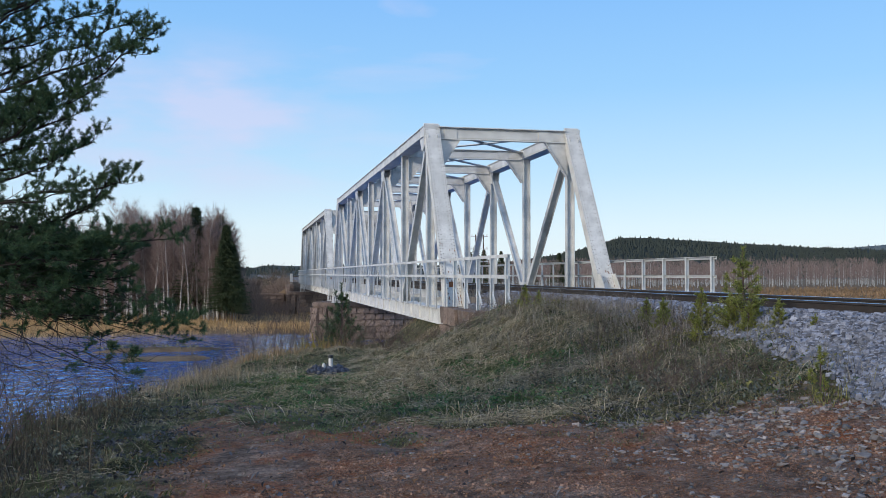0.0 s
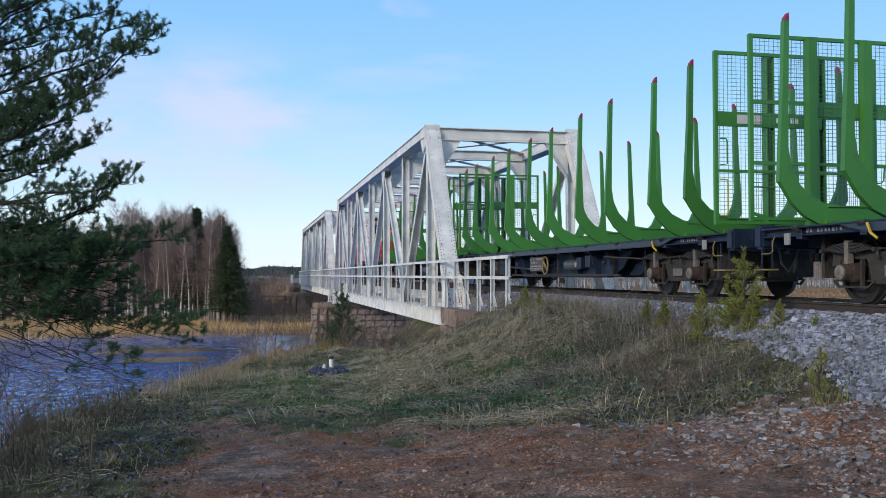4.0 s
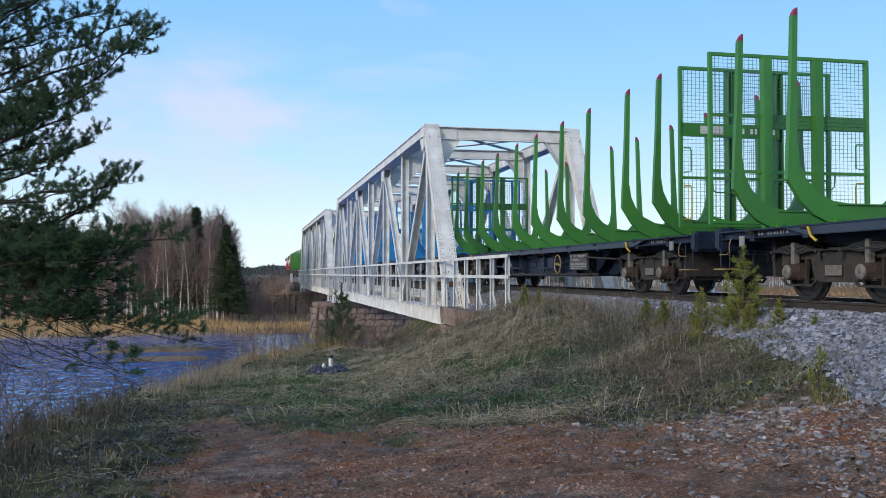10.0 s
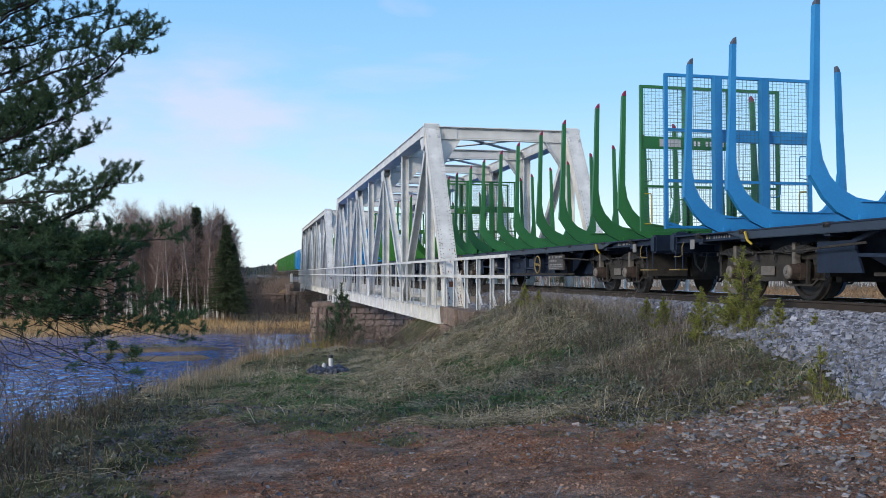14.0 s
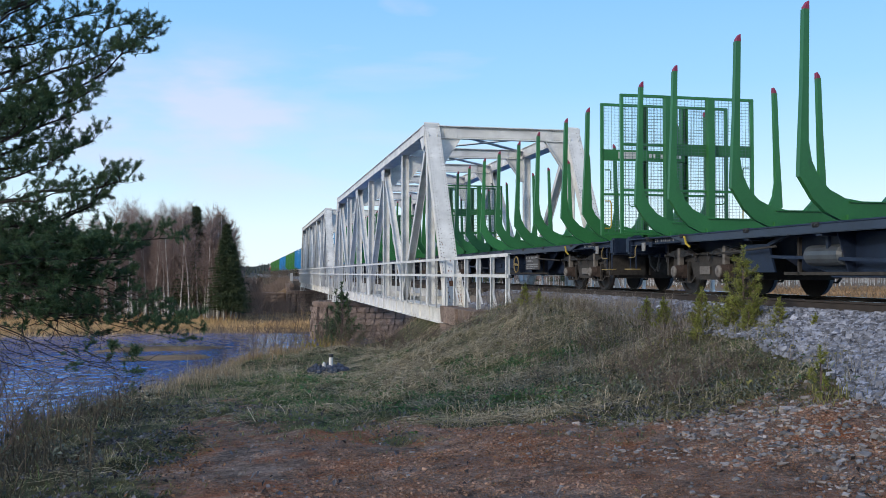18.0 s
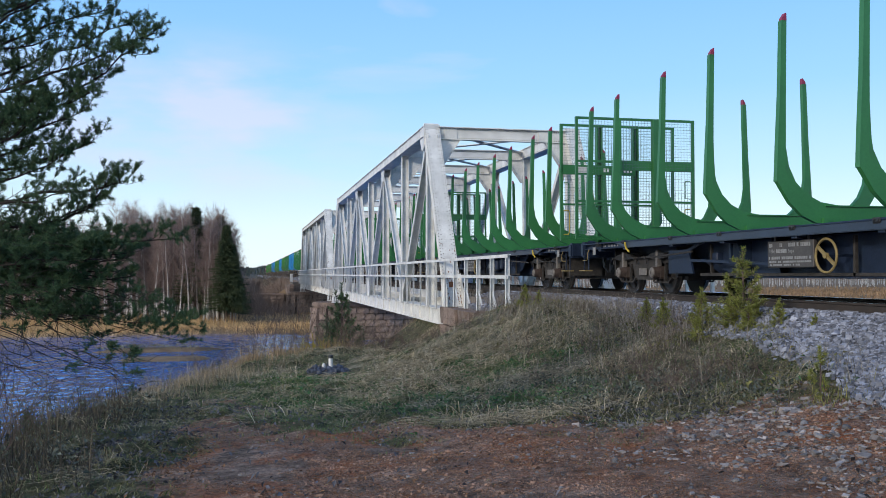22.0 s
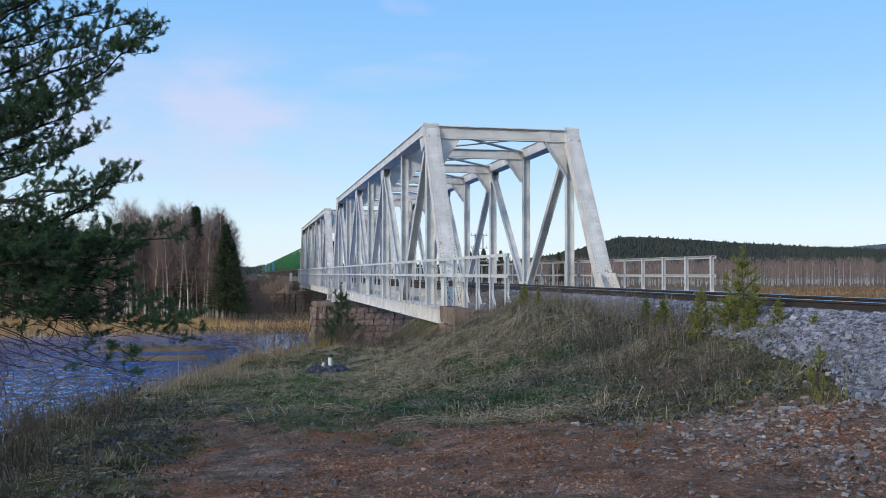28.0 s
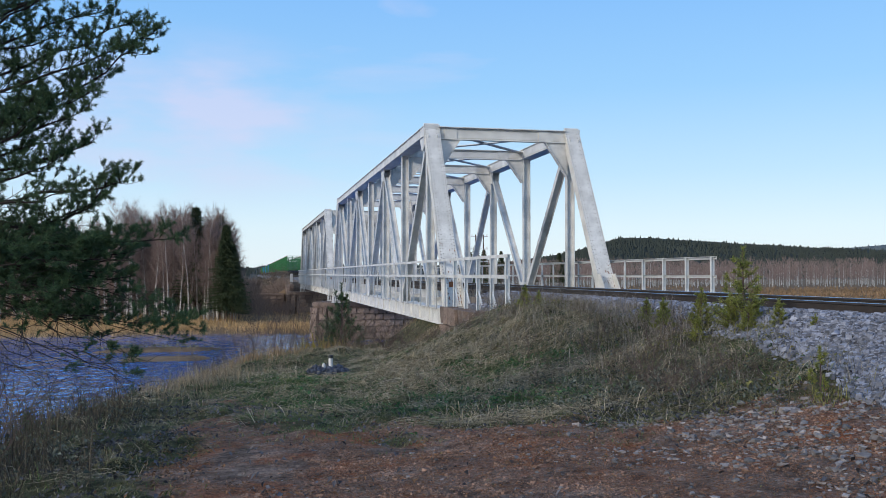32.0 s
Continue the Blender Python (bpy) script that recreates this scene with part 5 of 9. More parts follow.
    for ya, yb, rad in drums:
        bm = bmesh.new()
        tube(bm, [(-1.06, ya, 0.70), (-1.06, ya + 0.05, 0.70), (-1.06, yb - 0.05, 0.70), (-1.06, yb, 0.70)], [rad * 0.6, rad, rad, rad * 0.6], 16)
        part("air_reservoir", bm, TANK, wagon, "blue-grey cylindrical air reservoir")
    bm = bmesh.new()
    beam(bm, (-1.05, -4.4, 0.42), (-1.05, 4.6, 0.42), 0.05, 0.05)
    for y in (-4.0, 0.0, 4.2):
        beam(bm, (-1.05, y, 1.0), (-1.05, y, 0.40), 0.05, 0.05)
    tube(bm, [(-1.35, -6.3, 0.78), (-1.35, -4.2, 0.86)], 0.02, 5)
    tube(bm, [(-1.35, 6.3, 0.78), (-1.35, 4.4, 0.86)], 0.02, 5)
    part("brake_rigging", bm, BOGIE, wagon, "rods and hangers under the frame")


def clamp_mesh():
    bm = bmesh.new()
    prism(bm, [(-1.46, 1.19), (-1.455, 1.13), (-1.43, 1.09), (-1.36, 1.09), (-1.36, 1.19)], "y", -0.075, 0.075)
    for y in (-0.04, 0.04):
        tube(bm, [(-1.45, y, 1.15), (-1.475, y, 1.15)], 0.016, 6)
    return mesh_from(bm, "bunk_clamp", LOCO_BLACK)


CLAMP = clamp_mesh()


def build_wagon(material, label, tip_paint=TIP_RED, tip_label="red-painted stake tip", leading=True):
    wagon = thing("timber_wagon", label, "railway wagon", group="timber wagons of the train")
    wagon_body(wagon, leading)
    for sy in (-1, 1):
        add_bogie(wagon, sy * 7.35)
    bunk, tip = bunk_mesh("bunk", material), tip_mesh(tip_paint)
    ys = [GATE - s for s in STAKES] + [-(GATE - s) for s in STAKES]
    for y in ys:
        b = part("bunk", bunk, material, wagon, "U-shaped stake bunk with tall tapered arms")
        b.matrix_basis = pose(0, y, 0)
        for turn in (0, 180):
            part("bunk_clamp", CLAMP, LOCO_BLACK, b, "small black clamp under the bunk").matrix_basis = pose(0, 0, 0, 0, 0, turn)
            t = part("stake_tip", tip, tip_paint, b, tip_label)
            t.matrix_basis = pose(0, 0, 0, 0, 0, turn)
    meshes = gate_meshes(material)
    for sy in (-1, 1):
        g = part("end_gate", dict(meshes)["gate_frame"], material, wagon, "tall mesh-filled end gate")
        g.matrix_basis = pose(0, sy * GATE, 0, 0, 0, 0 if sy < 0 else 180)
        side = -0.52
        for nm, me in meshes[1:]:
            p = part(nm, me, None, g)
            if nm == "upright":
                p.matrix_basis = pose(side, 0, 0)
                side = -side
    return wagon


GREEN_LABEL = "empty green timber wagon with curved stakes and mesh end gates"
BLUE_LABEL = "empty blue timber wagon with curved stakes and mesh end gates"
DEEP_LABEL = "empty deep green timber wagon with curved stakes and mesh end gates"
BLUE_ONES, LEADING_ONES = (6, 7, 10, 13), (1, 2, 5, 7, 11, 15, 18, 19, 20, 21)
WAGONS, FIRSTS = [], {}
for k in range(1, 23):
    paint = "blue" if k in BLUE_ONES else "deep" if k >= 12 else "green"
    kind = (paint, k in LEADING_ONES)
    if kind in FIRSTS:
        WAGONS.append(copy_thing(FIRSTS[kind], pose(0, 0, 0)))
        continue
    if paint == "blue":
        FIRSTS[kind] = build_wagon(BLUE, BLUE_LABEL, DULL_TIP, "dull worn stake tip", kind[1])
    else:
        FIRSTS[kind] = build_wagon(GREEN if paint == "green" else GREEN_DEEP, GREEN_LABEL if paint == "green" else DEEP_LABEL, leading=kind[1])
    WAGONS.append(FIRSTS[kind])


def cab_shell(bm, x, y0, y1, z0, z1, lean, front):
    """A cab: upright to z0, then leaning in by lean at the sides and by front at the fore end."""
    lo = [(-x, y0), (x, y0), (x, y1), (-x, y1)]
    hi = [(-x + lean, y0), (x - lean, y0), (x - lean, y1 - front), (-x + lean, y1 - front)]
    a = [bm.verts.new((u, v, z0)) for u, v in lo]
    b = [bm.verts.new((u, v, z1)) for u, v in hi]
    for i in range(4):
        bm.faces.new((a[i], a[(i + 1) % 4], b[(i + 1) % 4], b[i]))
    bm.faces.new(b)
    bm.faces.new(list(reversed(a)))


def railing_bars(pts, r=0.0145):
    bm = bmesh.new()
    for seg in pts:
        tube(bm, seg, r, 5)
    return bm


def build_loco():
    """A diesel shunter: cab behind a short nose, a narrow long hood with side walkways. Its origin is at the cab's rear wall; it runs towards +y."""
    loco = thing("diesel_locomotive", "red and white diesel locomotive with faded side panels", "locomotive", group="locomotives of the train")
    bm = bmesh.new()
    box(bm, -1.46, 1.46, -8.3, 4.9, 1.25, 1.44)
    bevelled(bm, 0.02)
    part("deck_frame", bm, DECK, loco, "dark grey deck frame")
    bm = bmesh.new()
    box(bm, -1.466, -1.458, -1.35, -1.12, 1.31, 1.43)
    part("lifting_mark", bm, YELLOW, loco, "small yellow lifting mark")
    # cab
    bm = bmesh.new()
    box(bm, -1.46, 1.46, 0, 3.0, 1.44, 2.86)
    bevelled(bm, 0.02)
    part("cab_lower", bm, LOCO_PINK, loco, "faded pinkish red cab side")
    bm = bmesh.new()
    box(bm, -1.40, 1.40, -0.012, 0.0, 1.46, 2.85)
    part("cab_rear_panel", bm, LOCO_RED, loco, "glossy bright red rear wall")
    bm = bmesh.new()
    box(bm, -1.46, 1.46, 0, 3.0, 2.862, 3.36)
    cab_shell(bm, 1.46, 0, 3.0, 3.36, 4.20, 0.20, 0.55)
    upper = part("cab_upper", bevelled(bm, 0.015), LOCO_WHITE, loco, "white upper cab with raked windows")
    bm = bmesh.new()
    prism(bm, [(-1.28, 4.205), (1.28, 4.205), (1.05, 4.36), (-1.05, 4.36)], "y", -0.10, 2.55)
    roof = part("cab_roof", bevelled(bm, 0.03, 2), LOCO_PALE, loco, "pale grey cab roof")
    bm = bmesh.new()
    prism(bm, [(-1.14, 4.362), (1.14, 4.362), (1.08, 4.50), (0.92, 4.61), (-0.92, 4.61), (-1.08, 4.50)], "y", -0.08, 0.62)
    part("roof_visor", bevelled(bm, 0.05, 2), LOCO_BLACK, loco, "black roof housing over the rear window")
    # windows: side panes follow the lean of the wall
    def side_pane(name, y0, y1, z0, z1):
        for sx in (-1, 1):
            b2 = bmesh.new()
            d = 0.20 / 0.84
            xa, xb = 1.46 - d * (z0 - 3.36) + 0.008, 1.46 - d * (z1 - 3.36) + 0.008
            vs = [(sx * xa, y0, z0), (sx * xa, y1, z0), (sx * xb, y1 - 0.03, z1), (sx * xb, y0, z1)]
            lo = [b2.verts.new(v) for v in vs]
            hi = [b2.verts.new((v[0] + sx * 0.012, v[1], v[2])) for v in vs]
            b2.faces.new(lo)
            b2.faces.new(list(reversed(hi)))
            for i in range(4):
                b2.faces.new((lo[i], hi[i], hi[(i + 1) % 4], lo[(i + 1) % 4]))
            p = part(name, b2, SKY_GLASS, loco, "cab window with the reflected blue of the sky in its colour")
            b3 = bmesh.new()
            ring = [Vector(v) + Vector((sx * 0.008, 0, 0)) for v in vs]
            tube(b3, ring + [ring[0]], 0.022, 5, False)
            part("window_rubber", b3, LOCO_BLACK, p)
    side_pane("side_window", 0.62, 1.22, 3.42, 4.10)
    side_pane("side_window", 1.26, 1.84, 3.42, 4.10)
    side_pane("side_window", 1.88, 2.34, 3.42, 4.08)
    side_pane("quarter_window", 0.14, 0.50, 3.48, 4.10)
    side_pane("quarter_window", 2.40, 2.62, 3.44, 3.90)
    for cx in (-0.68, 0.68):
        bm = bmesh.new()
        prism(bm, [(cx - 0.52, 3.44), (cx + 0.52, 3.44), (cx + 0.46, 4.06), (cx - 0.46, 4.06)], "y", -0.02, 0.005)
        p = part("rear_window", bevelled(bm, 0.004), GLASS, loco, "rear cab window with dark glass")
        bm = bmesh.new()
        ring = [(cx - 0.54, -0.024, 3.42), (cx + 0.54, -0.024, 3.42), (cx + 0.48, -0.024, 4.08), (cx - 0.48, -0.024, 4.08), (cx - 0.54, -0.024, 3.42)]
        tube(bm, ring, 0.028, 5, False)
        part("window_rubber", bm, LOCO_BLACK, p)
        bm = bmesh.new()
        tube(bm, [(cx - 0.45, -0.06, 4.16), (cx + 0.35, -0.06, 4.16)], 0.022, 6)
        part("window_rail", bm, LOCO_RED, loco, "red handrail above the window")
    bm = bmesh.new()
    box(bm, -1.30, -0.98, -0.02, 0.0, 3.05, 3.20)
    sign = part("warning_sign", bm, YELLOW, loco, "yellow warning plate with illegible red marks")
    bm = bmesh.new()
    box(bm, -1.27, -1.01, -0.024, -0.02, 3.10, 3.15)
    part("sign_marks", bm, TIP_RED, sign)
    bm = bmesh.new()
    for x in (-1.22, -1.0):
        tube(bm, [(x, -0.02, 3.32), (x, -0.08, 3.30), (x, -0.08, 2.5), (x, -0.02, 2.48)], 0.016, 5)
    part("grab_rails", bm, LOCO_RED, loco, "red vertical grab rails")
    bm = bmesh.new()
    bevelled(box(bm, -1.66, -1.51, 2.70, 2.80, 3.50, 3.92) and bm, 0.03)
    tube(bm, [(-1.35, 2.6, 4.05), (-1.58, 2.73, 4.06), (-1.59, 2.75, 3.92)], 0.018, 5)
    tube(bm, [(-1.59, 2.75, 3.50), (-1.54, 2.73, 3.25), (-1.46, 2.7, 3.1)], 0.012, 5)
    part("mirror", bm, LOCO_BLACK, loco, "black rear-view mirror on a bracket")
    bm = bmesh.new()
    bevelled(box(bm, -1.62, -1.48, 0.78, 0.86, 3.5, 4.0) and bm, 0.03)
    tube(bm, [(-1.3, 0.9, 4.15), (-1.55, 0.82, 4.12), (-1.55, 0.82, 4.0)], 0.018, 5)
    part("mirror", bm, LOCO_BLACK, loco, "black rear-view mirror on a bracket")
    bm = bmesh.new()
    tube(bm, [(-0.6, 2.0, 4.36), (-0.6, 2.0, 4.52)], 0.05, 8)
    tube(bm, [(-0.6, 2.0, 4.52), (-0.6, 2.0, 4.58)], [0.07, 0.03], 8)
    tube(bm, [(0.4, 1.6, 4.36), (0.4, 1.6, 4.62)], 0.02, 6)
    part("roof_horn", bm, LOCO_BLACK, loco)
    # emblem, number and small hatches on the cab side, as plain shapes
    bm = bmesh.new()
    for y, w in ((1.62, 0.22), (1.38, 0.22)):
        prism(bm, [(y, 2.50), (y + w, 2.50), (y + w * 0.3, 2.30)], "x", -1.468, -1.462)
    part("emblem", bm, MARK, loco, "white painted emblem")
    bm = bmesh.new()
    for k in range(4):
        box(bm, -1.468, -1.462, 2.05 + k * 0.18, 2.17 + k * 0.18, 1.88, 2.11)
    part("number_bars", bm, DARKMARK, loco, "dark running number worn to bars")
    bm = bmesh.new()
    for y, z, w, h in ((2.35, 2.3, 0.22, 0.14),):
        box(bm, -1.468, -1.462, y, y + w, z, z + h)
    part("side_grille", bm, LOCO_BLACK, loco)
    for y, z, w, h in ((1.3, 1.95, 0.14, 0.14), (1.75, 1.98, 0.10, 0.1), (0.75, 1.95, 0.2, 0.22), (0.6, 1.55, 0.3, 0.3)):
        bm = bmesh.new()
        box(bm, -1.470, -1.462, y, y + w, z, z + h)
        part("hatch", bevelled(bm, 0.003), LOCO_PINK, loco)
    bm = bmesh.new()
    for k in range(3):
        for j in range(3 - k):
            box(bm, -1.468, -1.464, 0.45 + j * 0.11, 0.53 + j * 0.11, 2.28 - k * 0.12, 2.33 - k * 0.12)
    part("small_print", bm, MARK, loco, "small white lettering worn to bars")
    # short nose
    bm = bmesh.new()
    box(bm, -0.85, 0.85, 3.0, 4.15, 1.44, 2.86)
    bevelled(bm, 0.05, 2)
    nose = part("nose", bm, LOCO_RED, loco, "short red nose ahead of the cab")
    bm = bmesh.new()
    box(bm, -0.85, 0.85, 3.0, 4.15, 2.862, 3.12)
    part("nose_stripe", bevelled(bm, 0.02), LOCO_WHITE, nose)
    bm = bmesh.new()
    prism(bm, [(-0.85, 3.122), (0.85, 3.122), (0.62, 3.38), (-0.62, 3.38)], "y", 3.0, 4.12)
    part("nose_top", bevelled(bm, 0.03), LOCO_RED, nose)
    # long hood: a bright first section and faded ones behind
    for y0, y1, mat_, nm in ((-2.1, 0.0, LOCO_RED, "hood_front"), (-6.6, -2.11, LOCO_PINK, "hood_middle"), (-8.0, -6.61, LOCO_RED, "hood_rear")):
        bm = bmesh.new()
        box(bm, -0.82, 0.82, y0, y1, 1.44, 2.78)
        hood = part(nm, bevelled(bm, 0.02), mat_, loco, "bright red hood panel" if mat_ is LOCO_RED else "faded pinkish red hood panel")
        bm = bmesh.new()
        box(bm, -0.822, 0.822, y0 + 0.002, y1 - 0.002, 2.782, 3.08)
        part("white_stripe", bm, LOCO_WHITE, hood, "white band along the hood")
        bm = bmesh.new()
        prism(bm, [(-0.82, 3.082), (0.82, 3.082), (0.72, 3.36), (0.5, 3.44), (-0.5, 3.44), (-0.72, 3.36)], "y", y0, y1)
        part("hood_top", bm, mat_, hood)
    bm = bmesh.new()
    for y in (-0.04, -2.1, -5.1, -6.6):
        box(bm, -0.850, 0.850, y - 0.014, y + 0.014, 1.44, 3.085)
    part("hood_ribs", bm, LOCO_BLACK, loco, "dark seams between hood panels")
    for y in np.arange(-6.2, -0.3, 0.75):
        bm = bmesh.new()
        box(bm, -0.832, -0.822, y, y + 0.66, 1.55, 2.68)
        box(bm, -0.845, -0.832, y + 0.05, y + 0.1, 2.0, 2.08)
        part("hood_door", bevelled(bm, 0.004), LOCO_RED if y > -2.2 else LOCO_PINK, loco, "hinged hood side door")
    bm = bmesh.new()
    for z in np.arange(2.0, 2.72, 0.06):
        box(bm, -0.85, -0.832, -1.75, -0.95, z, z + 0.03)
        box(bm, -0.85, -0.832, -0.75, -0.25, z, z + 0.03)
    part("louvres", bm, LOCO_RED, loco, "pressed ventilation louvres")
    bm = bmesh.new()
    box(bm, -0.86, -0.80, -7.75, -6.75, 1.50, 3.0)
    gr = part("radiator_opening", bm, LOCO_BLACK, loco, "dark slatted radiator opening")
    bm = bmesh.new()
    for y in np.arange(-7.7, -6.78, 0.115):
        box(bm, -0.885, -0.86, y, y + 0.035, 1.52, 2.98)
    part("radiator_slats", bm, BOGIE, gr)
    bm = bmesh.new()
    box(bm, -0.55, 0.55, -3.6, -2.5, 3.44, 3.80)
    box(bm, -0.50, 0.50, -5.2, -4.0, 3.44, 3.62)
    vb = part("vent_housing", bevelled(bm, 0.03), LOCO_PINK, loco, "faded red vent housing on the hood")
    bm = bmesh.new()
    for y in (-3.52, -3.02):
        box(bm, -0.560, -0.55, y, y + 0.44, 3.49, 3.75)
    part("vent_grille", bm, WINE, vb, "dark red mesh grilles")
    bm = bmesh.new()
    tube(bm, [(-0.1, -0.75, 3.40), (-0.1, -0.75, 4.40), (-0.1, -0.75, 4.46)], [0.37, 0.37, 0.33], 24)
    sil = part("silencer", bm, SOOT_TAN, loco, "tan exhaust silencer drum", False)
    bm = bmesh.new()
    for a in (150, 165, 180, 195):
        x, y = -0.1 + 0.372 * math.cos(radians(a)), -0.75 + 0.372 * math.sin(radians(a))
        box(bm, x - 0.012, x + 0.012, y - 0.018, y + 0.018, 4.26, 4.38)
    part("vent_slot", bm, LOCO_BLACK, sil)
    bm = bmesh.new()
    tube(bm, [(-0.12, -0.92, 4.46), (-0.12, -0.92, 4.62)], 0.10, 12)
    tube(bm, [(-0.12, -0.66, 4.46), (-0.12, -0.66, 4.57)], 0.09, 12)
    part("exhaust_stack", bm, RUST_PIPE, sil, "sooty brown exhaust stack")
    bm = bmesh.new()
    tube(bm, [(-0.10, -1.14, 4.10), (-0.14, -1.38, 4.10)], [0.04, 0.075], 10)
    tube(bm, [(0.0, -1.14, 4.30), (-0.04, -1.40, 4.32)], [0.04, 0.075], 10)
    box(bm, -0.14, 0.04, -1.18, -1.10, 4.04, 4.42)
    part("air_horns", bm, LOCO_BLACK, sil, "black air horns")
    bm = bmesh.new()
    tube(bm, [(0.30, -1.55, 3.44), (0.30, -1.55, 3.86), (0.30, -1.55, 3.92)], [0.26, 0.26, 0.2], 18)
    part("air_filter_drum", bm, LOCO_GREY, loco, "dark grey filter drum on the hood")
    bm = bmesh.new()
    prism(bm, [(-0.75, 3.442), (0.75, 3.442), (0.5, 3.50), (-0.5, 3.50)], "y", -7.6, -6.2)
    part("radiator_cover", bm, LOCO_BLACK, loco)
    # rear face of the hood
    bm = bmesh.new()
    prism(bm, [(-0.80, 1.46), (0.80, 1.46), (0.80, 3.08), (0.70, 3.34), (0.48, 3.42), (-0.48, 3.42), (-0.70, 3.34), (-0.80, 3.08)], "y", -8.03, -8.0)
    face = part("rear_face", bm, LOCO_RED, loco, "bright red hood end")
    bm = bmesh.new()
    for k in range(11):
        box(bm, -0.78 + k * 0.145, -0.70 + k * 0.145, -8.06, -8.03, 2.60, 3.02)
    box(bm, -0.832, -0.822, -8.02, -7.80, 2.62, 3.07)
    box(bm, 0.822, 0.832, -8.02, -7.80, 2.62, 3.07)
    part("green_ribs", bm, LOCO_GREEN, face, "green ribbed band")
    bm = bmesh.new()
    for x in (-0.62, -0.45, 0.30, 0.47):
        box(bm, x, x + 0.11, -8.04, -8.03, 3.12, 3.29)
    part("number_bars", bm, MARK, face, "white running number as bars")
    for sx in (-1, 1):
        bm = bmesh.new()
        tube(bm, [(0.95 * sx, -8.1, 1.70), (0.95 * sx, -8.25, 1.70)], [0.07, 0.10], 14)
        lamp = part("headlight", bm, CHROME, loco, "round chrome headlight")
        bm = bmesh.new()
        tube(bm, [(0.95 * sx, -8.25, 1.70), (0.95 * sx, -8.262, 1.70)], [0.085, 0.07], 14)
        part("lens", bm, GLASS, lamp)
        bm = bmesh.new()
        tube(bm, [(0.85 * sx, 4.2, 1.70), (0.85 * sx, 4.3, 1.70)], [0.08, 0.10], 14)
        part("headlight", bm, CHROME, loco, "round chrome headlight")
    bm = bmesh.new()
    tube(bm, [(0, -8.0, 3.40), (0, -8.10, 3.40)], [0.08, 0.10], 14)
    part("top_lamp", bm, CHROME, loco, "round lamp on the hood end")
    # walkway railings
    for sx in (-1, 1):
        x = 1.42 * sx
        seg = [[(x, -0.25, 1.44), (x, -0.25, 2.52), (x, -0.45, 2.58), (x, -6.0, 2.58), (x, -6.35, 1.9), (x, -6.35, 1.44)], [(x, -0.25, 2.05), (x, -6.2, 2.05)]]
        seg += [[(x, y, 1.44), (x, y, 2.58)] for y in (-1.7, -3.2, -4.7)]
        seg += [[(x, -7.1, 1.44), (x, -7.1, 2.2), (x, -7.5, 2.55), (x, -8.2, 2.55), (x, -8.2, 1.44)], [(x, -7.2, 2.0), (x, -8.2, 2.0)]]
        seg += [[(x, 4.8, 1.44), (x, 4.8, 2.55), (x, 4.6, 2.62), (x, 3.5, 2.62), (x, 3.3, 2.5), (x, 3.3, 1.44)], [(x, 4.8, 2.05), (x, 3.3, 2.05)], [(x, 4.1, 1.44), (x, 4.1, 2.62)]]
        part("walkway_railing", railing_bars(seg[:5]), UNDER, loco, "thin dark tubular railing")
        part("walkway_railing", railing_bars(seg[5:7]), UNDER, loco, "thin dark tubular railing")
        part("walkway_railing", railing_bars(seg[7:]), UNDER, loco, "thin dark tubular railing")
    for y in (4.85, -8.25):
        seg = [[(-1.3, y, 1.44), (-1.3, y, 2.5), (-0.45, y, 2.5), (-0.45, y, 1.44)], [(-1.3, y, 2.0), (-0.45, y, 2.0)], [(1.3, y, 1.44), (1.3, y, 2.5), (0.45, y, 2.5), (0.45, y, 1.44)], [(1.3, y, 2.0), (0.45, y, 2.0)]]
        part("end_railing", railing_bars(seg), UNDER, loco, "thin dark tubular railing")
    # ends: beam, steps, buffers
    for y, s in ((4.9, 1), (-8.3, -1)):
        bm = bmesh.new()
        box(bm, -1.45, 1.45, y - 0.12, y + 0.05, 0.80, 1.30)
        for sx in (-1, 1):
            b2 = bmesh.new()
            for z in (0.35, 0.72, 1.05):
                box(b2, min(sx * 1.05, sx * 1.46), max(sx * 1.05, sx * 1.46), y - s * 0.55 - 0.16, y - s * 0.55 + 0.16, z, z + 0.03)
            box(b2, sx * 1.44 - 0.015, sx * 1.44 + 0.015, y - s * 0.55 - 0.22, y - s * 0.55 - 0.16, 0.35, 1.24)
            box(b2, sx * 1.44 - 0.015, sx * 1.44 + 0.015, y - s * 0.55 + 0.16, y - s * 0.55 + 0.22, 0.35, 1.24)
            part("cab_steps", b2, UNDER, loco, "dark open steps up to the deck")
        beam(bm, (-1.3, y, 0.35), (1.3, y, 0.30), 0.06, 0.45, (0, 1, 0))
        part("end_beam", bm, DUST, loco, "dark end beam with steps")
        for sx in (-1, 1):
            bm = bmesh.new()
            box(bm, sx * 1.28 - 0.17, sx * 1.28 + 0.17, y + s * 0.08 - 0.02, y + s * 0.08 + 0.02, 0.36, 1.24)
            panel = part("hazard_board", bm, LOCO_BLACK, loco, "black board with slanting yellow stripes")
            bm = bmesh.new()
            for k in range(6):
                z = 0.38 + k * 0.145
                prism(bm, [(sx * 1.28 - 0.165, z), (sx * 1.28 + 0.165, z + sx * -0.14 + (0.14 if sx > 0 else 0)), (sx * 1.28 + 0.165, z + sx * -0.14 + (0.14 if sx > 0 else 0) + 0.07), (sx * 1.28 - 0.165, z + 0.07)],
                      "y", y + s * 0.103 - 0.003, y + s * 0.103 + 0.003)
            part("hazard_stripes", bm, YELLOW, panel, "slanting yellow hazard stripes")
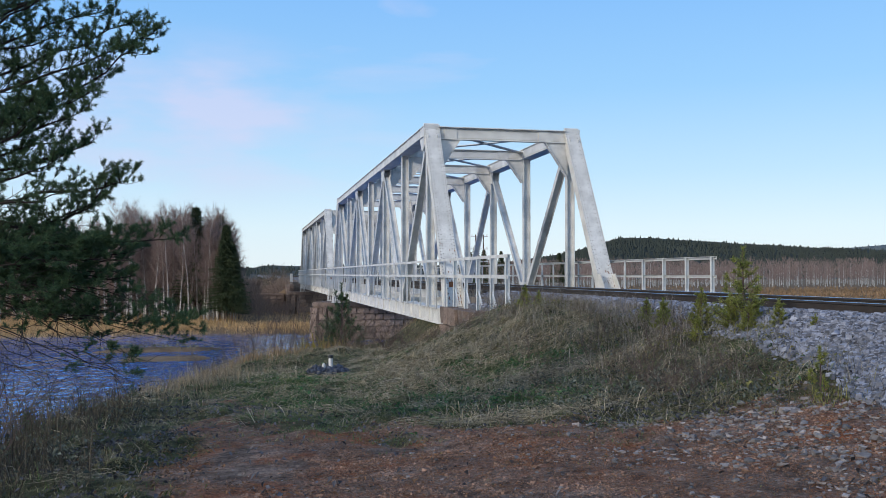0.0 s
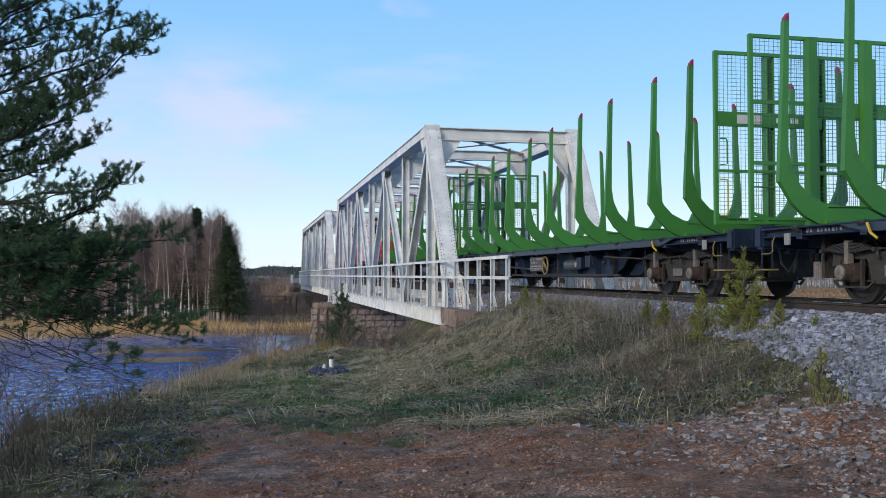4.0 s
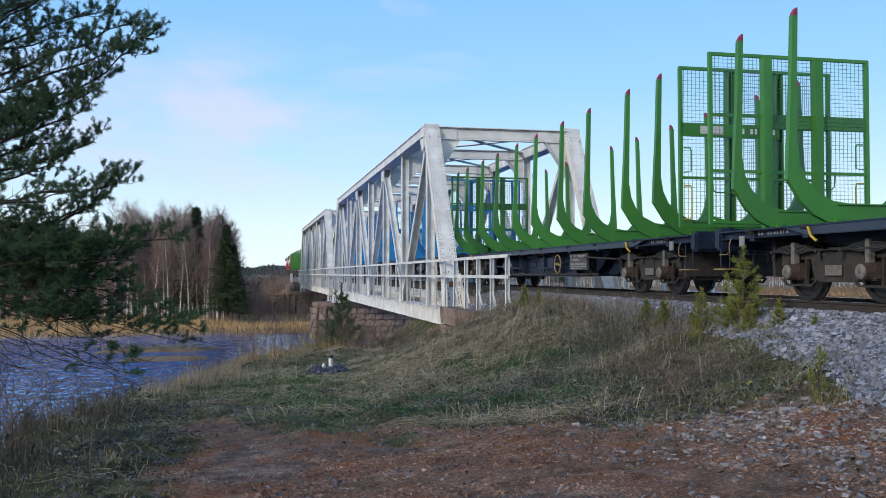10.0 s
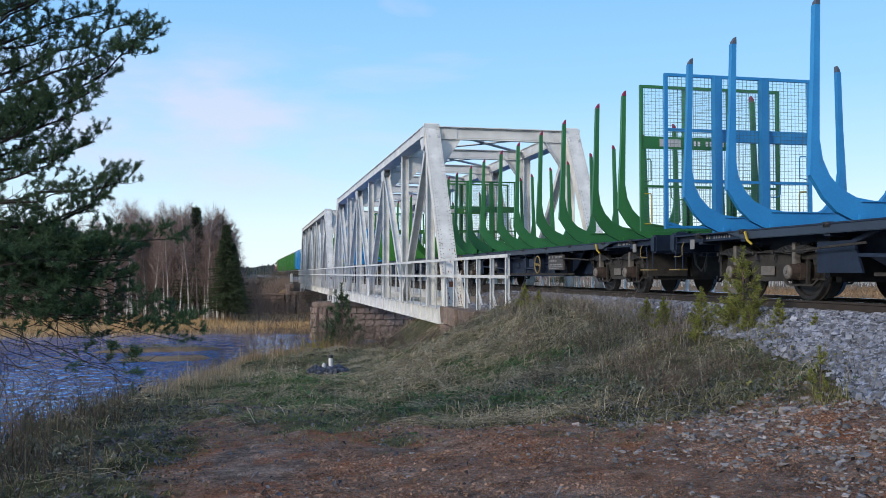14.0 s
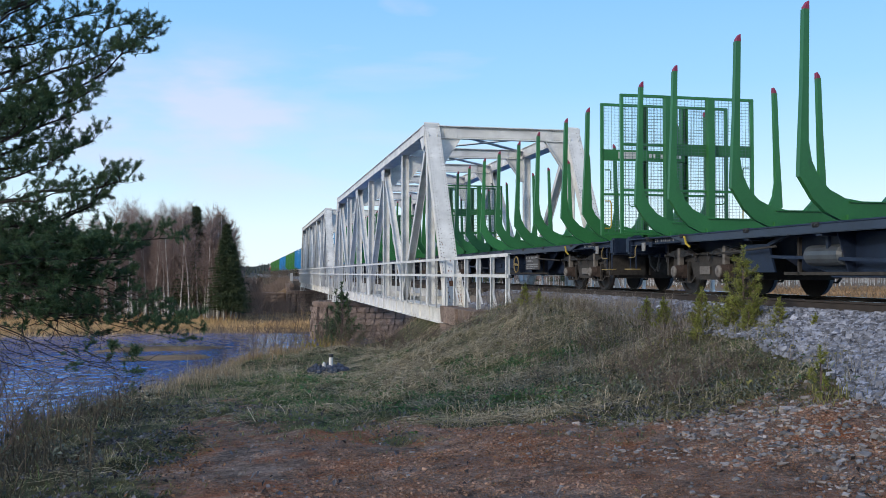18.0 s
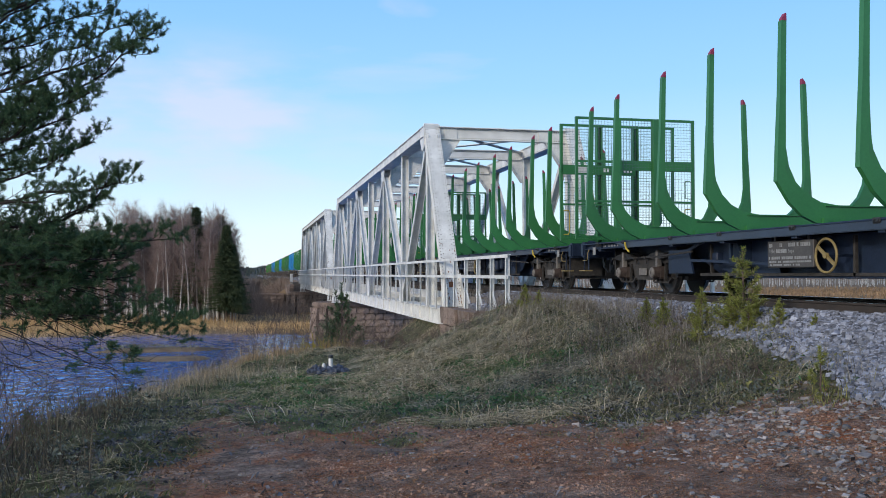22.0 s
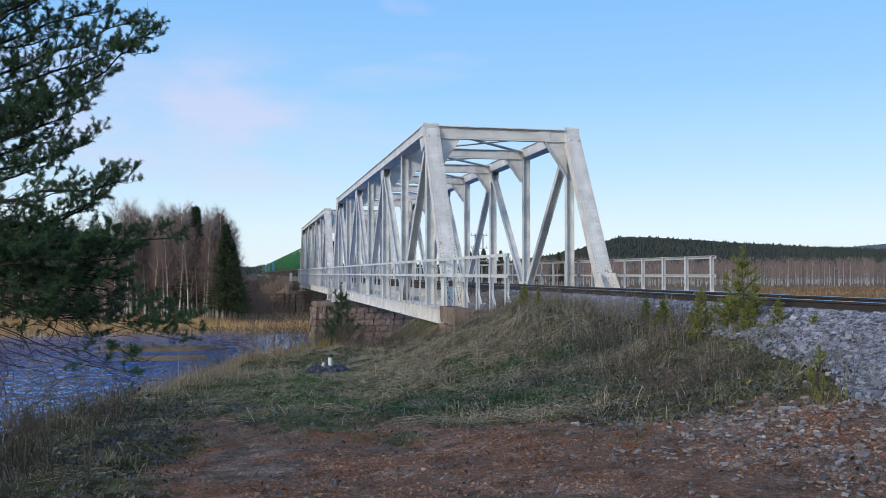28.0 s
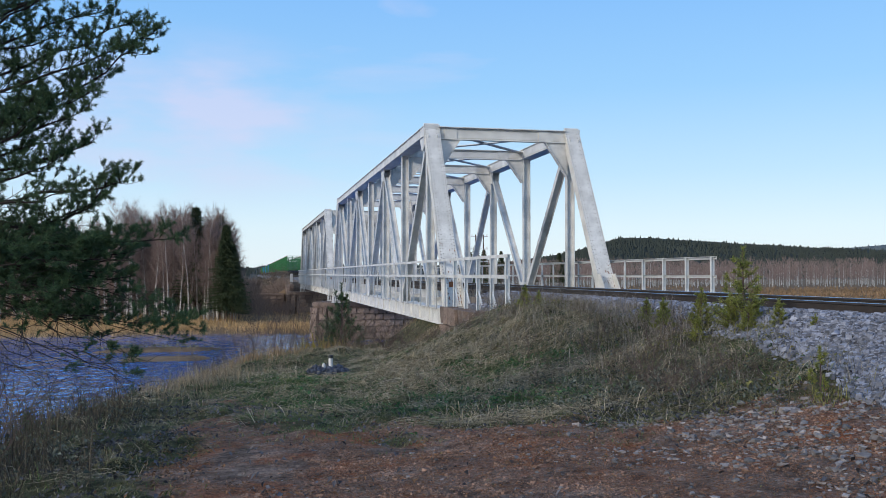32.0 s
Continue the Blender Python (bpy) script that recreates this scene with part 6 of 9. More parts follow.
        for sx in (-1, 1):
            bm = bmesh.new()
            tube(bm, [(sx * 0.98, y, 1.06), (sx * 0.98, y + s * 0.28, 1.06)], 0.11, 10)
            tube(bm, [(sx * 0.98, y + s * 0.28, 1.06), (sx * 0.98, y + s * 0.38, 1.06)], [0.18, 0.24], 12)
            part("buffer", bm, UNDER, loco, "round steel buffer")
    # running gear
    bm = bmesh.new()
    prism(bm, [(-1.10, 1.08), (-1.26, 0.98), (-1.30, 0.62), (-1.18, 0.42), (-0.85, 0.32), (0.85, 0.32), (1.18, 0.42), (1.30, 0.62), (1.26, 0.98), (1.10, 1.08)], "y", -1.05, 0.15)
    tank = part("fuel_tank", bevelled(bm, 0.05, 2), TANK, loco, "blue-grey fuel tank with rounded sides")
    for y in (-0.75, -0.30):
        bm = bmesh.new()
        tube(bm, [(-1.288, y, 0.68), (-1.302, y, 0.68)], [0.10, 0.08], 12)
        part("tank_cap", bm, TANK, tank)
    bm = bmesh.new()
    prism(bm, [(1.15 * math.cos(a), 0.70 + 0.40 * math.sin(a)) for a in [k * math.pi / 16 for k in range(32)]], "y", -2.3, -1.06)
    part("transmission_case", bevelled(bm, 0.03), BOGIE, loco, "dark grimy rounded casing")
    bm = bmesh.new()
    tube(bm, [(-0.95, -2.95, 0.66), (-0.95, -2.9, 0.66), (-0.95, -2.4, 0.66), (-0.95, -2.32, 0.66)], [0.15, 0.26, 0.26, 0.15], 14)
    part("air_reservoir", bm, DUST, loco, "dusty round-ended reservoir")
    bm = bmesh.new()
    box(bm, -0.8, 0.8, -8.0, 4.6, 0.9, 1.24)
    part("underbody", bm, UNDER, loco)
    rnd = random.Random(12)
    for i in range(26):
        y = -7.6 + i * 0.46
        w, h = rnd.uniform(0.10, 0.34), rnd.uniform(0.08, 0.30)
        x = rnd.uniform(-1.38, -1.15)
        bm = bmesh.new()
        if i % 3 == 0:
            tube(bm, [(x, y, 1.22), (x, y, 1.20 - h)], [w * 0.28, w * 0.25], 10)
            tube(bm, [(x, y, 1.20 - h), (x + 0.1, y + w, 1.05 - h)], 0.02, 5)
            part("valve", bm, rnd.choice((DUST, UNDER, BOGIE, BOGIE)), loco)
        else:
            box(bm, x, x + 0.3, y, y + w, 1.22 - h, 1.245)
            part("equipment_box", bevelled(bm, 0.02), rnd.choice((DUST, UNDER, UNDER, BOGIE)), loco)
    for k, z in enumerate((1.16, 1.08)):
        bm = bmesh.new()
        tube(bm, [(-1.30 + 0.1 * k, -7.9, z), (-1.32 + 0.1 * k, -3.0, z - 0.02), (-1.30 + 0.1 * k, 1.0, z), (-1.30 + 0.1 * k, 4.4, z - 0.03)], 0.022, 6)
        part("pipe", bm, BOGIE, loco, "grimy brake pipe")
    for yb in (2.2, -5.35):
        bm = bmesh.new()
        for sx in (-1, 1):
            x = 1.00 * sx
            box(bm, x - 0.05, x + 0.05, -1.75, 1.75, 0.64, 0.84)
            box(bm, x - 0.05, x + 0.08, -0.62, 0.62, 0.34, 0.64)
        box(bm, -0.95, 0.95, -0.3, 0.3, 0.5, 0.9)
        bg_ = part("bogie", bm, BOGIE, loco, "grimy two-axle motor bogie")
        bg_.matrix_basis = pose(0, yb, 0)
        for sx in (-1, 1):
            for yc in (-1.1, 1.1):
                bm = bmesh.new()
                tube(bm, [(0.96 * sx, yc, 0.5), (1.10 * sx, yc, 0.5), (1.20 * sx, yc, 0.5), (1.26 * sx, yc, 0.5)], [0.30, 0.27, 0.22, 0.12], 12)
                box(bm, sx * 1.08 - 0.10, sx * 1.08 + 0.10, yc - 0.20, yc + 0.20, 0.36, 0.80)
                part("axlebox", bevelled(bm, 0.03), DUST, bg_, "dust-caked axlebox")
                bm = bmesh.new()
                tube(bm, [(1.12 * sx, yc + 0.30, 0.30), (1.12 * sx, yc + 0.32, 0.95)], [0.05, 0.07], 8)
                box(bm, 1.05 * sx - 0.10, 1.05 * sx + 0.10, yc + 0.36, yc + 0.52, 0.26, 0.72)
                part("brake_gear", bevelled(bm, 0.015), DUST, bg_)
                bm = bmesh.new()
                box(bm, 1.02 * sx - 0.12, 1.02 * sx + 0.12, yc - 0.56, yc - 0.36, 0.24, 0.60)
                part("brake_shoe", bevelled(bm, 0.04), DUST, bg_)
            # paired coil springs in an upright housing
            bm = bmesh.new()
            for k in (-0.32, 0, 0.32):
                box(bm, 1.16 * sx - 0.09, 1.16 * sx + 0.09, k - 0.028, k + 0.028, 0.40, 1.12)
            box(bm, 1.16 * sx - 0.12, 1.16 * sx + 0.12, -0.36, 0.36, 1.02, 1.17)
            box(bm, 1.16 * sx - 0.12, 1.16 * sx + 0.12, -0.36, 0.36, 0.33, 0.43)
            part("spring_housing", bevelled(bm, 0.015), UNDER, bg_, "blue-black spring housing")
            for ys in (-0.16, 0.16):
                bm = bmesh.new()
                pts = [(1.18 * sx + 0.095 * math.cos(a), ys + 0.095 * math.sin(a), 0.45 + 0.56 * i / 56) for i, a in enumerate([k * math.pi / 4 for k in range(57)])]
                tube(bm, pts, 0.024, 5)
                part("coil_spring", bm, AXLEBOX, bg_, "pale dusty coil spring")
        for yc in (-1.1, 1.1):
            w = part("wheelset", WHEELSET_LOCO, WHEEL, bg_, "dull steel wheels on an axle")
            w.matrix_basis = pose(0, yc, 0.50)
    return loco


loco_front = build_loco()
loco_rear = copy_thing(loco_front, pose(0, 0, 0))


# ---- how the train runs ----
def travelled(t):
    """Metres run since the third second: the train gathers a little speed."""
    rows = ((-3, 0.0), (2, 0.0), (3, 0.0), (6, 0.28), (7, 0.46), (8, 0.75), (9, 1.05), (10, 1.41), (11, 1.79), (12, 2.20), (13, 2.67), (14, 3.18),
            (17, 4.77), (18, 5.38), (19, 6.02), (20, 6.73), (21, 7.48), (22, 8.20), (23, 8.93), (24, 9.70), (28, 12.9), (32, 16.3), (40, 23.5))
    return WAGON * (t - 3) + float(np.interp(t, [r[0] for r in rows], [r[1] for r in rows]))


def motions():
    times = [0, 1, 2, 3, 4.5, 6, 7, 8, 9, 10, 11, 12, 13, 14, 15.5, 17, 18, 19, 20, 21, 22, 23, 24, 26, 28, 30, 32]
    for k, w in enumerate(WAGONS):
        walk(w, [(t, pose(0, 14.58 + travelled(t) - k * WAGON + GATE, 0)) for t in times])
    for ob, off in ((loco_front, 16.09 - travelled(1.0)), (loco_rear, 16.09 - 14.0 - travelled(1.0))):
        walk(ob, [(t, pose(0, off + travelled(t), 0)) for t in times])
    for ob in (*WAGONS, loco_front, loco_rear):
        radius = 0.50 if ob in (loco_front, loco_rear) else 0.46
        for bogie in [o for o in ob.children if o.name.split(".")[0] == "bogie"]:
            for w in [o for o in bogie.children if o.name.split(".")[0] == "wheelset"]:
                spin(w, ob, bogie.location.y + w.location.y, radius)


def spin(wheel, carrier, along, radius):
    """Turn a wheelset while it rolls past; far off, where its turning cannot be told, it rests."""
    place, steps = wheel.location.copy(), []
    base = (14.58 - WAGONS.index(carrier) * WAGON + GATE) if carrier in WAGONS else (16.09 - (0 if carrier == loco_front else 14.0) - travelled(1.0))
    turn = 0.0
    rows = [(0.0, 0.0)]
    for i in range(1, int(32 * FPS) + 1):
        t = i / FPS
        y = base + travelled(t) + along
        if 4 < y < 44:
            turn -= math.degrees((travelled(t) - travelled(t - 1 / FPS)) / radius)
            if rows[-1][0] < t - 1.5 / FPS:
                rows.append((t - 1 / FPS, rows[-1][1]))
            rows.append((t, turn))
    rows.append((32.0, turn))
    walk(wheel, [(t, pose(*place, a, 0, 0)) for t, a in rows])


# ---- plants and loose stones ----
def blades(rng, x, y, z, h, w, lean, flat=1.0):
    """Bent grass blades rooted at (x, y, z): arrays of triangles."""
    n = len(x)
    a = rng.uniform(0, 2 * np.pi, n)
    b = rng.uniform(0, 2 * np.pi, n)
    s = np.stack([np.cos(a), np.sin(a), np.zeros(n)], -1) * (w / 2)[:, None]
    l = np.stack([np.cos(b), np.sin(b), np.zeros(n)], -1) * (lean * h)[:, None]
    root = np.stack([x, y, z - 0.02], -1)
    up = np.zeros((n, 3))
    up[:, 2] = h
    mid = root + up * 0.55 + l * 0.3
    tip = root + up * (1 - 0.35 * np.minimum(lean, 1.4)[:, None]) + l
    v = np.stack([root - s, root + s, mid - s * 0.7, mid + s * 0.7, tip], 1).reshape(-1, 3)
    base = np.arange(n)[:, None, None] * 5
    f = (base + np.array([[0, 1, 3], [0, 3, 2], [2, 3, 4]])[None]).reshape(-1, 3)
    return v, f


def stuff(name, me, label, category):
    return tagged(new(name, me), label, category, kind="stuff")


def scatter(rng, n, x0, x1, y0, y1, keep):
    """Random places in a rectangle, kept by a probability."""
    x, y = rng.uniform(x0, x1, n), rng.uniform(y0, y1, n)
    ok = rng.uniform(0, 1, n) < keep(x, y)
    return x[ok], y[ok]


def patches(x, y, f, seed):
    return 0.5 + 0.25 * (np.sin(x * f + seed) * np.cos(y * f * 1.3 + seed * 2) + np.sin((x + y) * f * 1.9 + seed) * np.sin((x - y * 0.7) * f * 2.3))


def land_only(x, y):
    return (bank(x, y) < 1.2) * (x < -2.1)


def gravelled(x, y):
    """The stony shoulder below the track."""
    edge = y + 3.6 * np.maximum(-1.75 - x, 0) + 1.6 * (drift(x, y, 1.1, 12) - 0.5)
    return smooth(15.6, 13.2, edge) * (x < -1.4)


def strands(rng, x, y, ln, w, heading, rise):
    """Long straws lying over one another: narrow ribbons bent along the ground."""
    n = len(x)
    bend = rng.normal(0, 0.5, n)
    rows, px, py = [], x.copy(), y.copy()
    for k in range(4):
        s = k / 3
        a = heading + bend * s
        if k:
            px, py = px + np.cos(a) * ln / 3, py + np.sin(a) * ln / 3
        z = height(px, py) + 0.008 + rise * 3.2 * s * (1.12 - s)
        half = w * (0.5, 0.5, 0.4, 0.1)[k]
        t = rng.uniform(0, 0.7, n)
        rows.append(np.stack([px - np.sin(a) * half, py + np.cos(a) * half, z - half * t], -1))
        rows.append(np.stack([px + np.sin(a) * half, py - np.cos(a) * half, z + half * t], -1))
    v = np.stack(rows, 1).reshape(-1, 3)
    f = (np.arange(n)[:, None, None] * 8 + np.array([[0, 1, 3, 2], [2, 3, 5, 4], [4, 5, 7, 6]])[None]).reshape(-1, 4)
    return v, f


def sprigs(rng, x, y, h, w, twigs, spread, base=None):
    """Withered weeds: a bent stem with side twigs, all in thin slips."""
    n = len(x)
    z = height(x, y) if base is None else base
    a = rng.uniform(0, 2 * np.pi, n)
    lean = np.stack([np.cos(a), np.sin(a), np.zeros(n)], -1) * (h * rng.uniform(0.0, 0.45, n))[:, None]
    root = np.stack([x, y, z - 0.02], -1)
    tip = root + lean + np.array([0, 0, 1.0]) * h[:, None]
    b = rng.uniform(0, 2 * np.pi, n)
    s = np.stack([np.cos(b), np.sin(b), np.zeros(n)], -1) * (w / 2)[:, None]
    mid = root * 0.5 + tip * 0.5 - lean * 0.22
    v = [np.stack([root - s, root + s, mid - s * 0.8, mid + s * 0.8, tip], 1).reshape(-1, 3)]
    f = [(np.arange(n)[:, None, None] * 5 + np.array([[0, 1, 3], [0, 3, 2], [2, 3, 4]])[None]).reshape(-1, 3)]
    m = n * twigs
    g = rng.uniform(0.25, 0.98, m)
    k = np.repeat(np.arange(n), twigs)
    c = np.where((g < 0.5)[:, None], root[k] + (mid - root)[k] * (g * 2)[:, None], mid[k] + (tip - mid)[k] * (g * 2 - 1)[:, None])
    d = rng.normal(0, 1, (m, 3)) * spread
    d[:, 2] = np.abs(d[:, 2]) + 0.45
    d /= np.linalg.norm(d, axis=1)[:, None]
    e = c + d * (h[k] * rng.uniform(0.12, 0.38, m) * (1.15 - 0.6 * g))[:, None]
    t = np.cross(d, rng.normal(0, 1, (m, 3)))
    t = t / (np.linalg.norm(t, axis=1)[:, None] + 1e-6) * (w[k] * 0.35)[:, None]
    v.append(np.stack([c - t, c + t, e], 1).reshape(-1, 3))
    f.append(np.arange(m * 3).reshape(-1, 3) + n * 5)
    return np.concatenate(v), np.concatenate(f)


def leaflets(rng, x, y, z, size, tilt):
    """Single curled leaves: four slips about a sunk midrib."""
    n = len(x)
    a = rng.uniform(0, 2 * np.pi, n)
    d = np.stack([np.cos(a), np.sin(a), rng.uniform(-0.5, 0.9, n) * tilt], -1) * size[:, None]
    e = np.stack([-np.sin(a), np.cos(a), rng.uniform(-0.8, 0.8, n) * tilt], -1) * (size * rng.uniform(0.4, 0.75, n))[:, None]
    c = np.stack([x, y, z], -1)
    lift = np.zeros((n, 3))
    lift[:, 2] = size * rng.uniform(0.1, 0.75, n)
    v = np.stack([c - d, c + e + lift, c + d + lift * 0.5, c - e + lift, c], 1).reshape(-1, 3)
    f = (np.arange(n)[:, None, None] * 5 + np.array([[0, 4, 1], [1, 4, 2], [2, 4, 3], [3, 4, 0]])[None]).reshape(-1, 3)
    return v, f


def near_ring(x, y):
    return np.hypot(x + 7.94, y - 20.7) > 0.72


def open_turf(x, y):
    """Turf proper: land that is neither path nor gravel nor the ring of stones."""
    return land_only(x, y) * near_ring(x, y) * (1 - soil(x, y)) * (1 - smooth(0.25, 0.7, gravelled(x, y)))


def matted(x, y):
    """Where dead straw lies thick."""
    hump = np.exp(-(((x + 5.6) / 1.9) ** 2 + ((y - 17.0) / 3.4) ** 2))
    return np.clip(1.1 * hump + 0.75 * smooth(0.52, 0.68, drift(x, y, 0.8, 21)), 0, 1) * (1 - 0.7 * smooth(-7.2, -8.4, x)) * (1 - 0.8 * smooth(-9.2, -10, x)) * (1 - 0.92 * np.clip(mossy(x, y), 0, 1))


def build_grass():
    rng = np.random.default_rng(11)
    # undergrass: short dull blades, thin over the hollows
    x, y = scatter(rng, 420000, -13, -2.3, 7, 34, lambda a, b: open_turf(a, b) * np.clip(1.2 - 0.02 * b, 0.4, 1) * smooth(0.32, 0.62, drift(a, b, 2.4, 3)) * 0.85)
    h = (rng.gamma(2.6, 0.018, len(x)) + 0.02) * (0.5 + 0.9 * drift(x, y, 1.1, 6))
    v, f = blades(rng, x, y, height(x, y), h, rng.uniform(0.005, 0.010, len(x)), rng.uniform(0.4, 2.6, len(x)))
    stuff("dry_turf", cloud_mesh("dry_turf", v, f, STRAW), "matted dry straw-coloured autumn grass", "grass")
    # green grass and broad herbs in the damp places
    def lush(a, b):
        return open_turf(a, b) * np.clip(1.3 * mossy(a, b) * smooth(0.3, 0.55, drift(a, b, 2.7, 9)) + 0.55 * smooth(0.48, 0.62, drift(a, b, 0.6, 14)) + 0.08 + 0.14 * smooth(-7.0, -8.5, a), 0, 1) * (1 - 0.75 * smooth(-9.6, -10.6, a))
    x, y = scatter(rng, 300000, -13, -2.3, 7, 34, lush)
    h = rng.gamma(3.0, 0.016, len(x)) + 0.02
    v, f = blades(rng, x, y, height(x, y), h, rng.uniform(0.006, 0.012, len(x)), rng.uniform(0.3, 1.8, len(x)))
    stuff("green_turf", cloud_mesh("green_turf", v, f, GRASS), "short green grass between the dry tufts", "grass")
    x, y = scatter(rng, 60000, -12, -2.6, 8, 28, lambda a, b: open_turf(a, b) * np.clip(1.0 * mossy(a, b) * smooth(0.42, 0.62, drift(a, b, 3.3, 31)) + 0.10 * smooth(0.55, 0.7, drift(a, b, 1.6, 33)), 0, 1) * smooth(-9.6, -8.2, a))
    v, f = leaflets(rng, x, y, height(x, y) + rng.uniform(0.02, 0.09, len(x)), rng.uniform(0.012, 0.034, len(x)), 1.0)
    stuff("green_herbs", cloud_mesh("green_herbs", v, f, HERB), "low green herbs in the damp turf", "herbs")
    # bleached straw combed flat, each tussock its own way
    cx, cy = scatter(rng, 5200, -12.0, -2.5, 8.5, 33, lambda a, b: open_turf(a, b) * (0.10 + 0.90 * matted(a, b)))
    n = len(cx)
    way0, size0 = rng.uniform(0, 2 * np.pi, n), rng.gamma(4.0, 0.25, n) + 0.3
    for name, count, mat, label, rise, wide in (("straw_wisps", 40000, WISP, "bleached straw lying in tussocks", 0.022, (0.004, 0.008)),
                                                ("pale_straws", 3200, PALE_STRAW, "pale straws arching out of the tussocks", 0.040, (0.004, 0.007))):
        pick = rng.integers(0, n, count)
        x, y = cx[pick] + rng.normal(0, 0.13, count), cy[pick] + rng.normal(0, 0.13, count)
        ok = open_turf(x, y) ** 2 > rng.uniform(0, 1, count)
        x, y, pick = x[ok], y[ok], pick[ok]
        way = way0[pick] + rng.normal(0, 0.5, len(x))
        v, f = strands(rng, x, y, (rng.gamma(5.0, 0.045, len(x)) + 0.06) * np.minimum(size0[pick], 1.8), rng.uniform(*wide, len(x)), way, rng.gamma(2.0, rise, len(x)))
        stuff(name, cloud_mesh(name, v, f, mat), label, "grass")
    # single straws standing free
    x, y = scatter(rng, 2200, -11.5, -2.8, 8, 26, lambda a, b: open_turf(a, b) * (0.1 + 0.9 * smooth(0.5, 0.7, drift(a, b, 1.2, 7))))
    v, f = blades(rng, x, y, height(x, y), rng.gamma(5.0, 0.042, len(x)) + 0.05, rng.uniform(0.003, 0.0055, len(x)), rng.uniform(0.2, 1.5, len(x)))
    stuff("standing_straws", cloud_mesh("standing_straws", v, f, PALE_STRAW), "single bleached straws standing in the turf", "grass")
    # tall dead grass along the river bank
    def tall(x, y):
        b = bank(x, y)
        return np.clip(smooth(-2.6, -0.8, b) * (b < 4.0), 0, 1) * smooth(0.25, 0.6, drift(x, y, 0.9, 5)) * (y > 15) * (x < -3.0)
    x, y = scatter(rng, 52000, -19, -2.2, 14, 44, tall)
    h = (rng.gamma(6.0, 0.055, len(x)) + 0.08) * (0.5 + 0.9 * drift(x, y, 0.7, 15)) * np.where((y > 26) & (x > -8), 0.75, 1.0)
    v, f = blades(rng, x, y, height(x, y), h, rng.uniform(0.006, 0.012, len(x)), rng.uniform(0.05, 0.9, len(x)))
    stuff("tall_dead_grass", cloud_mesh("tall_dead_grass", v, f, SEDGE), "tall fawn dead grass leaning along the bank", "grass")
    # rank growth under the pine
    def rank(a, b):
        return smooth(-10.9, -11.7, a + 0.35 * np.sin(b * 1.3)) * (bank(a, b) < 2.5) * smooth(17.5, 14, b) * smooth(0.25, 0.55, drift(a, b, 1.3, 2))
    x, y = scatter(rng, 24000, -18, -10.3, 5.5, 18, rank)
    h = (rng.gamma(4.0, 0.050, len(x)) + 0.05) * (0.45 + 0.6 * smooth(-10.7, -12.0, x))
    v, f = blades(rng, x, y, height(x, y), h, rng.uniform(0.005, 0.012, len(x)), rng.uniform(0.1, 1.3, len(x)))
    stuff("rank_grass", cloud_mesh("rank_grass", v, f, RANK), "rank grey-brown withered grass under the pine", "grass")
    x, y = scatter(rng, 450, -18, -10.5, 6, 18, rank)
    v, f = blades(rng, x, y, height(x, y), rng.gamma(5.0, 0.050, len(x)) + 0.08, rng.uniform(0.004, 0.008, len(x)), rng.uniform(0.0, 1.0, len(x)))
    stuff("pale_stalks", cloud_mesh("pale_stalks", v, f, SEDGE), "pale bent grass stalks under the pine", "grass")
    x, y = scatter(rng, 14000, -16, -10.2, 6, 17, lambda a, b: rank(a, b) * smooth(0.5, 0.66, drift(a, b, 1.9, 41)))
    v, f = leaflets(rng, x, y, height(x, y) + rng.uniform(0.03, 0.30, len(x)), rng.uniform(0.012, 0.034, len(x)), 1.2)
    stuff("bank_herbs", cloud_mesh("bank_herbs", v, f, HEATHER), "grey-green herbs in the rank grass", "herbs")
    x, y = scatter(rng, 1500, -17, -10.4, 6.5, 17, rank)
    v, f = sprigs(rng, x, y, rng.gamma(6.0, 0.07, len(x)) + 0.2, rng.uniform(0.006, 0.010, len(x)), 9, 0.8)
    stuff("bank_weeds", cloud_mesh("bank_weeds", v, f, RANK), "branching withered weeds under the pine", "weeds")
    # withered weeds over the shoulder and crest of the bank
    def thick(a, b):
        edge = smooth(0.85, 0.35, gravelled(a, b)) * (1 - soil(a, b)) * land_only(a, b)
        return edge * (smooth(-5.4, -3.6, a) * smooth(8.6, 10, b)) * (0.15 + 0.85 * smooth(0.38, 0.6, drift(a, b, 1.3, 51)))
    x, y = scatter(rng, 13000, -5.6, -2.1, 8.6, 31, thick)
    h = (rng.gamma(4.0, 0.042, len(x)) + 0.05) * (0.45 + 1.0 * drift(x, y, 0.8, 52)) * np.where(x > -3.2, 0.7, 1.0) * np.where(y < 13, 0.75, 1.0) * (1 - 0.3 * smooth(18, 26, y))
    v, f = sprigs(rng, x, y, h, rng.uniform(0.005, 0.009, len(x)), 9, 0.8)
    stuff("withered_weeds", cloud_mesh("withered_weeds", v, f, WEED_STEM), "grey-brown branching weeds on the bank crest", "weeds")
    x, y = scatter(rng, 26000, -5.6, -2.1, 8.8, 31, lambda a, b: thick(a, b) * smooth(0.5, 0.66, drift(a, b, 1.0, 54)))
    v, f = leaflets(rng, x, y, height(x, y) + rng.uniform(0.02, 0.20, len(x)), rng.uniform(0.012, 0.032, len(x)), 1.2)
    stuff("crest_herbs", cloud_mesh("crest_herbs", v, f, OLIVE), "low olive and brown herbs among the crest weeds", "herbs")
    x, y = scatter(rng, 1500, -5.6, -2.1, 8.8, 31, thick)
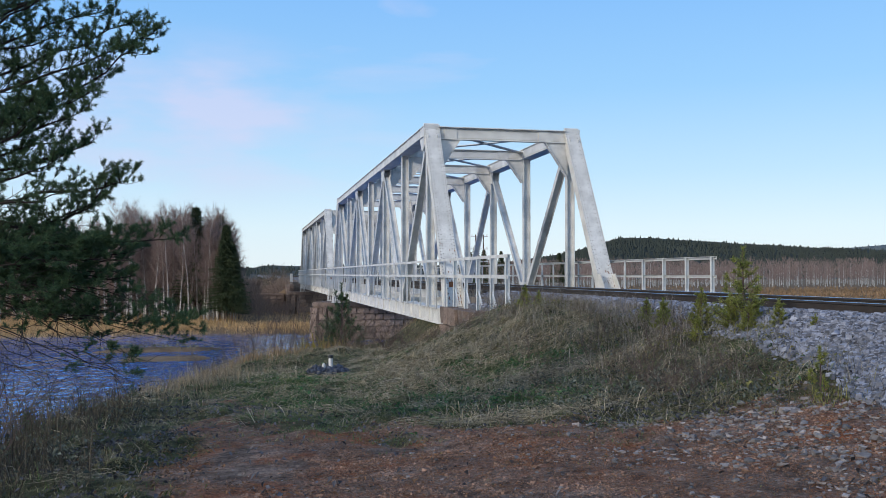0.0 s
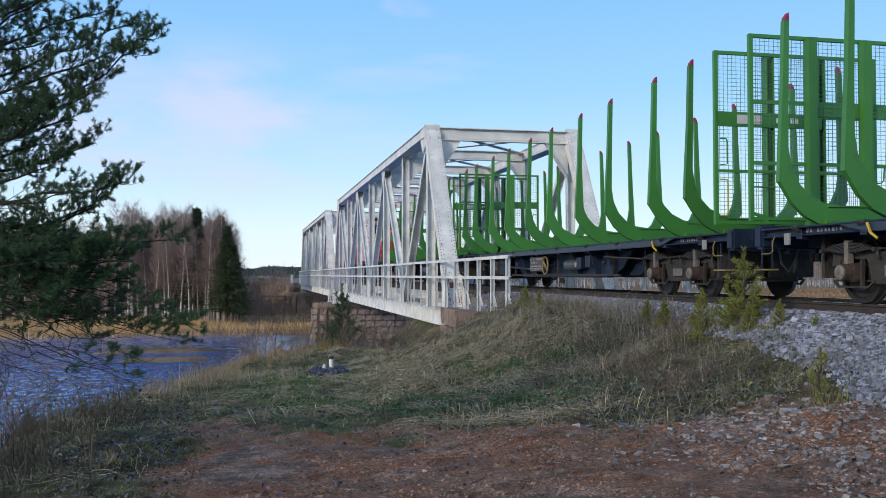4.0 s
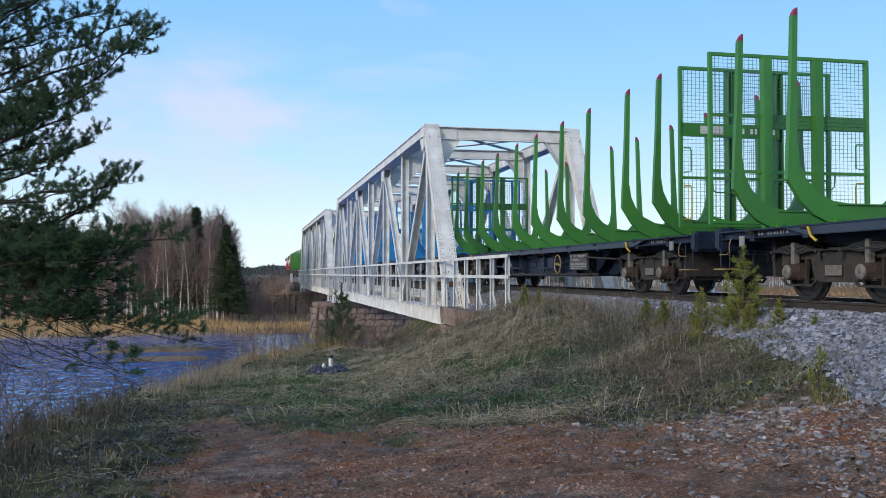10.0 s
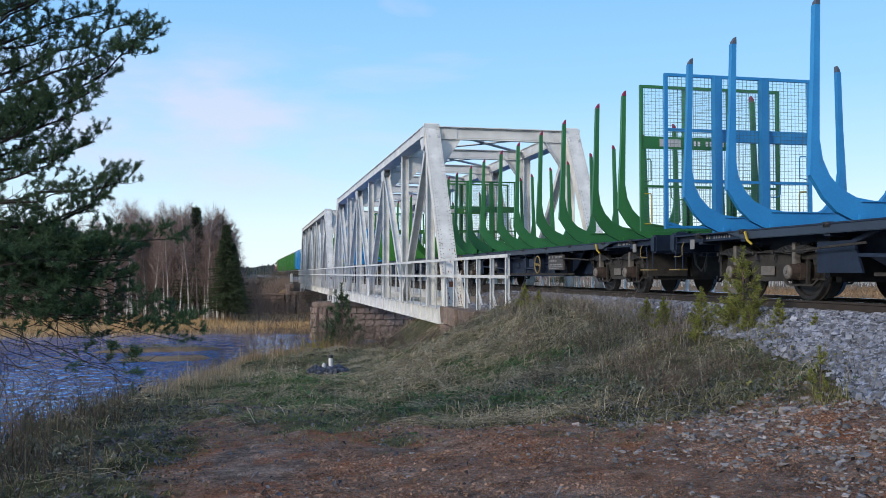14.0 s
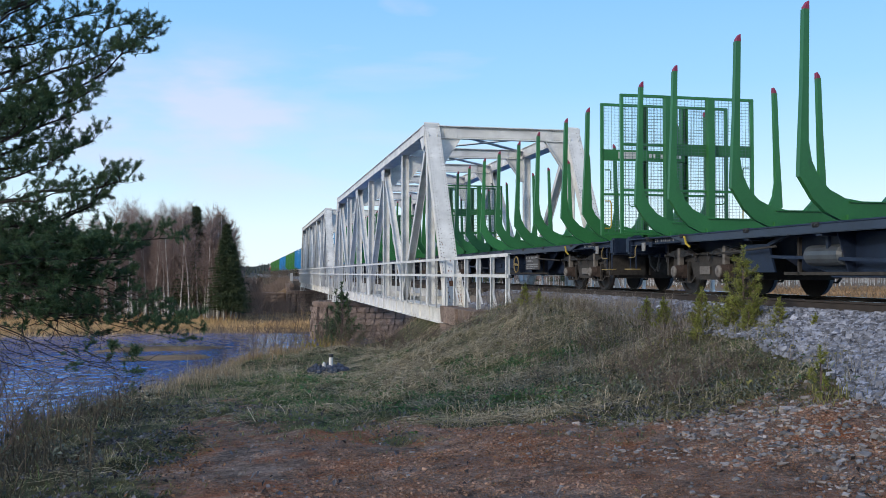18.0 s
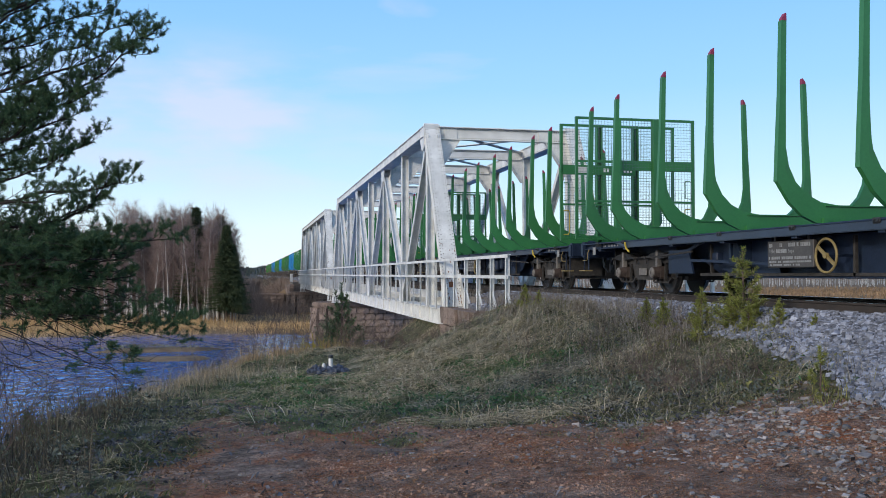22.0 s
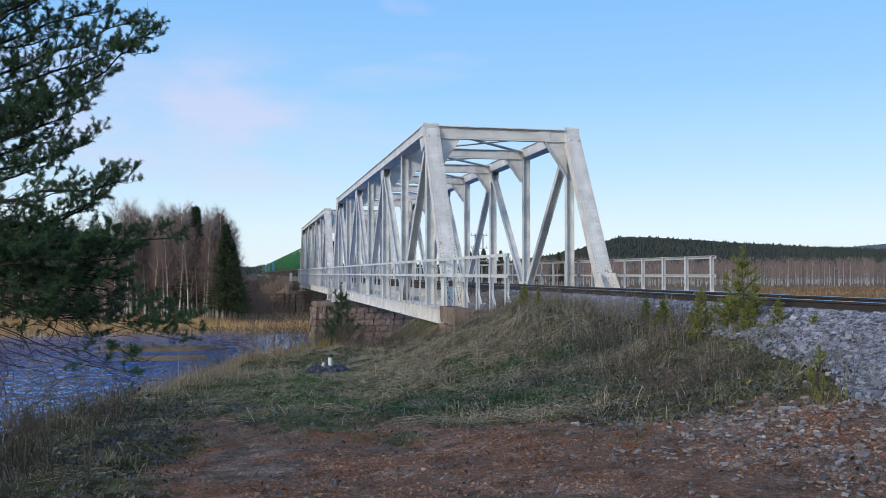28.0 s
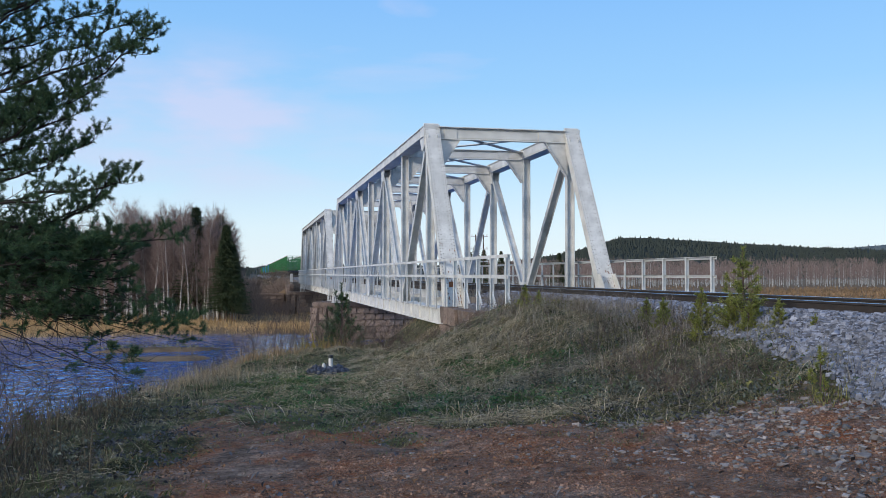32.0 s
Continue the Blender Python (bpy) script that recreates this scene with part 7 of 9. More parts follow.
    v, f = sprigs(rng, x, y, (rng.gamma(6.0, 0.045, len(x)) + 0.08) * (1 - 0.35 * smooth(18, 26, y)), rng.uniform(0.005, 0.008, len(x)), 5, 0.6)
    stuff("pale_weeds", cloud_mesh("pale_weeds", v, f, STEM), "pale dry weed stalks on the crest", "weeds")
    x, y = scatter(rng, 1100, -9.5, -4.5, 9.5, 30, lambda a, b: open_turf(a, b) * smooth(0.48, 0.66, drift(a, b, 1.1, 61)))
    v, f = sprigs(rng, x, y, rng.gamma(5.0, 0.035, len(x)) + 0.06, rng.uniform(0.005, 0.008, len(x)), 6, 0.7)
    stuff("turf_weeds", cloud_mesh("turf_weeds", v, f, WEED_STEM), "dark withered weeds in the turf", "weeds")
    # grass at the edge of the ballast
    x, y = scatter(rng, 15000, -3.3, -1.85, 13.6, 31, lambda a, b: smooth(-3.1, -2.6, a) * smooth(0.35, 0.6, drift(a, b, 1.6, 4)) * smooth(13.6, 15.6, b + 2.0 * (-1.9 - a)))
    z = np.maximum(height(x, y), np.where(x > -2.4, -0.30 - 0.58 * (np.abs(x) - 1.95), -9))
    v, f = blades(rng, x, y, z, rng.gamma(4.0, 0.055, len(x)) + 0.04, rng.uniform(0.006, 0.012, len(x)), rng.uniform(0.1, 1.4, len(x)))
    stuff("crest_grass", cloud_mesh("crest_grass", v, f, STEM), "grey-brown dead grass along the ballast edge", "grass")
    # leafy herbs at the foot of the weeds and in the stones
    def foot(a, b):
        s = 0.0 * a
        for cx, cy, rx, ry in ((-4.7, 11.0, 0.7, 0.9), (-4.2, 10.2, 0.6, 0.6), (-5.6, 10.4, 0.7, 0.5), (-6.4, 11.2, 0.6, 0.6), (-4.9, 12.6, 0.7, 1.0), (-3.9, 9.2, 0.5, 0.5)):
            s = s + np.exp(-(((a - cx) / rx) ** 2 + ((b - cy) / ry) ** 2))
        return np.clip(s, 0, 1) * smooth(0.35, 0.6, drift(a, b, 2.3, 6)) * (1 - soil(a, b))
    x, y = scatter(rng, 26000, -8.0, -3.2, 8.4, 15, foot)
    v, f = leaflets(rng, x, y, height(x, y) + rng.uniform(0.01, 0.16, len(x)), rng.uniform(0.012, 0.030, len(x)), 1.1)
    stuff("grey_herbs", cloud_mesh("grey_herbs", v, f, HEATHER), "blue-grey low herbs at the turf's foot", "herbs")
    x, y = scatter(rng, 17000, -4.2, -1.6, 7.6, 17, lambda a, b: np.clip(np.exp(-(((a + 1.9) / 0.22) ** 2 + ((b - 11.3) / 1.6) ** 2)) + np.exp(-(((a + 2.3) / 0.35) ** 2 + ((b - 13.6) / 1.2) ** 2)) + 0.8 * np.exp(-(((a + 3.9) / 0.35) ** 2 + ((b - 8.3) / 0.5) ** 2)), 0, 1) * smooth(0.45, 0.65, drift(a, b, 2.6, 9)))
    v, f = blades(rng, x, y, height(x, y) + 0.02, rng.gamma(4.0, 0.028, len(x)) + 0.02, rng.uniform(0.006, 0.012, len(x)), rng.uniform(0.2, 1.4, len(x)))
    stuff("herb_fringe", cloud_mesh("herb_fringe", v, f, OLIVE), "olive-green herbs among the stones", "herbs")
    # dry stalks in the gravel
    x, y = scatter(rng, 3200, -4.4, -1.8, 7.8, 14, lambda a, b: smooth(0.1, 0.4, gravelled(a, b)) * smooth(1.02, 0.75, gravelled(a, b) + 0.12 * drift(a, b, 2.0, 73)) * (0.25 + 0.75 * smooth(0.5, 0.7, drift(a, b, 1.4, 71)) * smooth(-2.4, -3.2, a)))
    v, f = sprigs(rng, x, y, rng.gamma(5.0, 0.045, len(x)) + 0.08, rng.uniform(0.004, 0.007, len(x)), 8, 0.8)
    stuff("gravel_weeds", cloud_mesh("gravel_weeds", v, f, WEED_STEM), "thin brown weeds growing through the stones", "weeds")
    # needle litter on the worn earth
    x, y = scatter(rng, 150000, -11.5, -3.0, 4.5, 12.5, lambda a, b: soil(a, b) * smooth(0.36, 0.6, drift(a, b, 1.3, 2)))
    v, f = blades(rng, x, y, height(x, y) + 0.02, rng.uniform(0.005, 0.016, len(x)), rng.uniform(0.004, 0.008, len(x)), rng.uniform(2.5, 6.0, len(x)))
    stuff("needle_litter", cloud_mesh("needle_litter", v, f, DUFF), "rusty brown pine needles strewn on the path", "litter")
    # moss and low herbs along the rim of the path
    x, y = scatter(rng, 90000, -11.5, -3.6, 5, 13, lambda a, b: smooth(0.02, 0.3, soil(a, b)) * (0.06 + 0.94 * smooth(0.97, 0.7, soil(a, b))) * smooth(0.42, 0.62, drift(a, b, 1.4, 15)))
    v, f = blades(rng, x, y, height(x, y), rng.gamma(3.0, 0.008, len(x)) + 0.012, rng.uniform(0.006, 0.012, len(x)), rng.uniform(0.3, 2.0, len(x)))
    stuff("rim_moss", cloud_mesh("rim_moss", v, f, OLIVE), "olive moss and herbs on the rim of the path", "moss")
    # golden reeds
    def reeds(x, y):
        far = smooth(77, 80, y) * (1 - smooth(112, 124, y)) * (x < 10)
        return far * (0.3 + 0.7 * patches(x, y, 0.3, 2)) * (1 - 0.85 * smooth(-13, -9, x) * smooth(86, 94, y))
    x, y = scatter(rng, 230000, -60, 12, 76, 126, reeds)
    h = rng.gamma(5.0, 0.085, len(x)) * (0.35 + 1.2 * patches(x, y, 0.45, 7)) + 0.12
    v, f = blades(rng, x, y, height(x, y), h, rng.uniform(0.015, 0.045, len(x)), rng.uniform(0.2, 1.8, len(x)))
    stuff("far_reeds", cloud_mesh("far_reeds", v, f, REED), "golden-brown reeds on the far bank", "reeds")
    def shore(a, b):
        return np.exp(-((b - 27.9 - 1.55 * (a + 9.7)) / 1.0) ** 2) * smooth(0.3, 0.6, drift(a, b, 1.2, 17)) * smooth(-10.6, -9.4, a) * smooth(-5.8, -6.6, a)
    x, y = scatter(rng, 15000, -11, -5.5, 25, 35, shore)
    h = (rng.gamma(6.0, 0.05, len(x)) + 0.08) * (0.5 + 0.8 * drift(x, y, 0.9, 18))
    v, f = blades(rng, x, y, np.maximum(height(x, y), WATER_Z - 0.2), h, rng.uniform(0.008, 0.02, len(x)), rng.uniform(0.05, 0.8, len(x)))
    stuff("near_reeds", cloud_mesh("near_reeds", v, f, AMBER), "amber dry reeds at the water's edge", "reeds")
    x, y = scatter(rng, 150000, 60, 330, 100, 420, lambda a, b: np.clip((np.hypot(a + 9.7, b) > 300) + 0.9 * smooth(30.2, 31.8, np.degrees(np.arctan2(a + 9.7, b))) * smooth(150, 172, np.hypot(a + 9.7, b)), 0, 1) * (np.hypot(a + 9.7, b) < 345) * patches(a, b, 0.05, 4) * (0.28 + 0.72 * (np.hypot(a + 9.7, b) < 300)))
    ok = (np.arctan2(x + 9.7, y) > radians(31)) | (rng.uniform(0, 1, len(x)) < 0.6)
    x, y = x[ok], y[ok]
    h = rng.gamma(5.0, 0.10, len(x)) + 0.2
    v, f = blades(rng, x, y, height(x, y), h, rng.uniform(0.15, 0.45, len(x)), rng.uniform(0.05, 0.8, len(x)))
    stuff("lake_reeds", cloud_mesh("lake_reeds", v, f, FEN), "orange-brown reeds on the far lake shore", "reeds")
    x, y = scatter(rng, 5200, -10.5, -5.5, 30, 38, lambda a, b: np.clip(np.exp(-(((a + 7.55) / 0.42) ** 2 + ((b - 31.8) / 0.7) ** 2)) + 0.5 * np.exp(-(((a + 6.7) / 0.4) ** 2 + ((b - 33.0) / 0.7) ** 2)), 0, 1))
    v, f = blades(rng, x, y, height(x, y), rng.gamma(6.0, 0.065, len(x)) + 0.12, rng.uniform(0.012, 0.024, len(x)), rng.uniform(0.1, 0.9, len(x)))
    stuff("shore_herbs", cloud_mesh("shore_herbs", v, f, GOLDEN), "yellow-green willow herbs at the shore", "herbs")
    # a sandbar of washed-up reeds in the river
    x, y = scatter(rng, 5000, -24, -11, 62, 67, lambda a, b: smooth(0.35, 0.6, height(a, b) + 5.2) * patches(a, b, 0.8, 3))
    v, f = blades(rng, x, y, height(x, y), rng.gamma(5.0, 0.03, len(x)) + 0.03, rng.uniform(0.04, 0.1, len(x)), rng.uniform(0.5, 2.5, len(x)))
    stuff("reed_mat", cloud_mesh("reed_mat", v, f, STRAW), "flattened brown reeds on a sandbar", "reeds")


def stone_cloud(rng, x, y, size, material, name, label, sink=0.35, flat=0.65):
    """Angular stones: boxes with every corner shaken, joined."""
    n = len(x)
    corner = np.array([[sx, sy, sz] for sz in (-1, 1) for sy in (-1, 1) for sx in (-1, 1)], dtype=float)
    c = corner[None] * rng.uniform(0.25, 1.0, (n, 8, 3))
    c *= size[:, None, None] * 0.5
    c *= np.stack([rng.uniform(0.8, 1.5, n), rng.uniform(0.7, 1.1, n), np.full(n, flat) * rng.uniform(0.7, 1.2, n)], -1)[:, None]
    a, b = rng.uniform(0, 2 * np.pi, n), rng.uniform(-0.5, 0.5, n)
    ca, sa, cb, sb = np.cos(a)[:, None], np.sin(a)[:, None], np.cos(b)[:, None], np.sin(b)[:, None]
    X, Y, Z = c[..., 0], c[..., 1], c[..., 2]
    Y, Z = Y * cb - Z * sb, Y * sb + Z * cb
    X, Y = X * ca - Y * sa, X * sa + Y * ca
    z = height(x, y)
    bed = np.where(np.abs(x) < 2.5, np.maximum(z, np.where(np.abs(x) < 1.95, -0.165 - 0.30 * np.maximum(np.abs(x) - 1.5, 0), -0.30 - 0.58 * (np.abs(x) - 1.95))), z)
    v = np.stack([X + x[:, None], Y + y[:, None], Z + (bed + size * (0.5 - sink) * flat)[:, None]], -1).reshape(-1, 3)
    q = np.array([[0, 2, 3, 1], [4, 5, 7, 6], [0, 1, 5, 4], [1, 3, 7, 5], [3, 2, 6, 7], [2, 0, 4, 6]])
    f = (np.arange(n)[:, None, None] * 8 + q[None]).reshape(-1, 4)
    return stuff(name, cloud_mesh(name, v, f, material), label, "stones")


def build_stones():
    rng = np.random.default_rng(21)
    x, y = scatter(rng, 60000, -5.2, -1.45, 3, 17, lambda a, b: smooth(0.0, 0.3, gravelled(a, b)) * 0.95)
    stone_cloud(rng, x, y, rng.gamma(4.0, 0.007, len(x)) + 0.016, STONE, "gravel_slope", "loose blue-grey crushed stones on the bank", 0.15, 0.9)
    x, y = scatter(rng, 13000, -5.2, -1.45, 4, 17, lambda a, b: smooth(0.1, 0.7, gravelled(a, b)) * 0.95)
    stone_cloud(rng, x, y, rng.gamma(6.0, 0.009, len(x)) + 0.022, STONE, "crushed_rock", "large blue-grey crushed rocks on the bank", 0.2, 0.8)
    x, y = scatter(rng, 36000, -2.5, 1.5, 8, 30, lambda a, b: (0.45 + 0.55 * (a < -0.8)) * (np.abs(np.abs(a) - 0.8) > 0.12))
    stone_cloud(rng, x, y, rng.gamma(9.0, 0.006, len(x)) + 0.015, STONE, "ballast_stones", "crushed ballast stones about the rails")
    x, y = scatter(rng, 30000, -10, -2.5, 3, 14, lambda a, b: soil(a, b) * (0.10 + 0.8 * smooth(-7.8, -4.2, a)) * smooth(0.3, 0.6, drift(a, b, 1.3, 6)))
    stone_cloud(rng, x, y, (rng.gamma(2.2, 0.010, len(x)) + 0.008) * (0.6 + 0.75 * smooth(-8.0, -4.6, x)), PATH_STONE, "path_stones", "scattered pale stones trodden into the path", 0.5)
    x, y = scatter(rng, 900, -8.8, -3.0, 4.6, 10.5, lambda a, b: soil(a, b) * (0.06 + 0.94 * smooth(-7.4, -4.6, a)) * (1 - 0.5 * smooth(8, 10, b)))
    stone_cloud(rng, x, y, rng.gamma(4.0, 0.009, len(x)) + 0.018, PATH_STONE, "path_slabs", "flat grey stones lying on the path", 0.3, 0.5)
    x, y = scatter(rng, 60000, -10.6, -3.4, 4.5, 11.5, lambda a, b: soil(a, b) * smooth(0.36, 0.6, drift(a, b, 1.7, 4)))
    stone_cloud(rng, x, y, rng.gamma(2.5, 0.0042, len(x)) + 0.006, CLOD, "earth_crumbs", "reddish-brown crumbs of trodden earth", 0.35)
    # the nearest stones one by one
    kinds = []
    for i in range(6):
        bm = bmesh.new()
        bmesh.ops.create_icosphere(bm, subdivisions=1, radius=0.5)
        for v in bm.verts:
            v.co *= 1 + 0.55 * noise.noise(v.co * 1.9 + Vector((i * 5, 1, 0)))
        kinds.append(mesh_from(bm, "stone", SINGLE_STONE))
    rnd = random.Random(8)
    earth = bpy.data.objects["ground"]
    made = 0
    while made < 280:
        x, y = rnd.uniform(-8.6, -3.9), rnd.uniform(5.2, 9.5)
        if rnd.random() > 0.15 + 0.85 * float(smooth(-8, -4.5, x)):
            continue
        s = (0.012 + rnd.gammavariate(2.5, 0.010)) * (0.65 + 0.45 * float(smooth(-8, -4.5, x)))
        st = part("stone", kinds[made % 6], SINGLE_STONE, earth)
        st.matrix_basis = pose(x, y, float(height(x, y)) + s * 0.12, rnd.uniform(-20, 20), rnd.uniform(-20, 20), rnd.uniform(0, 360)) @ Matrix.Diagonal((s * 1.3, s, s * 0.7, 1))
        made += 1
    # fallen leaves, blown together along the foot of the turf
    drifts = ((-8.07, 12.6, 0.35, 0.5), (-7.6, 11.8, 0.35, 0.35), (-7.0, 9.9, 0.5, 0.4), (-6.3, 11.0, 0.45, 0.5), (-5.8, 10.6, 0.5, 0.5), (-5.7, 9.8, 0.5, 0.35), (-5.2, 9.6, 0.5, 0.5),
              (-4.8, 9.0, 0.4, 0.4), (-4.5, 9.8, 0.5, 0.6), (-5.6, 12.2, 0.4, 0.6), (-8.9, 13.4, 0.5, 0.5), (-10.8, 8.0, 0.45, 1.2), (-10.8, 10.2, 0.4, 1.3), (-10.7, 12.8, 0.45, 1.2), (-11.3, 10.2, 0.3, 1.2), (-9.9, 14.0, 0.5, 0.8))
    def drifted(a, b):
        s = 0.010 + 0.10 * smooth(0.52, 0.68, drift(a, b, 1.5, 4)) + 0.10 * smooth(0.02, 0.3, soil(a, b)) * smooth(0.98, 0.6, soil(a, b))
        for cx, cy, rx, ry in drifts:
            s = s + (1.3 if cx < -10 else 0.5) * np.exp(-(((a - cx) / rx) ** 2 + ((b - cy) / ry) ** 2)) * smooth(0.35, 0.6, drift(a, b, 2.3, 3))
        return np.clip(s, 0, 1) * (bank(a, b) < 0)
    x, y = scatter(rng, 70000, -12.5, -3.2, 5, 24, drifted)
    v, f = leaflets(rng, x, y, height(x, y) + rng.uniform(0.01, 0.05, len(x)), rng.uniform(0.010, 0.030, len(x)), 1.0)
    stuff("fallen_leaves", cloud_mesh("fallen_leaves", v, f, LITTER), "curled grey-brown fallen leaves", "leaves")
    x, y = scatter(rng, 16000, -11.5, -3.2, 5, 16, lambda a, b: (bank(a, b) < 0) * (0.04 + 0.5 * smooth(0.5, 0.68, drift(a, b, 1.2, 8))) * (0.3 + 0.7 * smooth(0.02, 0.4, soil(a, b))))
    v, f = leaflets(rng, x, y, height(x, y) + rng.uniform(0.008, 0.03, len(x)), rng.uniform(0.008, 0.022, len(x)), 0.7)
    stuff("brown_leaves", cloud_mesh("brown_leaves", v, f, BROWN_LEAF), "small rusty leaves strewn over the path", "leaves")


def pine_bough(rng, bm, root, tip, lift, r0, twigs, shoots, twig_len=0.5, bare=0.25):
    """A bough from root to tip, bent by lift, with twigs that end in upturned shoots; gathers the shoots that bear needles."""
    root, tip = Vector(root), Vector(tip)
    steps = 9
    length = (tip - root).length
    swing = Vector(rng.normal(0, 0.06, 3)) * length
    pts = []
    for i in range(steps + 1):
        f = i / steps
        p = root.lerp(tip, f) + Vector((0, 0, -lift * 4 * f * (1 - f))) + swing * math.sin(f * 3.1) + Vector(rng.normal(0, 0.018, 3))
        pts.append(p)
    tube(bm, pts, [r0 * (1 - 0.82 * i / steps) for i in range(steps + 1)], 5)
    for k in range(twigs):
        f = bare + (1 - bare) * (k + rng.uniform(0, 0.9)) / twigs
        i = min(int(f * steps), steps - 1)
        b = pts[i].lerp(pts[i + 1], f * steps - i)
        axis = (pts[i + 1] - pts[i]).normalized()
        side = axis.cross(Vector((0, 0, 1))).normalized() * (1 if k % 2 else -1)
        td = (axis * rng.uniform(0.5, 1.0) + side * rng.uniform(0.3, 0.9) + Vector((0, 0, rng.uniform(-0.35, 0.6)))).normalized()
        tl = twig_len * (1.2 - 0.8 * f) * rng.uniform(0.55, 1.25)
        line, d = [b], td.copy()
        for q in range(4):
            d = (d + Vector((0, 0, 0.12)) + Vector(rng.normal(0, 0.13, 3))).normalized()
            line.append(line[-1] + d * tl / 4)
        tube(bm, line, [r0 * 0.26, r0 * 0.20, r0 * 0.15, r0 * 0.11, r0 * 0.08], 3, False)
        for q in range(1, 5):
            for w in range((1, 1, 2, 3)[q - 1]):
                sd = (d * 0.8 + Vector(rng.normal(0, 0.55, 3)) + Vector((0, 0, 0.35))).normalized()
                e = line[q] + sd * rng.uniform(0.05, 0.13)
                tube(bm, [line[q], e], [r0 * 0.09, r0 * 0.06], 3, False)
                if rng.uniform() < 0.88:
                    shoots.append((line[q], e))
    shoots.append((pts[-2], pts[-1]))


def shoot_needles(rng, shoots, length, width, count):
    """Needles set all round the shoots, slanting forwards."""
    a, b = np.array([q[0] for q in shoots]), np.array([q[1] for q in shoots])
    n = len(a)
    k = np.repeat(np.arange(n), count)
    ax = (b - a) / (np.linalg.norm(b - a, axis=1)[:, None] + 1e-6)
    g = rng.uniform(0.15, 1.05, (n * count, 1))
    r = np.cross(ax[k], rng.normal(0, 1, (n * count, 3)))
    r /= np.linalg.norm(r, axis=1)[:, None] + 1e-6
    d = ax[k] * rng.uniform(0.25, 0.95, (n * count, 1)) + r
    d /= np.linalg.norm(d, axis=1)[:, None]
    t = np.cross(d, rng.normal(0, 1, (n * count, 3)))
    t = t / (np.linalg.norm(t, axis=1)[:, None] + 1e-6) * width / 2
    root = a[k] + (b - a)[k] * g
    v = np.stack([root - t, root + t, root + d * length * rng.uniform(0.7, 1.15, (n * count, 1))], 1).reshape(-1, 3)
    return v, np.arange(len(v)).reshape(-1, 3)


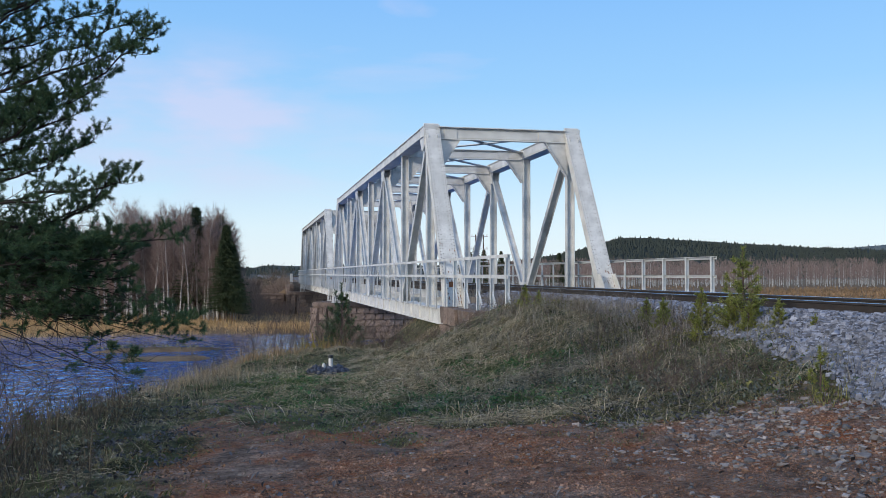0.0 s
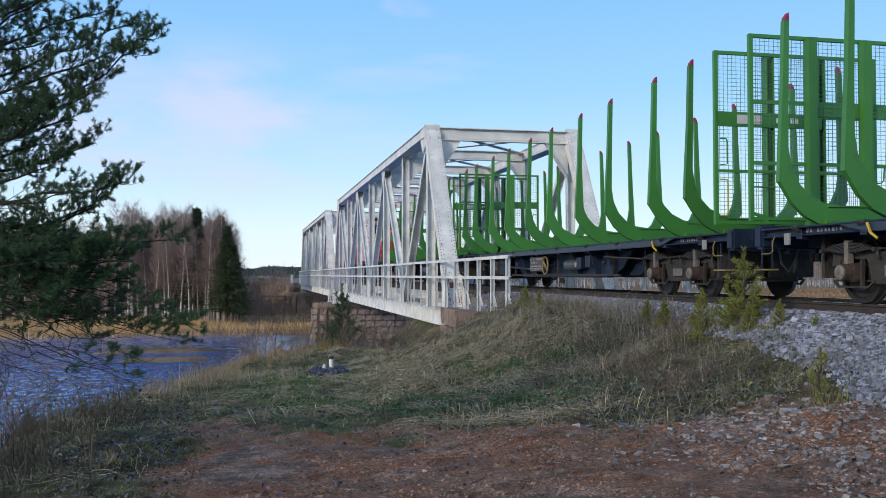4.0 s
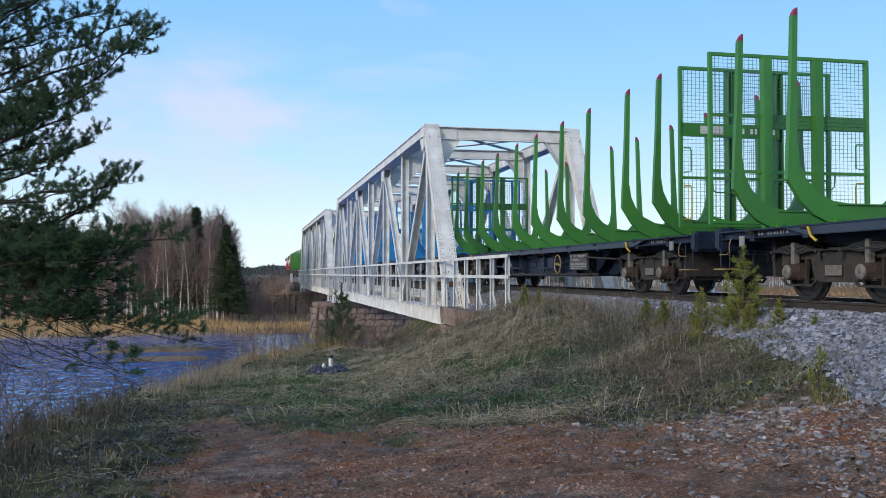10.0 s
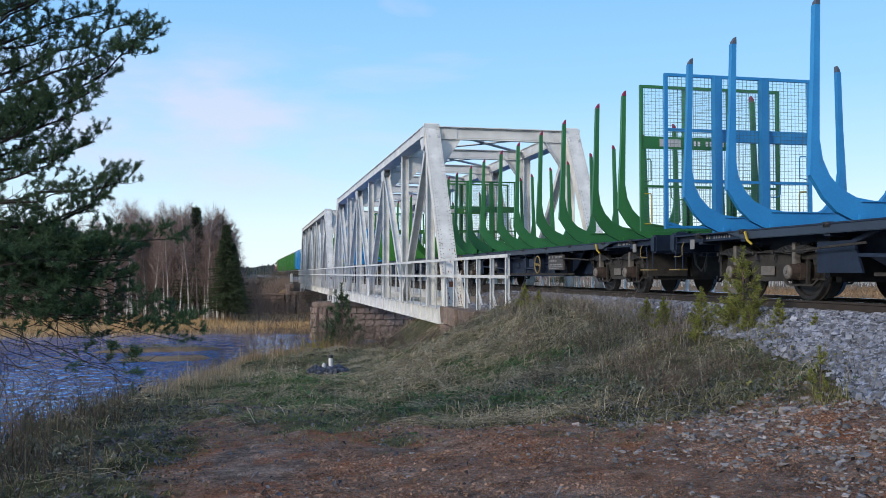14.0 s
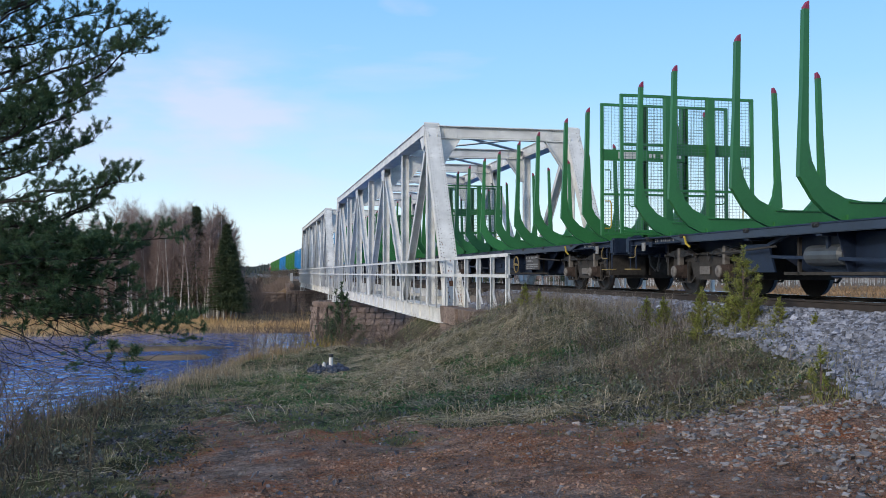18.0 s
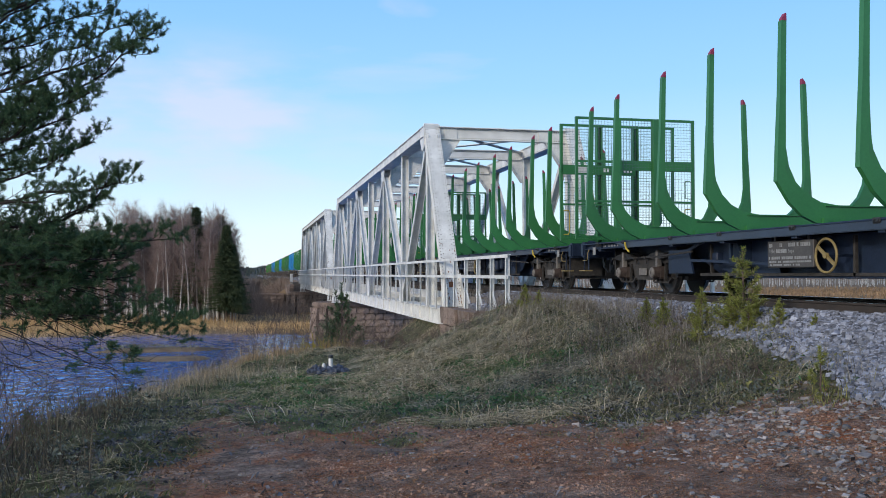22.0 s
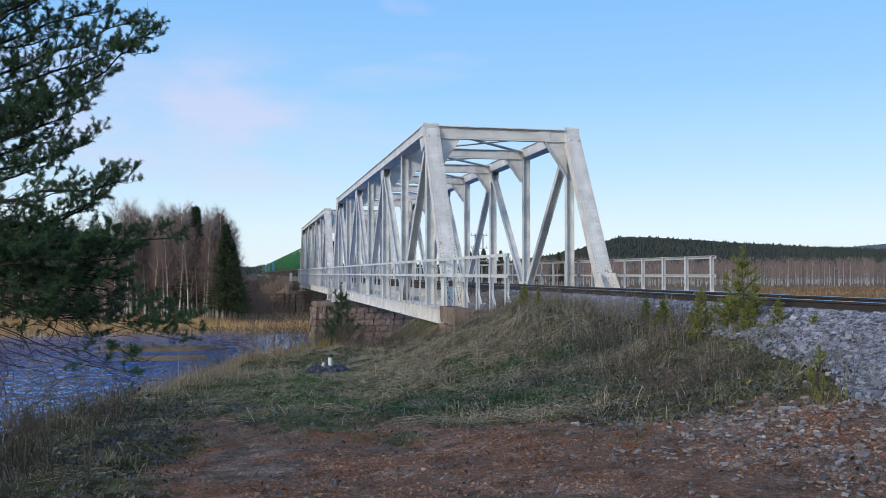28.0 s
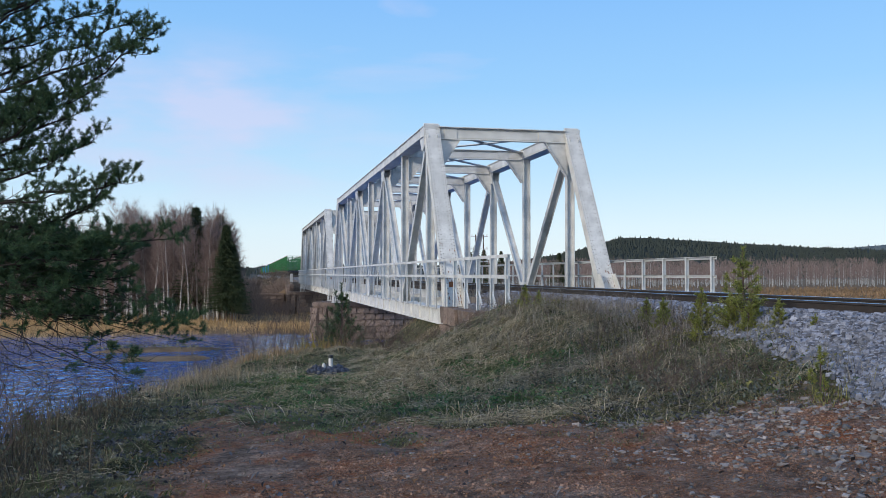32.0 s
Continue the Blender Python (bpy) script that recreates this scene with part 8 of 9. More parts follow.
def build_big_pine():
    """A pine beside the viewpoint; only its boughs reach into view."""
    rng = np.random.default_rng(31)
    base = Vector((-12.75, 9.8, float(height(-12.75, 9.8)) - 0.1))
    pine = thing("pine_tree", "dark green Scots pine with ragged drooping boughs", "tree", Matrix.Translation(base))
    bm = bmesh.new()
    tube(bm, [(0, 0, 0), (0.02, 0, 1.5), (-0.03, 0.02, 3.5), (0.0, 0.0, 6.0), (0, 0, 8.2)], [0.17, 0.14, 0.11, 0.07, 0.02], 10)
    part("trunk", bm, BARK, pine, "rough reddish-brown pine trunk", True)
    right, ahead, ground = Vector((0.978, -0.21, 0)), Vector((0.21, 0.978, 0)), base.z
    bm, shoots = bmesh.new(), []
    # height at the trunk, reach, height of the tip, turn from the river line in degrees, twigs
    boughs = ((1.98, 2.20, 2.84, 0, 34), (2.15, 1.95, 3.02, 7, 24), (2.0, 2.05, 2.62, -6, 26), (2.35, 1.70, 3.15, 9, 18), (2.6, 1.40, 3.12, -11, 16), (2.5, 1.25, 2.85, 5, 14), (2.9, 1.90, 3.50, 0, 18), (3.0, 1.5, 3.40, -9, 14),
              (1.85, 1.52, 2.26, 3, 20), (1.80, 1.50, 2.06, -4, 20), (1.95, 1.30, 2.32, 13, 14), (1.70, 1.25, 1.95, -15, 14), (1.90, 1.10, 2.15, -2, 12),
              (1.48, 1.58, 1.74, 2, 20), (1.42, 1.38, 1.60, -8, 16), (1.52, 1.25, 1.84, 11, 14),
              (1.12, 1.90, 1.32, 0, 28), (1.08, 1.70, 1.24, 6, 18), (1.12, 1.45, 1.22, -8, 12), (1.16, 1.75, 1.42, 3, 18),
              (0.74, 1.88, 0.76, 5, 22), (0.68, 1.62, 0.66, -8, 22), (0.64, 1.90, 0.62, 14, 22), (0.60, 1.50, 0.54, -17, 20), (0.58, 2.40, 0.76, 3, 24), (0.52, 2.05, 0.54, -5, 24), (0.46, 1.72, 0.42, 10, 22),
              (0.40, 1.62, 0.32, -11, 20), (0.72, 1.50, 0.72, 21, 18), (0.68, 1.30, 0.64, -25, 16), (0.56, 1.80, 0.58, 21, 20), (0.44, 1.95, 0.40, 1, 22), (0.62, 1.35, 0.58, 0, 18), (0.76, 1.55, 0.70, -3, 20), (0.36, 1.45, 0.22, 5, 16),
              (0.35, 2.68, -0.16, 0, 24), (0.30, 2.42, -0.26, 5, 18), (0.25, 2.12, -0.42, -4, 11), (0.30, 2.25, -0.10, 9, 16), (0.28, 2.55, -0.05, -3, 18), (0.20, 2.08, -0.58, -1, 8),
              (0.30, 1.75, 0.10, 12, 18), (0.22, 1.55, 0.0, -9, 16), (0.35, 1.5, 0.18, -18, 16))
    for z0, u, z1, az, tw in boughs:
        a = radians(az)
        tip = (right * math.cos(a) + ahead * math.sin(a)) * u
        low = z1 < 0
        pine_bough(rng, bm, (0, 0, z0 - ground), (tip.x, tip.y, z1 - ground), 0.02 if low else 0.10 if z1 > 1.1 else 0.03, 0.010 if z1 < 0.2 else 0.022, int(tw * (0.95 if low else 1.2 if z1 > 1.4 else 0.85)), shoots, 0.34 if low else 0.40, 0.30 if low else 0.18)
    for i in range(30):
        z = rng.uniform(1.8, 7.5)
        a = rng.uniform(2.2, 5.6)
        ln = (1.7 if z < 4 else 1.7 - 0.38 * (z - 4)) * rng.uniform(0.6, 0.9)
        pine_bough(rng, bm, (0, 0, z - ground), (math.cos(a) * ln, math.sin(a) * ln, z - ground + rng.uniform(0.1, 0.5)), 0.08, 0.018, 10, shoots, 0.4)
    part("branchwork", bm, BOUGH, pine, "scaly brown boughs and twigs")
    v, f = shoot_needles(rng, shoots, 0.040, 0.0055, 66)
    crown = part("needles", cloud_mesh("needles", v, f, NEEDLE), NEEDLE, pine, "tufts of dark green needles")
    crown["kind"] = "stuff"
    # bare dead twigs hanging below
    bm = bmesh.new()
    for i in range(26):
        a = radians(rng.uniform(-25, 25))
        d = (right * math.cos(a) + ahead * math.sin(a) + Vector((0, 0, rng.uniform(-0.9, -0.1)))).normalized()
        p = Vector((0, 0, rng.uniform(-0.35, 0.5) - ground)) + right * rng.uniform(0.3, 1.3)
        pts = [p]
        for k in range(7):
            d = (d + Vector(rng.normal(0, 0.2, 3)) + Vector((0, 0, 0.02))).normalized()
            p = p + d * 0.15
            pts.append(p)
            if k > 1:
                t = (d + Vector(rng.normal(0, 0.6, 3))).normalized()
                tube(bm, [p, p + t * 0.12, p + (t + Vector((0, 0, -0.2))).normalized() * 0.26], [0.0035, 0.0028, 0.0015], 3, False)
        tube(bm, pts, [0.0065 - 0.0007 * k for k in range(8)], 4)
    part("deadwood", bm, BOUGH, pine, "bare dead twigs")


def young_pine(rng, hgt, leaf=NEEDLE_YOUNG, full=1.0):
    """A self-sown pine: a straight leader above whorls of upswept branches, one whorl a year."""
    sap = thing("pine_sapling", "small yellow-green self-sown pine sapling", "sapling", group="pine saplings beside the track")
    bm, shoots = bmesh.new(), []
    tube(bm, [(0, 0, 0), (0.012, 0, hgt * 0.5), (0, 0.008, hgt * 0.97)], [0.016 * hgt + 0.006, 0.010 * hgt + 0.004, 0.003], 5)
    years = 6
    for w in range(years):
        f = 0.06 + 0.68 * (w / (years - 1)) ** 0.9
        k0 = 8 if w < 2 else 5 if w < 4 else 4
        for i in range(int(k0 * full)):
            a = i * 2 * math.pi / k0 + w * 1.1 + rng.uniform(-0.35, 0.35)
            ln = hgt * (0.11 + 0.33 * (1 - f / 0.78) ** 1.6) * rng.uniform(0.7, 1.2)
            up = 0.45 + 0.75 * f
            tip = Vector((math.cos(a) * ln, math.sin(a) * ln, f * hgt + ln * up))
            b = Vector((0, 0, f * hgt + rng.uniform(-0.01, 0.01)))
            m = b.lerp(tip, 0.55) + Vector((0, 0, -0.08 * ln))
            tube(bm, [b, m, tip], [0.006, 0.0045, 0.003], 4, False)
            shoots += [(b.lerp(m, 0.45), m), (m, tip)]
            for q in range(3 if ln > 0.2 else 1):
                g = rng.uniform(0.35, 0.85)
                c = b.lerp(tip, g)
                e = c + ((tip - b).normalized() + Vector(rng.normal(0, 0.5, 3)) + Vector((0, 0, 0.3))).normalized() * ln * rng.uniform(0.25, 0.45)
                tube(bm, [c, e], [0.0035, 0.002], 3, False)
                shoots.append((c, e))
    for k in range(5):
        z = hgt * (0.70 + 0.06 * k)
        shoots.append((Vector((0, 0, z)), Vector((0, 0.003, z + hgt * 0.06))))
    part("stem", bm, TWIG, sap)
    v, f = shoot_needles(rng, shoots, 0.056 * min(1.0, 0.6 + 0.4 * hgt), 0.005, 60)
    part("needles", cloud_mesh("needles", v, f, leaf), leaf, sap, "yellow-green needles" if leaf is NEEDLE_YOUNG else "dark green needles")["kind"] = "stuff"
    return sap


def build_saplings():
    rng = np.random.default_rng(41)
    kinds = [young_pine(rng, 1.0), young_pine(rng, 0.62), young_pine(rng, 0.60, NEEDLE_YOUNG, 0.36)]
    rnd = random.Random(3)
    spots = ((-2.02, 13.05, 1.34, 0), (-2.3, 13.9, 0.72, 1), (-2.6, 14.7, 0.62, 1), (-3.2, 20.9, 0.62, 1), (-3.05, 20.3, 0.42, 1), (-3.75, 8.6, 0.52, 2),
             (-2.0, 12.1, 0.55, 1), (-1.95, 11.3, 0.36, 1), (-3.95, 8.25, 0.28, 2), (-2.2, 12.6, 0.50, 1), (-1.95, 13.6, 0.6, 1), (-2.12, 13.25, 0.55, 1), (-1.92, 12.85, 0.5, 1), (-2.75, 13.2, 0.4, 1), (-2.5, 15.6, 0.5, 1))
    dark = ((-6.1, 36.0, 2.9, 0.85), (-6.4, 34.6, 1.0, 0.7), (-12.9, 15.6, 0.6, 0.9), (-12.3, 15.4, 0.42, 0.9), (-11.7, 16.8, 0.38, 0.9), (-12.4, 12.2, 0.4, 1.0))
    used = set()
    for x, y, hgt, k in spots:
        m = pose(x, y, float(height(x, y)) - 0.02, 0, 0, rnd.uniform(0, 360))
        if k in used:
            ob = copy_thing(kinds[k], m)
        else:
            used.add(k)
            ob = kinds[k]
            ob.matrix_basis = m
        s = hgt / (1.0, 0.62, 0.60)[k]
        ob.scale = (s, s, s)
    first = None
    for x, y, hgt, wide in dark:
        m = pose(x, y, float(height(x, y)) - 0.05, 0, 0, rnd.uniform(0, 360))
        if first is None:
            first = young_pine(rng, 1.0, NEEDLE, 1.7)
            tagged(first, "bushy dark green young pine on the river bank", group="young pines on the river bank")
            first.matrix_basis, ob = m, first
        else:
            ob = copy_thing(first, m)
        ob.scale = (hgt * wide, hgt * wide, hgt)


def twiggy(rng, bm, hgt, stems, r, spread=0.5, fine=3):
    for i in range(stems):
        a = rng.uniform(0, 2 * np.pi)
        d = Vector((math.cos(a) * spread, math.sin(a) * spread, 1)).normalized()
        p = Vector((rng.normal(0, 0.08) * hgt, rng.normal(0, 0.08) * hgt, 0))
        pts = [p]
        for k in range(5):
            d = (d + Vector(rng.normal(0, 0.16, 3))).normalized()
            p = p + d * hgt / 5
            pts.append(p)
            for j in range(fine if k else 0):
                t = (d + Vector(rng.normal(0, 0.55, 3))).normalized()
                q = p + t * hgt * 0.16
                tube(bm, [p, q, q + (t + Vector((0, 0, 0.3)) + Vector(rng.normal(0, 0.3, 3))).normalized() * hgt * 0.14], [r * 0.4, r * 0.3, r * 0.12], 3, False)
        tube(bm, pts, [r * (1 - 0.15 * k) for k in range(6)], 3, False)


def build_shrubs():
    rng = np.random.default_rng(51)
    kinds = []
    for s in range(3):
        bm = bmesh.new()
        twiggy(rng, bm, 1.0, 9 if s == 2 else 14, 0.007, 0.7, 2)
        kinds.append(mesh_from(bm, "shrub", TWIG if s != 1 else WEED))
    rnd = random.Random(9)
    near = ((-4.3, 10.2, 0.5), (-4.6, 10.6, 0.45), (-4.0, 10.9, 0.5), (-4.4, 11.6, 0.5), (-3.8, 11.8, 0.55), (-5.0, 11.2, 0.4), (-3.3, 13.5, 0.55), (-3.4, 15.5, 0.6), (-3.1, 17.2, 0.6), (-3.0, 19, 0.6),
            (-3.3, 20.4, 0.5), (-3.4, 22.5, 0.55), (-3.6, 24.0, 0.6), (-3.9, 25.5, 0.7), (-4.1, 27.0, 0.7), (-4.4, 28.5, 0.8), (-3.9, 29.5, 0.7), (-4.8, 30.5, 0.8), (-5.4, 31.5, 0.9), (-6.3, 32.0, 0.8),
            (-4.9, 14.6, 0.35), (-5.4, 13.3, 0.3), (-13.0, 12.6, 1.6), (-13.6, 14.2, 1.7), (-12.9, 15.0, 1.3), (-13.9, 16.5, 1.5), (-12.4, 10.8, 0.8), (-12.7, 18.6, 1.1), (-10.9, 26.5, 0.9), (-10.3, 28.2, 0.8), (-9.4, 30, 0.9), (-8.3, 32, 0.9), (-7.4, 33, 1.0), (-8.9, 31.2, 1.0), (-7.9, 32.6, 1.2), (-6.9, 32.6, 1.1), (-6.0, 31.2, 0.9), (-5.2, 30.2, 0.9), (-4.6, 29.4, 0.8), (-5.0, 31.4, 1.0), (-5.7, 32.6, 1.2), (-9.6, 29.2, 1.0), (-8.6, 33.4, 1.3), (-9.8, 30.6, 1.1))
    near = list(near)
    for cx, cy in ((-4.6, 11.0), (-4.4, 10.6), (-4.0, 10.4), (-4.2, 12.3), (-3.6, 11.2), (-3.9, 9.6)):
        for k in range(3):
            near.append((cx + rnd.gauss(0, 0.35), cy + rnd.gauss(0, 0.4), rnd.uniform(0.25, 0.42)))
    for i in range(70):
        y = rnd.uniform(10.5, 31)
        near.append((rnd.uniform(-4.9, -2.5) - 0.05 * max(0, y - 22), y, rnd.uniform(0.25, 0.55)))
    near = [n for n in near if gravelled(np.array(n[0]), np.array(n[1])) < 0.75]
    for k in range(26):
        near.append((rnd.uniform(-7.5, -3.2), rnd.uniform(10.5, 17.5), rnd.uniform(0.18, 0.34)))
    for x, y, s in near:
        solid("bare_shrub", kinds[2] if s < 0.6 and rnd.random() < 0.75 else rnd.choice(kinds), TWIG, "leafless twiggy brown shrub in rough grass", "shrub", pose(x, y, float(height(x, y)) - 0.03, 0, 0, rnd.uniform(0, 360)) @ Matrix.Scale(s, 4), "bare shrubs on the bank")
    bm = bmesh.new()
    twiggy(rng, bm, 1.0, 5, 0.005, 0.35, 3)
    whip = mesh_from(bm, "willow_whip", TWIG)
    for x, y, s in ((-10.4, 29.5, 1.5), (-10.0, 31.5, 1.7), (-9.5, 32.5, 2.2), (-9.0, 33.5, 1.8), (-8.6, 32.2, 1.6), (-8.1, 34.0, 2.4), (-7.7, 33.0, 1.7), (-7.2, 34.4, 2.2), (-6.8, 33.5, 1.6), (-9.3, 30.4, 1.2), (-11.2, 27.5, 1.1), (-8.8, 34.8, 2.0), (-6.3, 33.0, 1.4)):
        solid("willow_whip", whip, TWIG, "thin leafless willow sapling at the water's edge", "sapling", pose(x, y, float(height(x, y)) - 0.05, rnd.uniform(-6, 6), rnd.uniform(-6, 6), rnd.uniform(0, 360)) @ Matrix.Scale(s, 4), "willow saplings at the shore")
    # thicket on the far railway bank
    for i in range(46):
        x, y = rnd.uniform(-20, -4.5), rnd.uniform(124, 175)
        s = rnd.uniform(2.2, 4.2)
        solid("thicket_bush", kinds[i % 3], TWIG, "dark leafless bush on the far railway bank", "shrub", pose(x, y, float(height(x, y)) - 0.1, 0, 0, rnd.uniform(0, 360)) @ Matrix.Diagonal((s * 1.2, s * 1.2, s, 1)), "thicket beyond the bridge")


def birch_meshes(rng, hgt):
    bm = bmesh.new()
    lean = rng.normal(0, 0.035, 2)
    sway = rng.uniform(0, 6.28)
    trunk = [(lean[0] * z * z / hgt + 0.05 * math.sin(z * 0.8 + sway), lean[1] * z * z / hgt, z) for z in np.linspace(0, hgt, 9)]
    tube(bm, trunk, [0.095 * (1 - 0.9 * i / 8) + 0.008 for i in range(9)], 6)
    trunk_me = mesh_from(bm, "trunk", BIRCH, True)
    vs, fs, n = [], [], 0
    for i in range(75):
        f = 0.14 + 0.84 * rng.uniform() ** 0.8
        z = f * hgt
        a = rng.uniform(0, 2 * np.pi)
        ln = hgt * 0.26 * (1.2 - f) + 0.3
        d = np.array([math.cos(a) * 0.55, math.sin(a) * 0.55, 0.85])
        p0 = np.array([lean[0] * z * z / hgt, lean[1] * z * z / hgt, z])
        p1 = p0 + d * ln
        for k in range(20):
            g = rng.uniform(0.15, 1.0)
            b = p0 + (p1 - p0) * g
            t = d + rng.normal(0, 0.75, 3)
            t /= np.linalg.norm(t)
            e = b + t * rng.uniform(0.4, 1.0)
            s = np.cross(t, rng.normal(0, 1, 3))
            s = s / np.linalg.norm(s) * 0.011
            vs += [b - s, b + s, e]
            fs.append((n, n + 1, n + 2))
            n += 3
        s = np.cross(d, rng.normal(0, 1, 3))
        s = s / np.linalg.norm(s) * 0.022
        vs += [p0 - s, p0 + s, p1]
        fs.append((n, n + 1, n + 2))
        n += 3
    return trunk_me, cloud_mesh("crown", vs, fs, BIRCH_TWIG)


def spruce_mesh(rng, hgt, wide):
    """Drooping whorls of needle-clad fronds."""
    vs, fs, n = [], [], 0
    whorls = 34
    for w in range(whorls):
        f = w / whorls
        z = hgt * (0.20 + 0.78 * f)
        r = wide * (1 - f) ** 0.9 * rng.uniform(0.8, 1.15) + 0.10
        for k in range(26):
            a = rng.uniform(0, 2 * np.pi)
            ln = r * rng.uniform(0.65, 1.15)
            d = np.array([math.cos(a), math.sin(a), 0])
            for j in range(22):
                g = (j + rng.uniform(0, 0.8)) / 22
                c = d * ln * g + np.array([0, 0, z - 0.32 * ln * g + 0.18 * ln * g * g])
                t = d * rng.uniform(0.4, 1.0) + rng.normal(0, 0.45, 3) + np.array([0, 0, -0.25])
                t /= np.linalg.norm(t)
                s = np.cross(t, rng.normal(0, 1, 3))
                s = s / (np.linalg.norm(s) + 1e-6) * hgt * 0.0030
                e = c + t * hgt * 0.030 * rng.uniform(0.6, 1.3)
                vs += [c - s, c + s, e]
                fs.append((n, n + 1, n + 2))
                n += 3
    return cloud_mesh("crown", vs, fs, SPRUCE)


def build_trees():
    rng = np.random.default_rng(61)
    rnd = random.Random(17)
    kinds = [birch_meshes(rng, h) for h in (10.0, 11.5, 9.0, 12.0)]
    def birch(x, y, s, group):
        k = rnd.randrange(4)
        t = thing("birch_tree", "leafless pale-trunked birch on the far bank", "tree", pose(x, y, float(height(x, y)) - 0.1, rnd.uniform(-2.5, 2.5), rnd.uniform(-2.5, 2.5), rnd.uniform(0, 360)) @ Matrix.Scale(s, 4), group)
        part("trunk", kinds[k][0], BIRCH, t, "white birch trunk")
        part("crown", kinds[k][1], BIRCH_TWIG, t, "bare purple-brown twigs")["kind"] = "stuff"
    for i in range(310):
        d = rnd.uniform(92, 136)
        u = rnd.uniform(-0.505, -0.228)
        if u > -0.240 and rnd.random() < 0.7:
            continue
        x, y = -9.7 + d * (0.21 + 0.978 * u), d * (0.978 - 0.21 * u)
        if x > -32 and y > 106:
            d = rnd.uniform(92, 105)
            x, y = -9.7 + d * (0.21 + 0.978 * u), d * (0.978 - 0.21 * u)
        if x > -8.5:
            continue
        birch(x, y, rnd.uniform(0.80, 1.05) * (0.85 if u < -0.36 else 1.0) * (1 + 0.006 * (d - 100)), "birch wood on the far bank")
    vs, fs = [], []
    for i in range(46000):
        d, u = rng.uniform(90, 130), rng.uniform(-0.53, -0.20)
        x, y = -9.7 + d * (0.21 + 0.978 * u), d * (0.978 - 0.21 * u)
        if x > -7.5 or (x > -24 and y < 100) or patches(x, y, 0.5, 6) < rng.uniform(0.1, 0.6):
            continue
        r = rng.normal(0, 1, 3)
        b = np.array([x, y, float(-4.6 + 0.016 * (y - 80) + rng.uniform(0, 1) ** 1.6 * 3.6)])
        e = b + np.array([r[0] * 0.35, r[1] * 0.3, rng.uniform(0.3, 1.1)])
        k = len(vs)
        vs += [b - (0.022, 0, 0), b + (0.022, 0, 0), e]
        fs.append((k, k + 1, k + 2))
    for i in range(16000):
        x, y = rng.uniform(-22, -4.3), rng.uniform(108, 150)
        if patches(x, y, 0.6, 2) < rng.uniform(0.1, 0.6):
            continue
        r = rng.normal(0, 1, 3)
        b = np.array([x, y, 0.0])
        b[2] = max(-4.5, -0.6 - 0.55 * max(-x - 2.8, 0) if y > 125.5 else -4.5) + rng.uniform(0, 1) ** 1.5 * 1.3
        e = b + np.array([r[0] * 0.3, r[1] * 0.3, rng.uniform(0.3, 0.9)])
        k = len(vs)
        vs += [b - (0.022, 0, 0), b + (0.022, 0, 0), e]
        fs.append((k, k + 1, k + 2))
    stuff("undergrowth", cloud_mesh("undergrowth", vs, fs, BRUSH), "brown leafless undergrowth beneath the birches", "undergrowth")
    crown = [spruce_mesh(rng, 12.0, 3.3), spruce_mesh(rng, 12.0, 2.6)]
    bm = bmesh.new()
    tube(bm, [(0, 0, 0), (0, 0, 6), (0, 0, 11.8)], [0.16, 0.10, 0.02], 6)
    stem = mesh_from(bm, "trunk", BARK)
    def spruce(px, d, s, k, label="tall dark spruce among bare birches"):
        x, y = -9.7 + d * (0.21 + 0.978 * px), d * (0.978 - 0.21 * px)
        t = thing("spruce_tree", label, "tree", pose(x, y, float(height(x, y)) - 0.2, 0, 0, rnd.uniform(0, 360)) @ Matrix.Scale(s, 4), "spruces")
        part("trunk", stem, BARK, t)
        part("crown", crown[k], SPRUCE, t, "drooping dark green boughs")["kind"] = "stuff"
    for px, d, s, k in ((-0.274, 94, 1.04, 1), (-0.281, 98, 0.90, 1), (-0.247, 97, 0.98, 0), (-0.240, 91.3, 0.88, 1), (-0.233, 91.6, 0.72, 1), (-0.226, 98, 0.5, 1), (-0.33, 118, 0.8, 1)):
        spruce(px, d, s, k)
    for px, d, s, k in ((0.064, 330, 1.15, 1), (0.058, 340, 0.8, 1), (0.128, 335, 1.1, 0), (0.121, 345, 0.85, 1), (0.135, 340, 0.8, 1), (0.045, 330, 1.2, 0), (0.10, 350, 0.9, 0), (0.09, 350, 0.7, 0), (0.036, 300, 1.3, 0), (0.03, 310, 1.1, 1)):
        spruce(px, d, s, k, "dark spruce on the distant shore")
    # woods of the distant shore: pale trunks under brown crowns
    vs, fs, n = [], [], 0
    tv, tf, m = [], [], 0
    rr = np.random.default_rng(71)
    for i in range(620):
        u = rr.uniform(0.02, 0.60)
        d = rr.uniform(318, 400)
        x, y = -9.7 + d * (0.21 + 0.978 * u), d * (0.978 - 0.21 * u)
        z, hgt = float(height(x, y)), rr.uniform(6.5, 11.0)
        tv += [(x - 0.13, y, z), (x + 0.13, y, z), (x + 0.03, y, z + hgt * 0.9)]
        tf.append((m, m + 1, m + 2))
        m += 3
        for k in range(60):
            c = np.array([x, y, z]) + np.array([rr.normal(0, 1.0), rr.normal(0, 1.0), hgt * rr.uniform(0.25, 0.95)])
            e = c + np.array([rr.normal(0, 0.45), rr.normal(0, 0.3), rr.uniform(0.5, 1.5)])
            vs += [c - (0.09, 0, 0), c + (0.09, 0, 0), e]
            fs.append((n, n + 1, n + 2))
            n += 3
    stuff("distant_birch_trunks", cloud_mesh("distant_birch_trunks", tv, tf, BIRCH), "pale trunks of a distant birch wood", "woods")
